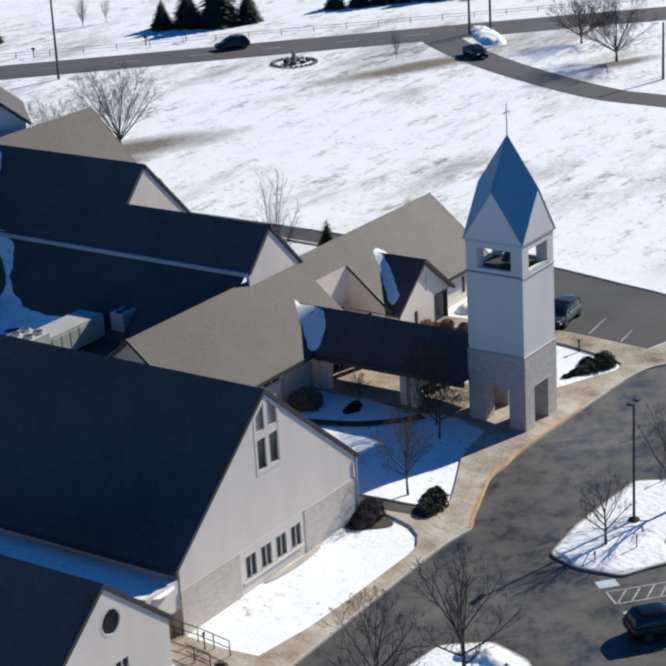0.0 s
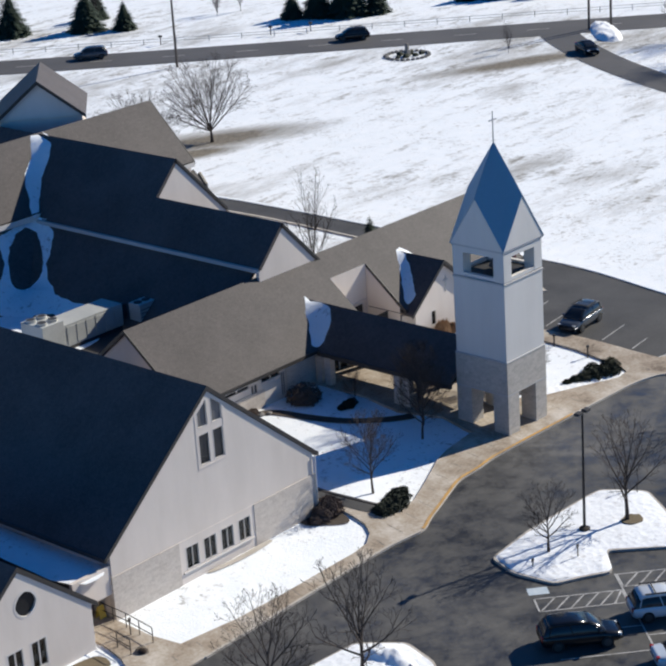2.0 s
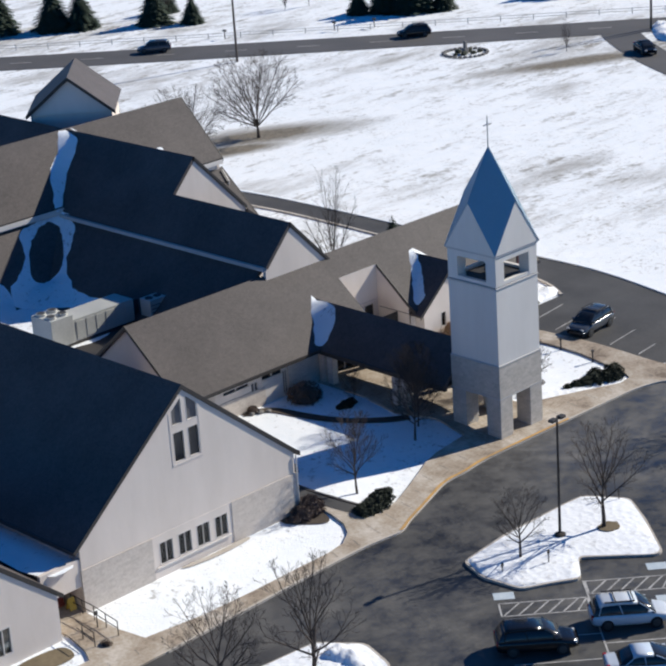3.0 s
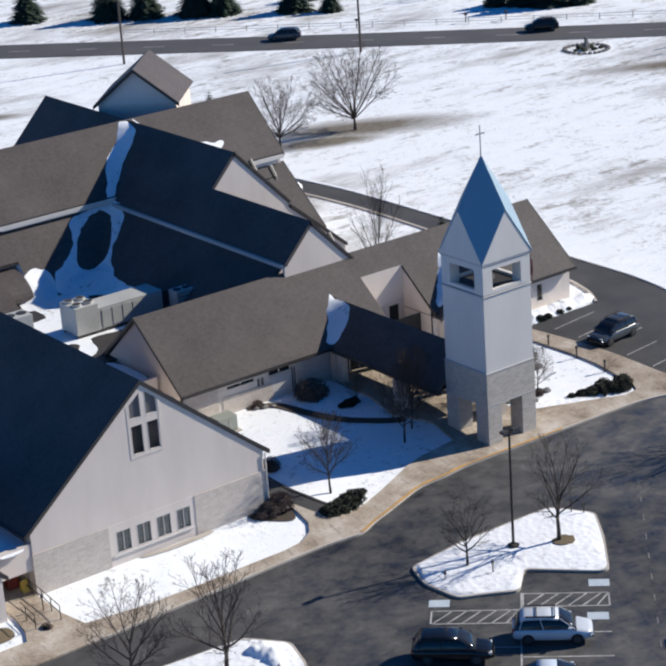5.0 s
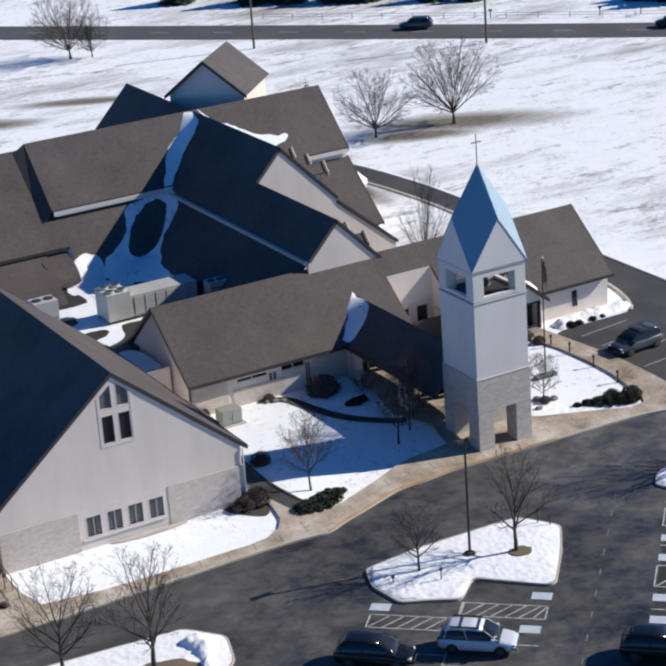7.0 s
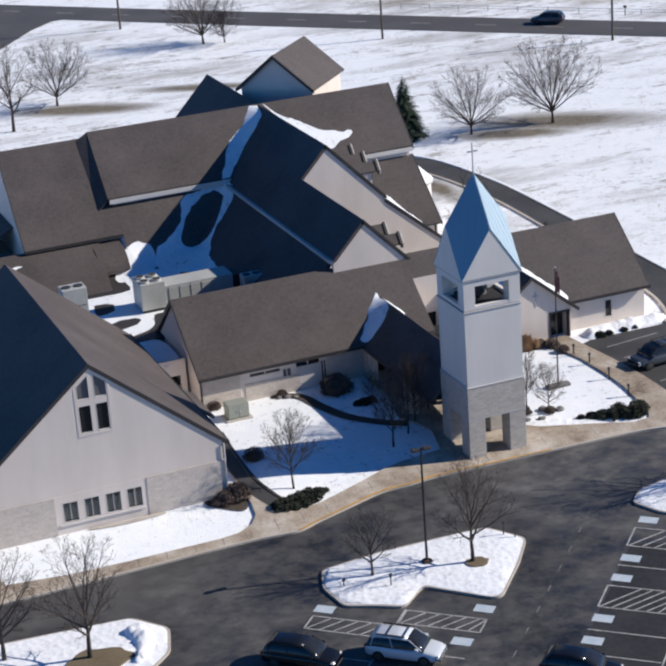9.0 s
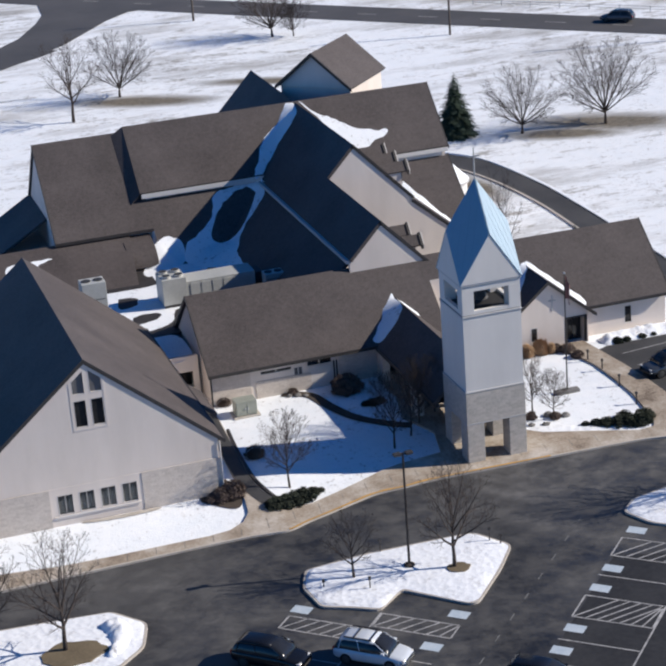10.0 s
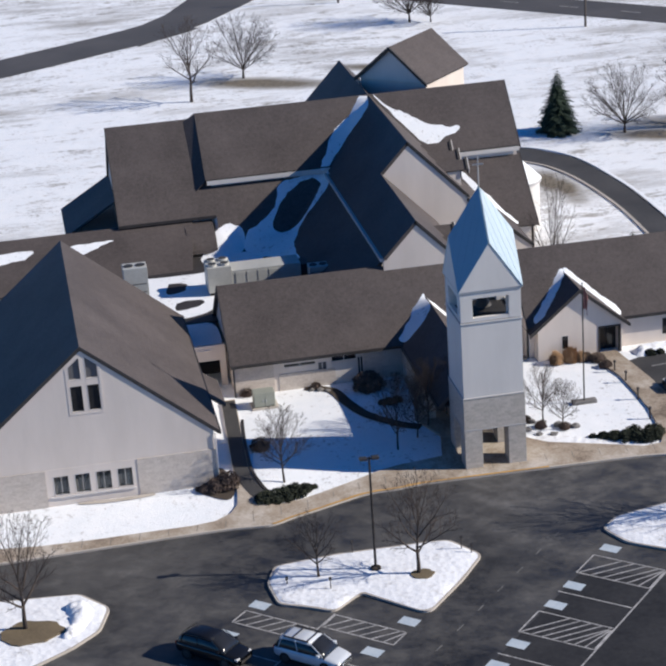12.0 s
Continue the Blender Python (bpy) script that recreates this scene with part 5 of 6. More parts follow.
def low_building():
    t = thing("low_annex", "low annex under a brown shingle roof", "church wing", (-22, 41, 0.5))
    part("roof_slope", slab((-40, 44.7, 6.03), (-40, 37.4, 3.5), (-14.3, 37.4, 3.5), (-13.3, 44.7, 6.03), 0.22), M["shingle"], t, "brown-grey shingle roof slope")
    part("wall", boxes((-39.5, -14.6, 38.0, 44.1, 0, 3.4)), M["stucco"], t)
    ring = [(44.7 + 3.3 * math.cos(a), 3.85 + 1.93 * math.sin(a)) for a in (math.pi * (0.5 + 0.5 * k / 9) for k in range(10))] + [(44.7, 3.85)]
    part("end_cap", prism(bmesh.new(), ring, -14.1, -11.6, "x"), M["shingle"], t, "rounded shingle end of the roof", smooth=False)
    part("end_wall", prism(bmesh.new(), [(37.7, 0), (44.6, 0), (44.6, 5.7), (37.7, 3.35)], -14.5, -14.3, "x"), M["stucco"], t)


low_building()


# ---------------------------------------------------------------- snow on the roofs
def z_nave(x, y):
    d = abs(x - 4.2)
    return 13.75 - 1.03 * d if d <= 5.1 else 8.28 - 0.84 * (d - 4.95)


def z_lower(x, y):
    return 13.3 - 1.007 * (51.3 - y)


def z_transept(x, y):
    d = abs(y - 51.1)
    return 13.8 - 0.97 * d


def z_hall(x, y):
    return 7.8 - 0.81 * abs(y - 21.86)


def z_way(x, y):
    return 5.75 - 0.95 * abs(x - 1.85)


def z_annex(x, y):
    return 3.5 + 0.347 * (y - 37.4)


def z_vest(x, y):
    return 6.22 - 0.82 * abs(x - 13.0)


snow_patch([(-1.0, 46.6), (-0.85, 45.1), (-1.3, 43.8), (-2.5, 42.9), (-3.7, 42.2), (-4.8, 40.3), (-5.3, 38.8), (-5.35, 35.4), (-5.4, 32.0), (-5.9, 33.2), (-6.2, 36.5), (-7.0, 38.6), (-8.7, 39.9), (-9.2, 41.4), (-8.8, 42.8), (-7.4, 43.5), (-6.3, 44.2), (-5.6, 45.0), (-5.4, 45.7), (-4.9, 46.05), (-3.4, 46.3)],
           lambda x, y: max(z_nave(x, y), z_lower(x, y), 3.68), 0.10, "drifted snow filling the shaded roof valley",
           holes=[[(-2.3, 46.1), (-1.6, 45.6), (-2.3, 44.3), (-3.4, 42.8), (-4.4, 42.3), (-5.2, 42.55), (-6.1, 42.7), (-6.4, 43.1), (-6.0, 43.9), (-4.9, 45.1), (-3.6, 45.8)]], name="roof_snow")
snow_patch([(4.05, 51.3), (3.75, 49.2), (3.0, 48.4), (1.9, 48.1), (0.4, 47.1), (-0.9, 46.0), (-1.5, 46.1), (-0.9, 46.8), (-0.1, 48.1), (0.75, 48.95), (1.5, 49.3), (2.4, 50.0), (3.2, 50.8)], lambda x, y: max(z_nave(x, y), z_transept(x, y)), 0.12, "drifted snow along the upper roof valley", name="roof_snow")
snow_patch([(4.6, 51.0), (6.0, 49.9), (7.4, 49.3), (8.8, 48.6), (10.6, 48.1), (11.7, 48.0), (11.5, 47.6), (10.6, 47.4), (9.4, 46.9), (8.8, 46.8), (7.7, 47.6), (6.2, 49.2)], lambda x, y: max(z_nave(x, y), z_transept(x, y)), 0.16, "white snow in the sunny roof valley", name="roof_snow")
snow_patch([(-13.2, 39.6), (-12.0, 39.4), (-10.6, 40.2), (-9.2, 41.8), (-9.2, 43.2), (-10.4, 43.6), (-12.0, 42.8), (-13.0, 41.2)], lambda x, y: max(z_lower(x, y), 3.68), 0.6, "rounded white snow drift beside the annex", name="roof_snow")
snow_patch([(11.3, 45.4), (12.4, 44.1), (13.9, 42.2), (15.0, 40.9), (14.6, 40.8), (13.4, 42.0), (12.2, 43.4), (11.2, 44.8)], lambda x, y: max(8.28 - 0.84 * (x - 9.15), 8.15 - 0.84 * (46.4 - y)), 0.14, "snow in the lower roof valley", name="roof_snow")
snow_patch([(1.75, 19.5), (1.1, 19.05), (0.3, 18.15), (-0.45, 17.25), (-0.9, 16.6), (-0.4, 16.3), (0.5, 16.3), (1.25, 16.7), (1.75, 17.6)], lambda x, y: max(z_way(x, y), z_hall(x, y)), 0.22, "drift of snow where walkway roof meets hall", name="roof_snow")
snow_patch([(1.95, 19.1), (2.6, 18.6), (3.2, 17.8), (3.0, 17.4), (2.2, 17.8), (1.95, 18.4)], lambda x, y: max(z_way(x, y), z_hall(x, y)), 0.18, "snow along the walkway ridge", name="roof_snow")
snow_patch([(12.9, 20.2), (11.8, 19.1), (10.9, 18.15), (10.1, 17.3), (9.6, 16.6), (10.2, 16.35), (11.0, 17.0), (11.8, 17.9), (12.5, 18.8), (12.9, 19.3)], lambda x, y: max(z_vest(x, y), z_hall(x, y)), 0.2, "drift of snow on the vestibule's shaded slope", name="roof_snow")
snow_patch([(13.1, 20.2), (14.2, 19.15), (15.4, 17.95), (16.4, 16.9), (16.5, 16.4), (15.9, 16.7), (14.9, 17.7), (13.9, 18.7), (13.1, 19.5)], lambda x, y: max(z_vest(x, y), z_hall(x, y)), 0.2, "bright snow on the vestibule roof valley", name="roof_snow")
snow_patch([(-36.2, 2.6), (-33.72, 2.6), (-33.72, 10), (-33.72, 19.6), (-36.2, 19.6), (-36.2, 10)], lambda x, y: 3.82, 0.14, "shaded blue snow on the flat link roof", name="roof_snow")
snow_patch([(-16.7, 19.9), (-14.2, 19.9), (-14.2, 24.9), (-16.7, 24.9)], lambda x, y: 3.61, 0.12, "shaded snow on the passage roof", name="roof_snow")
snow_patch([(-17.6, 26.6), (-14.3, 27.3), (-13.2, 29.5), (-12.6, 30.5), (-9.0, 30.6), (-5.6, 33.6), (-5.6, 38.0), (-6.6, 40.6), (-12.2, 40.9), (-13.0, 37.2), (-17.4, 37.0), (-22.0, 36.8), (-22.2, 30.0), (-20.8, 28.5)], lambda x, y: 3.69, 0.13, "wind-blown snow on the flat roof", holes=[[(-16.6, 28.6), (-15.0, 28.9), (-14.2, 30.0), (-15.0, 30.6), (-16.4, 30.2)], [(-16.9, 32.6), (-15.6, 33.0), (-15.2, 34.6), (-16.6, 35.0)], [(-8.2, 38.0), (-7.0, 37.6), (-6.8, 38.8), (-7.9, 39.2)]], name="roof_snow")
snow_patch([(-24.2, 42.9), (-22.5, 43.0), (-20.4, 43.1), (-21.5, 42.5), (-23.0, 41.7), (-24.4, 41.8)], z_annex, 0.1, "wedge of snow on the annex roof", name="roof_snow")
snow_patch([(-31.5, 42.6), (-28.7, 43.0), (-27.4, 42.8), (-28.1, 41.9), (-29.2, 41.7), (-31.4, 41.4)], z_annex, 0.1, "patch of snow on the annex roof", name="roof_snow")


# ---------------------------------------------------------------- roof plant
def rooftop_unit():
    t = thing("rooftop_unit", "large grey air handling unit on flat roof", "air conditioner", (-10, 32.1, 3.68))
    part("cabinet", boxes((-13.7, -11.7, 30.9, 33.3, 3.95, 6.1), bev=0.03), M["hvac"], t, "tall ribbed sheet-metal cabinet")
    part("duct_casing", boxes((-11.68, -6.0, 31.0, 33.2, 3.95, 5.65), bev=0.03), M["hvac"], t)
    for k in range(6):
        x = -11.4 + k * 0.92
        part("panel", boxes((x, x + 0.78, 30.955, 31.0, 4.1, 5.45), bev=0.01), M["hvac"], t)
    for x in (-13.2, -12.2):
        for y in (31.5, 32.7):
            bm = bmesh.new()
            tube(bm, [(x, y, 6.08), (x, y, 6.28)], [0.38, 0.38], 14)
            f = part("fan_shroud", bm, M["hvac"], t)
            bm = bmesh.new()
            tube(bm, [(x, y, 6.282), (x, y, 6.30)], [0.32, 0.32], 14)
            part("fan_grille", bm, M["hvacdark"], f)
    part("base_rail", boxes((-13.6, -6.1, 31.0, 31.15, 3.68, 3.96), (-13.6, -6.1, 33.05, 33.2, 3.68, 3.96)), M["trim"], t)
    part("outlet_hood", boxes((-6.0, -5.3, 31.3, 32.9, 4.3, 5.4), bev=0.04), M["hvacdark"], t)


rooftop_unit()


def small_unit(at, size, label):
    t = thing("condenser", label, "air conditioner", at, "condensers on the flat roof")
    x, y, z = at
    w, d, h = size
    part("casing", boxes((x - w / 2, x + w / 2, y - d / 2, y + d / 2, z, z + h), bev=0.03), M["hvac"], t)
    for k in (-0.25, 0.25):
        bm = bmesh.new()
        tube(bm, [(x + k * w, y, z + h), (x + k * w, y, z + h + 0.06)], [0.2 * w, 0.2 * w], 12)
        part("fan_grille", bm, M["hvacdark"], t)
    for k in range(5):
        part("louvre", boxes((x - w * 0.42, x + w * 0.42, y - d / 2 - 0.02, y - d / 2, z + 0.15 + k * h * 0.16, z + 0.2 + k * h * 0.16)), M["hvacdark"], t)


small_unit((-19.65, 28.7, 3.68), (1.9, 1.5, 4.2), "tall grey condenser unit beside the hall roof")
small_unit((-4.7, 30.2, 3.9), (1.6, 1.2, 1.7), "low grey condenser behind the entrance hall")
small_unit((-21.2, 30.0, 3.68), (1.2, 1.0, 0.9), "small grey condenser on the flat roof")


# ---------------------------------------------------------------- trees
def grow(rng, start, d, length, radius, level, top, out, spec):
    """One branch and, from it, smaller ones."""
    segs = 4 if level < 2 else 3 if level == 2 else 2
    cz, rx, rz = spec["dome"]
    if level == 1:
        w = Vector((start.x / rx, start.y / rx, (start.z - cz) / rz))
        q = Vector((d.x / rx, d.y / rx, d.z / rz))
        b = w.dot(q)
        length = max(0.3, (-b + math.sqrt(max(0.0, b * b - q.length_squared * (w.length_squared - 1)))) / q.length_squared) * rng.uniform(0.84, 1.0)
    for _ in range(6):
        e = start + d * length
        if level and (e.x / rx) ** 2 + (e.y / rx) ** 2 + ((e.z - cz) / rz) ** 2 > 1:
            length *= 0.86
    pts, radii = [start.copy()], [radius]
    p = start.copy()
    for i in range(segs):
        d = (d + Vector((rng.uniform(-1, 1), rng.uniform(-1, 1), rng.uniform(-0.4, 1))) * spec["wander"] + Vector((0, 0, spec["rise"]))).normalized()
        p = p + d * (length / segs)
        pts.append(p.copy())
        radii.append(max(radius * (1 - 0.72 * (i + 1) / segs), spec["thin"]))
    out[level].append((pts, radii))
    if level >= top:
        return
    n = spec["kids"][level]
    for k in range(n):
        f = spec["first"][level] + (1 - spec["first"][level]) * (k + rng.uniform(0.1, 0.9)) / n
        i = min(int(f * segs), segs - 1)
        q = pts[i].lerp(pts[i + 1], f * segs - i)
        axis = (pts[i + 1] - pts[i]).normalized()
        a = k * 2.4 + rng.uniform(-0.5, 0.5)
        side = axis.orthogonal().normalized()
        side.rotate(Matrix.Rotation(a, 3, axis))
        lean = radians(rng.uniform(*spec["lean"]))
        if level == 0:
            lo, hi = spec["fan"]
            lean = radians(hi + (lo - hi) * ((k + rng.uniform(0, 0.9)) / n) ** 1.5)
        nd = (axis * math.cos(lean) + side * math.sin(lean)).normalized()
        grow(rng, q, nd, length * spec["ratio"][level] * rng.uniform(0.75, 1.15) * (1.15 - 0.5 * f), radii[i] * (0.5 if level else 0.62), level + 1, top, out, spec)


def bare_tree(seed, height, spec, label, at):
    rng = random.Random(seed)
    out = {k: [] for k in range(6)}
    grow(rng, Vector((0, 0, -0.15)), Vector((0, 0, 1)), height * spec["trunk"], height * spec["girth"], 0, spec["levels"], out, spec)
    t = thing("bare_tree", label, "tree", (0, 0, 0), "bare winter trees")
    bm = bmesh.new()
    for lv, sides in ((0, 8), (1, 6)):
        for pts, radii in out[lv]:
            tube(bm, pts, radii, sides)
    part("trunk", bm, M["bark"], t, "dark bark", smooth=True)
    bm = bmesh.new()
    for lv in range(2, 6):
        for pts, radii in out[lv]:
            tube(bm, pts, radii, 3, cap=False)
    part("crown", bm, M["twig"], t, "fine leafless twigs")
    t.matrix_basis = at
    return t


BROAD = dict(trunk=0.20, girth=0.023, levels=4, kids=(17, 9, 7, 4), first=(0.68, 0.18, 0.15, 0.1), ratio=(4.0, 0.36, 0.48, 0.5), lean=(18, 44), fan=(6, 64), wander=0.045, rise=0.012, thin=0.0085, dome=(5.3, 6.0, 4.2))
UPRIGHT = dict(trunk=0.26, girth=0.011, levels=3, kids=(11, 9, 7, 3), first=(0.45, 0.15, 0.15, 0.1), ratio=(0.42, 0.3, 0.5, 0.5), lean=(14, 38), fan=(3, 27), wander=0.04, rise=0.04, thin=0.0065, dome=(6.2, 2.6, 5.4))
SMALL = dict(trunk=0.55, girth=0.016, levels=4, kids=(14, 8, 6, 3), first=(0.40, 0.2, 0.15, 0.1), ratio=(0.85, 0.42, 0.5, 0.5), lean=(20, 46), fan=(10, 58), wander=0.09, rise=0.06, thin=0.0065, dome=(3.5, 2.3, 2.2))
SPARSE = dict(trunk=0.55, girth=0.022, levels=4, kids=(11, 7, 5, 3), first=(0.40, 0.22, 0.2, 0.1), ratio=(0.8, 0.45, 0.5, 0.5), lean=(22, 50), fan=(12, 60), wander=0.12, rise=0.05, thin=0.007, dome=(4.3, 3.1, 2.8))


def on_ground(x, y, turn=0, k=1.0, lift=0.0):
    return pose(x, y, gz(x, y) + lift, 0, 0, turn) @ Matrix.Diagonal((k, k, k, 1))


def plant(tree, x, y, turn, k, label="", lift=0.0):
    c = copy_thing(tree, pose(x, y, gz(x, y) + lift, 0, 0, turn))
    c.scale = (k, k, k)
    if label:
        c["label"] = label
    return c


broad = bare_tree(3, 9.6, BROAD, "broad leafless tree standing in the field", on_ground(45.3, 73.2))
plant(broad, 36.0, 74.3, 130, 0.80, "rounded leafless tree beside the rear drive")
plant(broad, 0.9, 116.0, 210, 0.86, "leafless tree on the snowy slope")
plant(broad, 102.2, 44.6, 60, 0.92, "leafless tree beside the driveway")
plant(broad, 109.8, 53.2, 290, 0.75, "leafless tree beyond the driveway")
plant(broad, 26.8, 138.0, 20, 0.95, "leafless tree near the highway")
plant(broad, 29.5, 137.0, 80, 0.6, "young leafless tree near the highway")
upright = bare_tree(11, 11.5, UPRIGHT, "slender leafless tree behind the sanctuary", on_ground(15.5, 31.5, 70, 0.9))
plant(upright, 94.7, 70.8, 170, 0.36, "young leafless tree near the road junction")
for i, (x, y, k) in enumerate(((101.4, 123.4, 0.4), (98.9, 125.6, 0.45), (87.3, 138.3, 0.5), (97.4, 124.2, 0.35), (112, 112, 0.45), (80, 150, 0.5))):
    plant(upright, x, y, 50 * i, k, "thin sapling beyond the highway")
small = bare_tree(21, 5.6, SMALL, "small leafless tree in the snowy forecourt", on_ground(-12.5, 1.3))
plant(small, -3.9, 4.3, 100, 1.0, "small leafless tree beside the tower")
plant(small, -1.1, 6.9, 220, 0.95, "small leafless tree in the courtyard")
plant(small, 6.95, 5.1, 40, 0.80, "young leafless tree in the snow bed")
plant(small, 8.0, 3.9, 150, 0.68, "short leafless tree in the snow bed")
plant(small, -2.3, 11.6, 10, 0.45, "little leafless tree in the shaded courtyard")
plant(small, -2.2, 5.6, 190, 0.85, "small dark leafless tree beside the tower")
plant(small, 0.6, 8.2, 300, 0.8, "small leafless tree beside the walkway")
sparse = bare_tree(33, 6.7, SPARSE, "leafless tree on the parking island", pose(-6.5, -13.7, 0.15))
plant(sparse, -12.55, -12.25, 110, 0.66, "young leafless tree on the parking island", 0.2)
plant(sparse, -30.7, -13.5, 200, 1.1, "spreading leafless tree on the snowy island", 0.2)
plant(sparse, -35.2, -11.2, 310, 1.0, "thin leafless tree on the snowy island", 0.2)
plant(sparse, 13.2, -11.4, 20, 1.1, "leafless tree on the far parking island", 0.2)
plant(sparse, 17.5, -12.5, 140, 1.05, "leafless tree on the far parking island", 0.2)
plant(sparse, -6.6, 106.9, 250, 1.45, "tall sparse leafless tree on the snowy slope")


def spruce(seed, height, label, at):
    rng = random.Random(seed)
    t = thing("spruce", label, "conifer", (0, 0, 0), "evergreen trees")
    bm = bmesh.new()
    tube(bm, [(0, 0, -0.1), (0, 0, height * 0.5), (0, 0, height)], [height * 0.022, height * 0.013, 0.01], 7)
    part("trunk", bm, M["bark"], t)
    bm = bmesh.new()
    z = height * 0.07
    while z < height * 0.98:
        f = 1 - z / height
        reach = height * 0.34 * f ** 0.8 + 0.08
        n = max(5, int(18 * f + 5))
        for k in range(n):
            a = 2 * math.pi * (k + rng.uniform(-0.4, 0.4)) / n + z * 3
            r = reach * rng.uniform(0.7, 1.1)
            tip = Vector((math.cos(a) * r, math.sin(a) * r, z - 0.18 * r + rng.uniform(-0.08, 0.08)))
            base = Vector((0, 0, z + 0.12 * r))
            d = (tip - base)
            side = Vector((-math.sin(a), math.cos(a), 0))
            for s in range(7):
                u = 0.25 + 0.75 * s / 6
                c = base + d * u
                w = r * (0.34 * (1 - u) + 0.13)
                for sg in (-1, 1):
                    e = c + side * sg * w + d.normalized() * w * 0.6 + Vector((0, 0, -0.25 * w + rng.uniform(-0.04, 0.04)))
                    q = c + d * 0.13
                    m = c + side * sg * w * 0.35 + Vector((0, 0, 0.06 * w))
                    bm.faces.new([bm.verts.new(v) for v in (c, m, e)])
                    bm.faces.new([bm.verts.new(v) for v in (c, e, q)])
        z += height * 0.035
    part("foliage", bm, M["needle"], t, "dark green needled boughs")
    t.matrix_basis = at
    return t


fir = spruce(5, 7.0, "dark green spruce beside the rear drive", on_ground(29.6, 77.4))
plant(fir, 22.4, 31.2, 40, 0.62, "small dark spruce behind the entrance hall")
for i, (x, y, k) in enumerate(((102.9, 109.9, 0.85), (105.4, 106.4, 1.15), (108.2, 103.6, 0.7), (100.5, 112.5, 0.6), (88.3, 139.6, 0.65), (84.6, 129.6, 0.6), (71.5, 144.3, 1.0), (74.3, 141.5, 0.9), (66.2, 149.5, 0.95), (62.0, 153.0, 1.0), (53.7, 162.0, 0.9), (81.5, 134.0, 0.9), (120.5, 97.5, 0.55), (123.0, 95.0, 0.6), (126, 93.0, 0.8), (131, 88, 0.9), (134, 86, 0.8), (137, 83.5, 0.9), (140.5, 80, 1.0), (128.0, 91.5, 0.7))):
    plant(fir, x, y, 37 * i, k, "dark evergreen tree beyond the highway").scale = (k * 1.3, k * 1.3, k)


def shrub(seed, material, label, at, rx=0.7, rz=0.6, n=900, leaf=0.09, upright=0.0, group="evergreen shrubs"):
    rng = random.Random(seed)
    t = thing("shrub", label, "shrub", (0, 0, 0), group)
    bm = bmesh.new()
    for k in range(n):
        a, u = rng.uniform(0, 2 * math.pi), rng.uniform(-0.15, 1)
        r = rng.uniform(0.72, 1.0) ** 0.6
        s = math.sqrt(max(0, 1 - u * u))
        lump = 1 + 0.25 * noise.noise(Vector((math.cos(a) * s, math.sin(a) * s, u + seed)) * 2.2)
        c = Vector((math.cos(a) * s * rx * r * lump, math.sin(a) * s * rx * r * lump, (u * r * lump + 0.15) * rz))
        d = Vector((rng.uniform(-1, 1), rng.uniform(-1, 1), rng.uniform(-0.3, 1) + upright)).normalized()
        w = d.orthogonal().normalized() * leaf * 0.5
        bm.faces.new([bm.verts.new(v) for v in (c - w, c + w, c + d * leaf * rng.uniform(1.0, 2.0 + 2 * upright))])
    bmesh.ops.create_icosphere(bm, subdivisions=2, radius=1, matrix=Matrix.Translation((0, 0, 0.12 * rz)) @ Matrix.Diagonal((rx * 0.78, rx * 0.78, rz * 0.78, 1)))
    part("foliage", bm, material, t)
    t.matrix_basis = at
    return t


green = shrub(1, M["shrub"], "dark evergreen shrub beside the pavement", on_ground(-14.2, -0.95))
for i, (x, y, k) in enumerate(((-13.5, -0.9, 1.1), (-12.7, -0.7, 1.15), (-12.0, -0.35, 1.05), (-11.2, 0.1, 0.7), (-10.6, 0.35, 0.4), (9.7, 2.1, 0.5), (10.4, 1.85, 0.7), (11.1, 1.6, 0.85), (11.9, 1.3, 1.0), (12.6, 0.95, 0.95), (13.3, 0.8, 1.0), (13.9, 1.3, 1.15), (12.7, 2.0, 0.9), (-2.9, 11.8, 0.7), (-2.3, 12.0, 0.6), (-3.4, 11.9, 0.5), (19.0, 14.55, 0.5), (18.2, 14.5, 0.62), (20.4, 14.65, 0.45), (21.4, 14.7, 0.35))):
    plant(green, x, y, 47 * i, k, "clipped dark evergreen shrub in a bed")
dry = shrub(7, M["dryshrub"], "brown leafless shrub mound in the courtyard", on_ground(-3.8, 15.1), 1.25, 1.15, 1600, 0.10, 0.3, "dry winter shrubs")
for i, (x, y, k, lab) in enumerate(((-17.1, 1.35, 0.62, "brown leafless shrub at the hall corner"), (-16.4, 1.6, 0.75, "brown leafless shrub at the hall corner"), (-17.9, 1.3, 0.4, "brown leafless shrub at the hall corner"), (-13.3, 6.9, 0.6, "reddish-brown shrub in shaded snow"), (-12.9, 16.9, 0.5, "brown shrub against the hall wall"), (-7.6, 16.4, 0.35, "low brown shrub by the hall"), (14.0, 14.6, 0.5, "brown shrub beside the entrance walk"), (14.2, 13.2, 0.42, "brown shrub beside the entrance walk"), (13.2, 15.1, 0.45, "brown shrub beside the vestibule"), (-35.0, -1.4, 0.3, "small brown shrub by the pavement"), (5.8, 5.7, 0.35, "small brown shrub in the snow bed"), (6.6, 4.6, 0.35, "small brown shrub in the snow bed"), (8.2, 4.0, 0.35, "small brown shrub in the snow bed"))):
    plant(dry, x, y, 61 * i, k, lab)
straw = shrub(9, M["straw"], "clump of orange-tan ornamental grass", on_ground(10.9, 15.1), 0.55, 0.8, 900, 0.06, 2.0, "ornamental grasses")
plant(straw, 12.0, 15.2, 80, 1.15)
plant(straw, 12.8, 15.0, 180, 0.8)

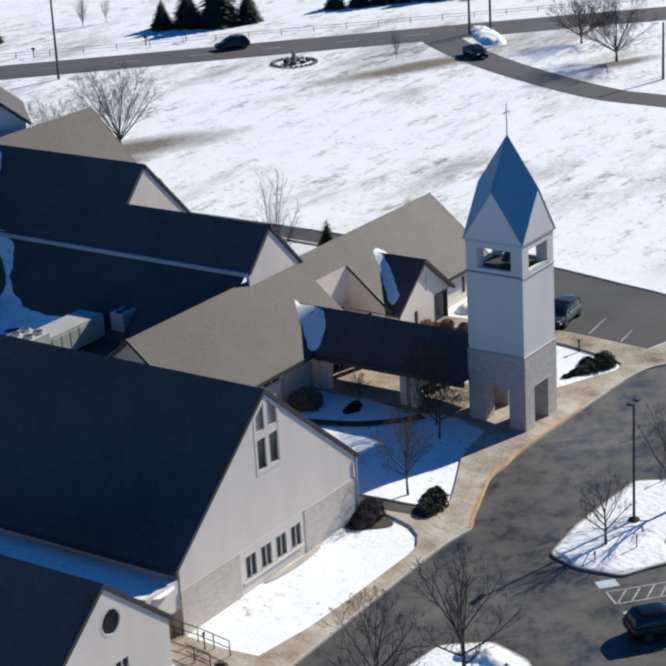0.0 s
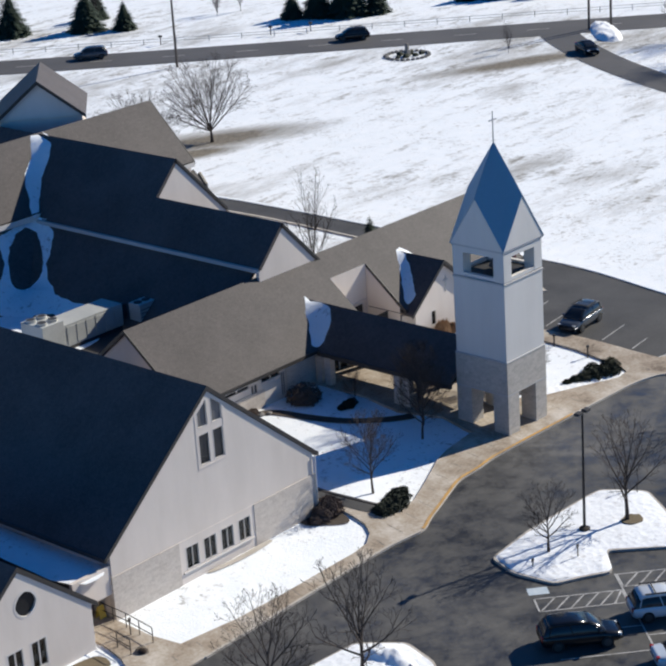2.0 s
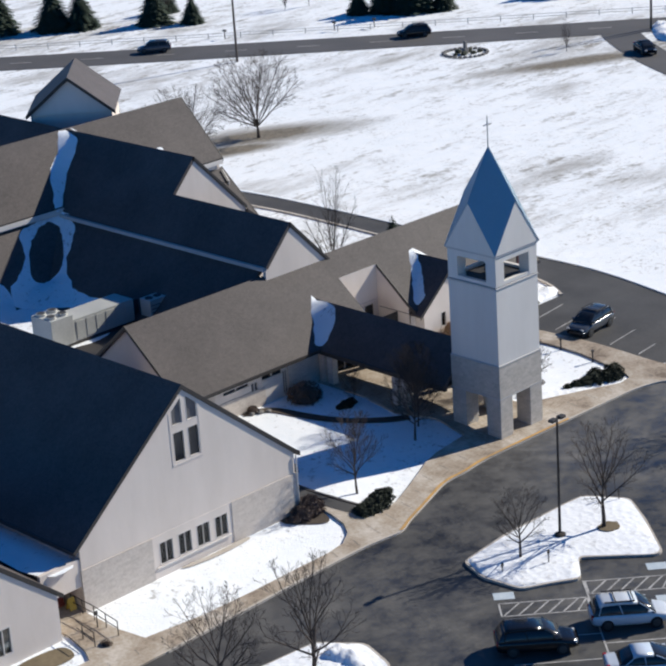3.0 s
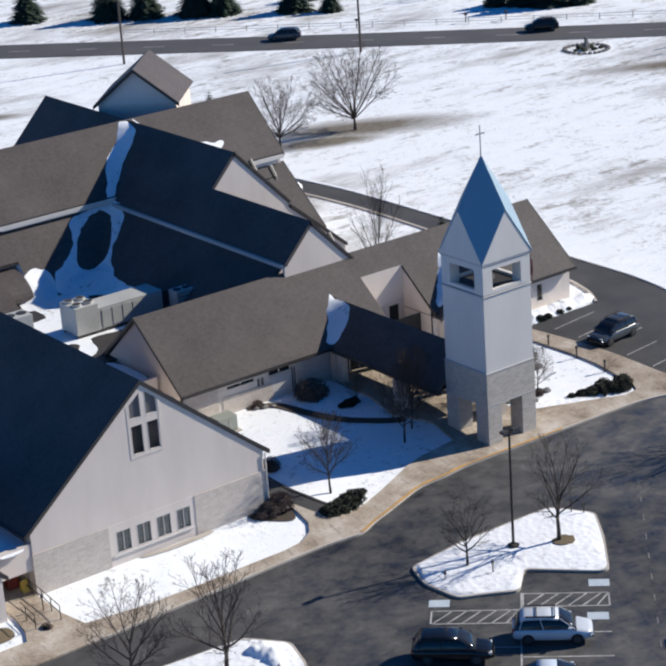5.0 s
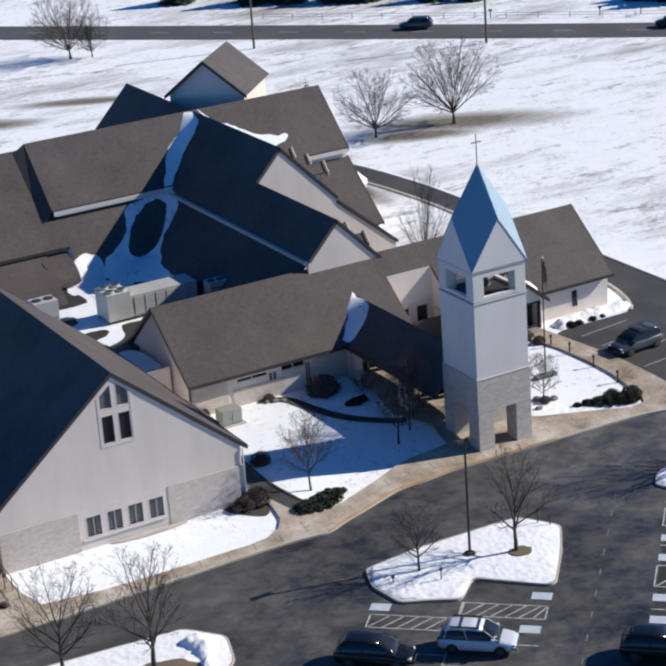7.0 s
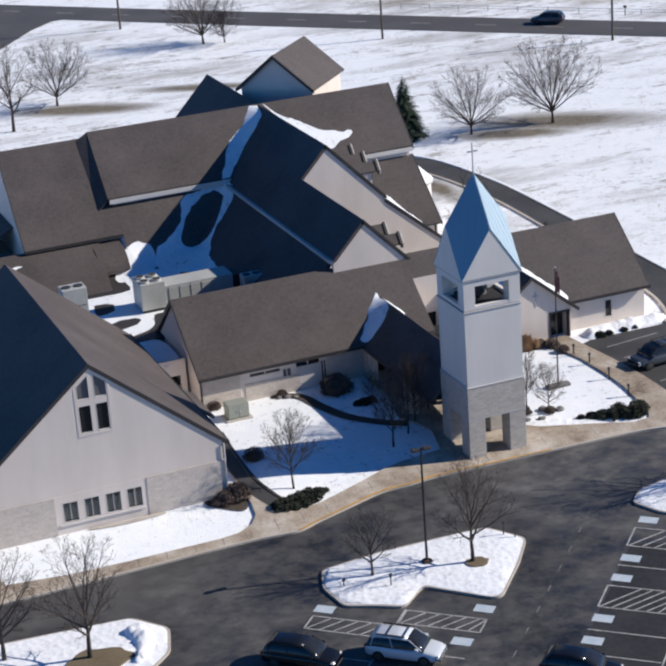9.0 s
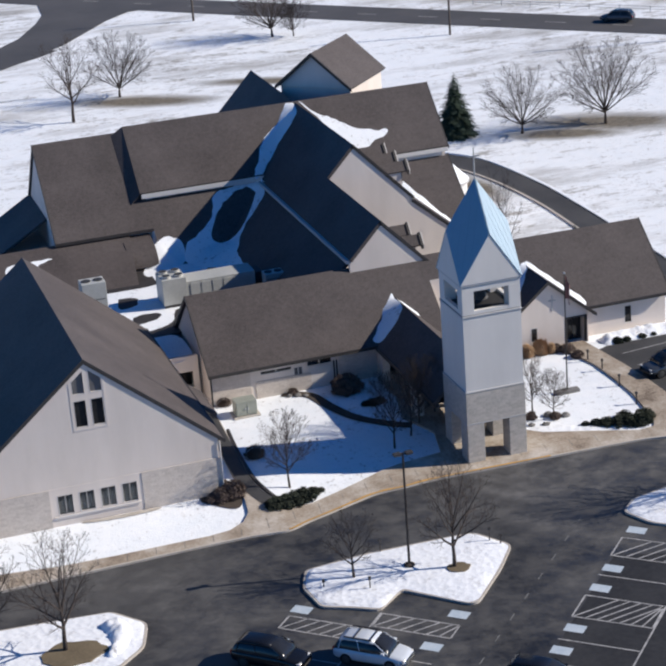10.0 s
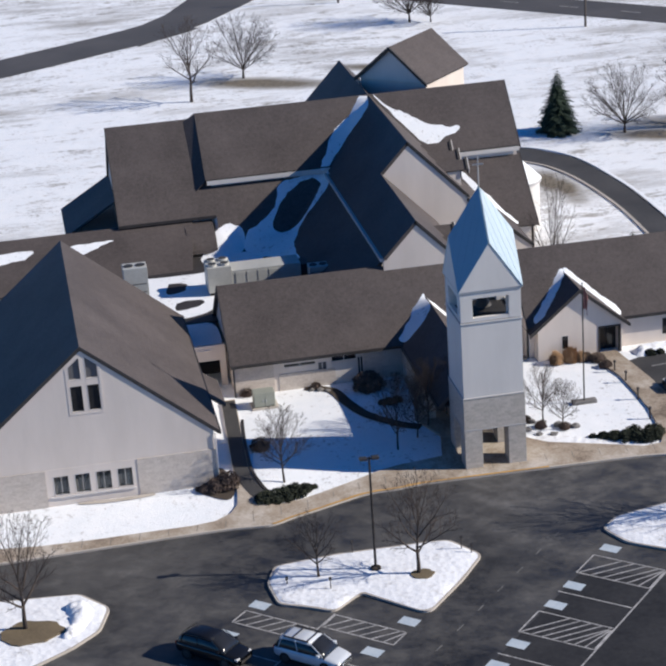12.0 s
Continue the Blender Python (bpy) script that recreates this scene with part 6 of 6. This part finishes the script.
# ---------------------------------------------------------------- forecourt
tagged(ribbon(round_path([(-8.4, 16.7), (-6.6, 15.6), (-5.9, 13.0), (-4.9, 10.2), (-3.1, 8.0), (-1.6, 7.0)], 5, False), 0.9, 0.05, M["mulch"], "garden_path"), "dark curved path bordering the courtyard bed", "path", kind="structure")
sheet(round_path([(-18.6, 1.9), (-17.8, 0.6), (-16.6, -0.2), (-16.0, 0.6), (-15.9, 2.2), (-16.6, 4.6)], 4), 0.05, M["mulch"], "planting_bed", label="dark bare mulch bed at the hall corner", category="planting bed", kind="structure")
sheet(round_path([(-41, -1.2), (-38.5, -1.1), (-36.9, -1.0), (-37.0, 0.2), (-40, 0.3)], 4), 0.05, M["deadgrass"], "grass_strip", label="strip of brown winter grass by the wing", category="grass", kind="structure")
sheet(round_path([(-26.4, 2.05), (-24, 1.95), (-21.6, 2.0), (-21.5, 1.65), (-24.0, 1.5), (-26.2, 1.75)], 3), 0.05, M["kerb"], "wall_apron", label="bare strip of ground below the windows", category="ground", kind="structure")


# Dark ribbon over the walk: its colour holds both wet and shade.
tagged(ribbon(round_path([(-14.45, 15.8), (-14.9, 8.2), (-15.15, 3.5), (-14.9, 1.0), (-14.3, -0.7)], 5, False), 1.0, 0.175, M["drive"], "side_path_shade"), "dark ribbon between the halls, shade and wet in colour", "path", kind="structure")
tagged(ribbon(round_path([(-13.9, 12), (-14.25, 8.2), (-14.45, 3.5), (-14.15, 1.0), (-13.7, -0.3)], 5, False), 0.22, 0.19, M["trim"], "path_strip", depth=0.15), "low black strip beside the path", "edging", kind="structure")


def snow_bank(outline, height, label):
    ring = round_path(outline, 5)
    bm = bmesh.new()
    vs = [bm.verts.new((x, y, gz(x, y) + 0.02)) for x, y in ring]
    es = [bm.edges.new((vs[i], vs[(i + 1) % len(vs)])) for i in range(len(vs))]
    bmesh.ops.triangle_fill(bm, edges=es, use_beauty=True)
    edge = [v.co.copy() for v in vs]
    for _ in range(3):
        bmesh.ops.subdivide_edges(bm, edges=[e for e in bm.edges if e.calc_length() > 0.5 and not e.is_boundary], cuts=1, use_grid_fill=True)
        bmesh.ops.triangulate(bm, faces=bm.faces)
    for v in bm.verts:
        d = min((v.co.xy - e.xy).length for e in edge)
        v.co.z += height * smoothstep(0, 0.9, d) * (0.8 + 0.3 * noise.noise(v.co * 0.9) + 0.3 * noise.noise(v.co * 2.6))
    return tagged(finish(bm, "snow_bank", M["trodden"], smooth=True), label, "snow bank", "banks of cleared snow")


snow_bank([(17.3, 14.2), (18.6, 14.5), (21.5, 14.6), (24.2, 14.7), (24.8, 15.6), (23.0, 16.3), (19.5, 16.4), (17.2, 15.8)], 0.75, "plowed heap of snow along the hall front")
snow_bank([(6.0, 2.5), (8.5, 1.55), (11.0, 0.55), (13.4, -0.15), (14.1, 0.5), (12.5, 1.3), (9.0, 2.5), (6.4, 3.4)], 0.22, "lumpy bank of snow along the pavement")
snow_bank([(106.5, 62.0), (112, 66.5), (114, 69.5), (112.5, 71), (108.5, 68), (105, 64)], 0.7, "plowed snow at the road junction")
snow_bank([(-28.6, -11.2), (-26.9, -10.9), (-26.2, -12.2), (-26.7, -14.2), (-28.0, -15.6), (-29.0, -15.3), (-28.4, -13.4)], 0.8, "trampled heap of cleared snow on island")
snow_bank([(-15.3, -14.4), (-14.8, -12.4), (-14.3, -12.6), (-14.3, -14.2), (-13.0, -15.3), (-12.4, -15.9), (-13.6, -15.6)], 0.3, "low ridge of cleared snow on island")


def posts():
    for x, y in ((14.55, 12.1), (14.7, 9.9), (14.55, 6.7), (14.4, 3.6)):
        t = thing("path_light", "dark short path light beside the walk", "path light", (x, y, gz(x, y)), "path lights")
        z = gz(x, y)
        bm = bmesh.new()
        tube(bm, [(x, y, z - 0.05), (x, y, z + 0.75)], [0.06, 0.06], 8)
        part("post", bm, M["pole"], t)
        bm = bmesh.new()
        tube(bm, [(x, y, z + 0.75), (x, y, z + 0.82), (x, y, z + 0.95)], [0.06, 0.12, 0.10], 8)
        part("cap", bm, M["trim"], t)
    for x, y, h in ((-9.9, -9.6, 0.9), (-12.1, -14.0, 0.9), (-14.6, -12.6, 0.6), (-3.2, -11.3, 1.0), (-2.7, -11.9, 0.7), (-34.3, 0.2, 1.0)):
        t = thing("marker_post", "thin dark marker post standing in snow", "post", (x, y, gz(x, y)), "marker posts")
        bm = bmesh.new()
        z = gz(x, y)
        tube(bm, [(x, y, z - 0.05), (x, y, z + h)], [0.04, 0.035], 6)
        part("post", bm, M["pole"], t)
        part("plate", boxes((x - 0.09, x + 0.09, y - 0.03, y + 0.03, z + h - 0.05, z + h + 0.18), bev=0.01), M["trim"], t)


posts()


def lamp_post():
    x, y = -8.93, -12.27
    t = thing("street_lamp", "tall dark twin-head parking lot lamp", "street lamp", (x, y, 0.2))
    bm = bmesh.new()
    tube(bm, [(x, y, 0.1), (x, y, 0.34), (x, y, 0.42)], [0.34, 0.34, 0.2], 16)
    part("footing", bm, M["mulch"], t, "dark round footing")
    bm = bmesh.new()
    tube(bm, [(x, y, 0.4), (x, y, 7.9)], [0.09, 0.065], 8)
    part("pole", bm, M["pole"], t)
    part("arm", boxes((x - 0.3, x + 0.3, y - 0.035, y + 0.035, 7.75, 7.83)), M["pole"], t)
    for s in (-1, 1):
        h = part("lamp_head", boxes((x + s * 0.38 - 0.24, x + s * 0.38 + 0.24, y - 0.18, y + 0.18, 7.74, 7.92), bev=0.04), M["trim"], t)
        part("lens", boxes((x + s * 0.38 - 0.19, x + s * 0.38 + 0.19, y - 0.14, y + 0.14, 7.72, 7.742)), M["lampglass"], h)


lamp_post()


def flag_pole():
    x, y = 10.7, 7.4
    z = gz(x, y)
    t = thing("flagpole", "tall dark flagpole with a limp flag", "flagpole", (x, y, z))
    bm = bmesh.new()
    tube(bm, [(x, y, z - 0.05), (x, y, z + 9.2)], [0.06, 0.04], 8)
    part("pole", bm, M["pole"], t)
    bm = bmesh.new()
    bmesh.ops.create_icosphere(bm, subdivisions=2, radius=0.09, matrix=Matrix.Translation((x, y, z + 9.27)))
    part("finial", bm, M["steel"], t)
    bm = bmesh.new()
    cols = []
    for i in range(9):
        u = i / 8
        cols.append([bm.verts.new((x + 0.06 + 0.34 * u + 0.04 * math.sin(v * 4 + i), y + 0.10 * math.sin(i * 1.7 + v * 2), z + 9.0 - 0.9 * u * u - v * (1.7 - 0.3 * u))) for v in (0, 0.25, 0.5, 0.75, 1.0)])
    for a, b in zip(cols, cols[1:]):
        for k in range(4):
            bm.faces.new((a[k], b[k], b[k + 1], a[k + 1]))
    part("flag", bm, M["flag"], t, "limp faded red flag", smooth=True)
    part("plinth", boxes((x - 0.9, x + 0.9, y - 0.3, y + 0.3, z - 0.05, z + 0.22), bev=0.04), M["rock"], t, "low stone plinth")


flag_pole()


def transformer(x, y):
    z = gz(x, y)
    t = thing("transformer_box", "pale grey-green metal transformer box in snow", "utility box", (x, y, z))
    part("pad", boxes((x - 1.0, x + 1.0, y - 0.75, y + 0.75, z - 0.1, z + 0.12), bev=0.02), M["kerb"], t, "concrete pad")
    part("cabinet", boxes((x - 0.8, x + 0.8, y - 0.55, y + 0.55, z + 0.12, z + 1.25), bev=0.05), M["green_box"], t)
    for s in (-1, 1):
        d = part("door", boxes((x + s * 0.39 - 0.36, x + s * 0.39 + 0.36, y - 0.585, y - 0.552, z + 0.2, z + 1.1), bev=0.01), M["green_box"], t)
        part("handle", boxes((x + s * 0.1 - 0.03, x + s * 0.1 + 0.03, y - 0.63, y - 0.586, z + 0.6, z + 0.75)), M["steel"], d)


transformer(-11.9, 14.4)


def railing():
    t = thing("hand_rail", "dark metal handrail along the side ramp", "railing", (-34.2, 0.5, 0.2))
    for x, y0, y1 in ((-33.95, -1.2, 3.0), (-35.6, -1.2, 0.4)):
        y = y0
        while y <= y1 + 0.01:
            z = gz(x, y) + 0.1
            bm = bmesh.new()
            tube(bm, [(x, y, z - 0.1), (x, y, z + 0.95)], [0.03, 0.03], 6)
            part("post", bm, M["pole"], t)
            y += 1.05
        for h in (0.5, 0.95):
            bm = bmesh.new()
            tube(bm, [(x, y0, gz(x, y0) + 0.1 + h), (x, (y0 + y1) / 2, gz(x, (y0 + y1) / 2) + 0.1 + h), (x, y1, gz(x, y1) + 0.1 + h)], [0.028] * 3, 6)
            part("rail", bm, M["pole"], t)
    t = thing("storage_bin", "red metal bin beside the side door", "bin", (-34.3, 3.9, 0.7))
    part("body", boxes((-34.7, -34.0, 3.6, 4.2, 0.55, 1.55), bev=0.04), M["redbox"], t)
    part("lid", boxes((-34.75, -33.95, 3.55, 4.25, 1.55, 1.65), bev=0.03), M["redbox"], t)
    t = thing("safety_sign", "yellow folding floor sign by the door", "sign", (-34.0, 2.9, 0.6))
    for s in (-1, 1):
        bm = boxes((-34.25, -33.8, 2.885, 2.915, 0.0, 0.75))
        bmesh.ops.rotate(bm, verts=bm.verts, cent=(-34.0, 2.9, 0.75), matrix=Matrix.Rotation(s * 0.28, 3, "X"))
        bmesh.ops.translate(bm, verts=bm.verts, vec=(0, 0, gz(-34, 2.9) + 0.14))
        part("panel", bm, M["safety"], t)


railing()


def rock(rng, size):
    bm = bmesh.new()
    bmesh.ops.create_icosphere(bm, subdivisions=2, radius=1)
    for v in bm.verts:
        v.co = v.co * (1 + 0.35 * noise.noise(v.co * 1.4 + Vector((rng.uniform(0, 50), 0, 0))))
        v.co = Vector((v.co.x * size, v.co.y * size * 0.8, v.co.z * size * 0.6))
    return bm


rng = random.Random(4)
for x, y, s in ((6.1, 5.5, 0.35), (6.9, 5.2, 0.3), (7.9, 4.5, 0.4), (8.5, 4.2, 0.3), (9.0, 4.0, 0.35), (5.6, 4.4, 0.3), (-7.4, 15.9, 0.3), (-6.9, 15.6, 0.25), (-8.0, 16.1, 0.25), (6.2, 3.6, 0.25), (7.2, 3.3, 0.3)):
    bm = rock(rng, s)
    bmesh.ops.translate(bm, verts=bm.verts, vec=(x, y, gz(x, y) + s * 0.2))
    tagged(finish(bm, "rock", M["rock"]), "rough grey garden rock in snow", "rock", "garden rocks")


def monument():
    c = Vector((87.9, 81.4))
    z = gz(*c)
    t = thing("garden_monument", "stone-ringed bed with dark planting and monument", "monument", (c.x, c.y, z))
    for k in range(26):
        a = 2 * math.pi * k / 26
        bm = rock(rng, 0.33)
        bmesh.ops.translate(bm, verts=bm.verts, vec=(c.x + 2.7 * math.cos(a), c.y + 2.7 * math.sin(a), z + 0.1))
        part("edging_stone", bm, M["rock"], t)
    bm = boxes((c.x - 0.35, c.x + 0.35, c.y - 0.3, c.y + 0.3, z, z + 0.7), (c.x - 0.2, c.x + 0.2, c.y - 0.18, c.y + 0.18, z + 0.7, z + 1.6), bev=0.05)
    part("pedestal", bm, M["rock"], t, "dark stone pedestal")
    for dx, dy, s in ((0.9, 0.3, 0.55), (-0.8, -0.5, 0.5), (0.4, -1.0, 0.45), (-0.3, 0.9, 0.5), (1.6, -1.0, 0.4), (-1.6, 0.2, 0.35)):
        bm = rock(rng, s)
        bmesh.ops.translate(bm, verts=bm.verts, vec=(c.x + dx, c.y + dy, z + s * 0.4))
        part("dark_plant", bm, M["shrub"], t)


monument()


# ---------------------------------------------------------------- along the highway
def utility_pole(x, y, h, arm=True):
    z = gz(x, y)
    t = thing("utility_pole", "tall weathered wooden utility pole by road", "utility pole", (x, y, z), "utility poles")
    bm = bmesh.new()
    tube(bm, [(x, y, z - 0.2), (x, y, z + h)], [0.17, 0.11], 8)
    part("pole", bm, M["wood"], t)
    if arm:
        part("crossarm", boxes((x - 1.1, x + 1.1, y - 0.06, y + 0.06, z + h - 0.7, z + h - 0.55)), M["wood"], t)
        for dx in (-1.0, -0.4, 0.4, 1.0):
            part("insulator", boxes((x + dx - 0.05, x + dx + 0.05, y - 0.05, y + 0.05, z + h - 0.55, z + h - 0.35), bev=0.02), M["steel"], t)


for x, y in ((70.6, 104.7), (47.5, 125.0), (20.1, 154.9), (110.3, 69.6), (112.9, 68.0)):
    utility_pole(x, y, 11.0)
utility_pole(95.5, 35.4, 6.5, False)


def road_fence():
    t = thing("rail_fence", "low weathered rail fence along the highway", "fence", (95, 104, 0.3))
    last = None
    for k in range(30):
        p = line_band(48 + k * 3.0, 12.8, 0.0)
        z = gz(*p)
        bm = boxes((p.x - 0.05, p.x + 0.05, p.y - 0.05, p.y + 0.05, z - 0.1, z + 0.8))
        part("post", bm, M["band"], t)
        if last is not None:
            for h in (0.35, 0.7):
                bm = bmesh.new()
                tube(bm, [(last.x, last.y, z + h), (p.x, p.y, z + h)], [0.035, 0.035], 4)
                part("rail", bm, M["band"], t)
        last = p
    for x, y in ((90.5, 107.2), (94.7, 103.8), (79.5, 117.0)):
        z = gz(x, y)
        m = thing("mailbox", "small dark mailbox on a post", "mailbox", (x, y, z), "mailboxes")
        part("post", boxes((x - 0.05, x + 0.05, y - 0.05, y + 0.05, z - 0.1, z + 1.0)), M["wood"], m)
        part("box", boxes((x - 0.13, x + 0.13, y - 0.27, y + 0.27, z + 1.0, z + 1.28), bev=0.05), M["trim"], m)


road_fence()


# ---------------------------------------------------------------- vehicles
def car(label, paint, at, suv=True, rails=False, name="car"):
    """A car about its own middle, nose towards +x."""
    t = thing(name, label, "car", (0, 0, 0), "cars")
    L, W, H = (4.45, 1.80, 1.60) if suv else (4.55, 1.78, 1.42)
    hl, hw = L / 2, W / 2
    belt = 0.96 if suv else 0.90

    def loft(rows, ring_of):
        bm = bmesh.new()
        rings = [[bm.verts.new((x, y, z)) for y, z in ring_of(*r)] for x, *r in rows]
        n = len(rings[0])
        for a, b in zip(rings, rings[1:]):
            for i in range(n):
                j = (i + 1) % n
                bm.faces.new((a[i], a[j], b[j], b[i]))
        bm.faces.new(rings[0][::-1])
        bm.faces.new(rings[-1])
        return bm

    def hull(z0, z1, k):
        w = hw * k
        half = [(w * 0.84, z0), (w * 0.97, z0 + 0.10), (w, z0 + 0.24), (w, z1 - 0.26), (w * 0.965, z1 - 0.10), (w * 0.88, z1 - 0.02), (w * 0.6, z1 + 0.015)]
        return half + [(-y, z) for y, z in half[::-1]]

    nose = belt - (0.10 if suv else 0.12)
    body = loft([(-hl, 0.46, 0.84, 0.78), (-hl + 0.05, 0.36, 0.92, 0.88), (-hl + 0.18, 0.30, belt, 0.95), (-hl + 0.7, 0.26, belt + 0.02, 0.99), (-0.6, 0.24, belt + 0.01, 1.0), (0.5, 0.24, belt, 1.0), (hl - 1.2, 0.25, belt - 0.02, 0.99), (hl - 0.75, 0.26, nose, 0.97), (hl - 0.35, 0.28, nose - 0.07, 0.92), (hl - 0.12, 0.32, nose - 0.16, 0.84), (hl - 0.02, 0.38, nose - 0.28, 0.74), (hl, 0.44, 0.58, 0.66)], hull)
    part("body", body, paint, t, smooth=True)

    def cabin(z1, k):
        w = hw * k
        half = [(w * 0.97, belt - 0.12), (w * 0.95, belt), (w * 0.95 - (z1 - belt) * 0.22, max(z1 - 0.12, belt + 0.01)), (w * 0.86 - (z1 - belt) * 0.24, max(z1 - 0.03, belt + 0.015)), (w * 0.55, max(z1, belt + 0.02))]
        return half + [(-y, z) for y, z in half[::-1]]

    xr = -hl + (0.10 if suv else 0.62)
    xf = hl - 0.95
    top = H
    rows = [(xr, belt + 0.02, 0.90), (xr + 0.12, belt + 0.28, 0.93), (xr + 0.32, top - 0.12, 0.94), (xr + 0.65, top - 0.03, 0.95), (-0.5, top, 0.96), (xf - 0.95, top - 0.04, 0.95), (xf - 0.7, top - 0.13, 0.94), (xf - 0.32, belt + 0.3, 0.92), (xf, belt + 0.02, 0.93)]
    if not suv:
        rows = [(xr, belt + 0.02, 0.90), (xr + 0.35, belt + 0.24, 0.93), (xr + 0.75, top - 0.07, 0.95), (xr + 1.1, top, 0.96), (xf - 1.15, top - 0.02, 0.97), (xf - 0.8, top - 0.12, 0.96), (xf - 0.35, belt + 0.24, 0.95), (xf, belt + 0.02, 0.93)]
    part("glasshouse", loft(rows, cabin), M["pane"], t, "dark tinted glass", smooth=True)

    def shell(z1, k):
        w = hw * k
        half = [(w * 0.955 - (z1 - belt) * 0.22 + 0.012, z1 - 0.13), (w * 0.87 - (z1 - belt) * 0.24 + 0.012, z1 - 0.015), (w * 0.55, z1 + 0.015)]
        return half + [(-y, z) for y, z in half[::-1]]

    x0t, x1t = (rows[2][0], rows[5][0] + 0.05) if suv else (rows[2][0], rows[4][0] + 0.1)
    part("roof", loft([(x, z, k) for x, z, k in rows if x0t <= x <= x1t], shell), paint, t, smooth=True)
    x0b, x1b = xr, xf
    wb, wt = hw * 0.90, hw * 0.95 - (top - belt) * 0.22
    top = top - 0.06
    for s in (-1, 1):
        for xb, xt in ((x0b + 0.3, x0t + 0.15), ((x0b + x1b) / 2 - 0.1, (x0t + x1t) / 2), (x1b - 0.08, x1t)):
            bm = bmesh.new()
            tube(bm, [(xb, s * (wb + 0.005), belt - 0.02), (xt, s * (wt - 0.03), top - 0.02)], [0.03, 0.026], 5)
            part("pillar", bm, paint, t)
        if rails:
            part("roof_rail", boxes((x0t + 0.3, x1t - 0.2, s * (wt - 0.06) - 0.03, s * (wt - 0.06) + 0.03, H, H + 0.08), bev=0.01), M["trim"], t)
        part("headlight", boxes((hl - 0.34, hl - 0.10, s * hw * 0.64 - 0.18, s * hw * 0.64 + 0.13, 0.60, 0.72), bev=0.03), M["lampglass"], t)
        part("tail_light", boxes((-hl - 0.01, -hl + 0.18, s * hw * 0.72 - 0.12, s * hw * 0.72 + 0.10, 0.66, 0.92), bev=0.03), M["redglass"], t)
        part("wing_mirror", boxes((x1b - 0.45, x1b - 0.25, s * (hw + 0.02) - 0.09, s * (hw + 0.02) + 0.09, belt, belt + 0.14), bev=0.03), paint, t)
        for x in (-hl + 0.85, hl - 0.92):
            bm = bmesh.new()
            tube(bm, [(x, s * (hw - 0.20), 0.34), (x, s * (hw + 0.015), 0.34)], [0.345, 0.345], 20)
            w = part("wheel", bm, M["tyre"], t, "black tyre")
            bm = bmesh.new()
            tube(bm, [(x, s * (hw + 0.016), 0.34), (x, s * (hw + 0.03), 0.34)], [0.22, 0.19], 14)
            part("rim", bm, M["hvacdark"], w, "dull grey wheel rim")
    part("bumper", boxes((hl - 0.1, hl + 0.02, -hw * 0.55, hw * 0.55, 0.36, 0.48), bev=0.03), M["trim"], t)
    if rails:
        for x in (-0.9, 0.1):
            part("roof_rail", boxes((x - 0.03, x + 0.03, -wt + 0.05, wt - 0.05, H + 0.05, H + 0.09)), M["trim"], t)
    t.matrix_basis = at
    return t


head_u = math.degrees(math.atan2(U.y, U.x))
p = lot(O1, 1.75, -3.2)
car("silver estate car with roof rails parked in stall", M["carsilver"], pose(*p, 0.03, 0, 0, head_u), True, True)
p = lot(O1, -3.7, -5.3)
car("black rounded hatchback parked in front lot", M["carblack"], pose(*p, 0.03, 0, 0, head_u), True)
p = lot(O1, 1.7, -8.6)
car("pale blue-grey car parked in the front lot", M["carwhite"], pose(*p, 0.03, 0, 0, head_u), False)
car("dark car parked across the lot aisle", M["carblack"], pose(-7.0, -28.4, 0.03, 0, 0, head_u), True)
car("slate-blue sport utility car in the side lot", M["cargrey"], pose(19.1, 7.5, gz(19, 7.5) + 0.04, 0, 0, 186), True, True)
hw_turn = math.degrees(math.atan2(0.865, -1))
q = line_band(88.0, 6.2, 0)
car("black sport utility car on the highway", M["carblack"], pose(q.x, q.y, gz(*q) + 0.06, 0, 0, hw_turn), True, True)
q = line_band(64.5, 6.2, 0)
car("dark grey van on the highway", M["cargrey"], pose(q.x, q.y, gz(*q) + 0.06, 0, 0, hw_turn), True)
car("black sedan on the snowy driveway", M["carblack"], pose(98.6, 61.8, gz(98, 62) + 0.05, 0, 0, 236), False)
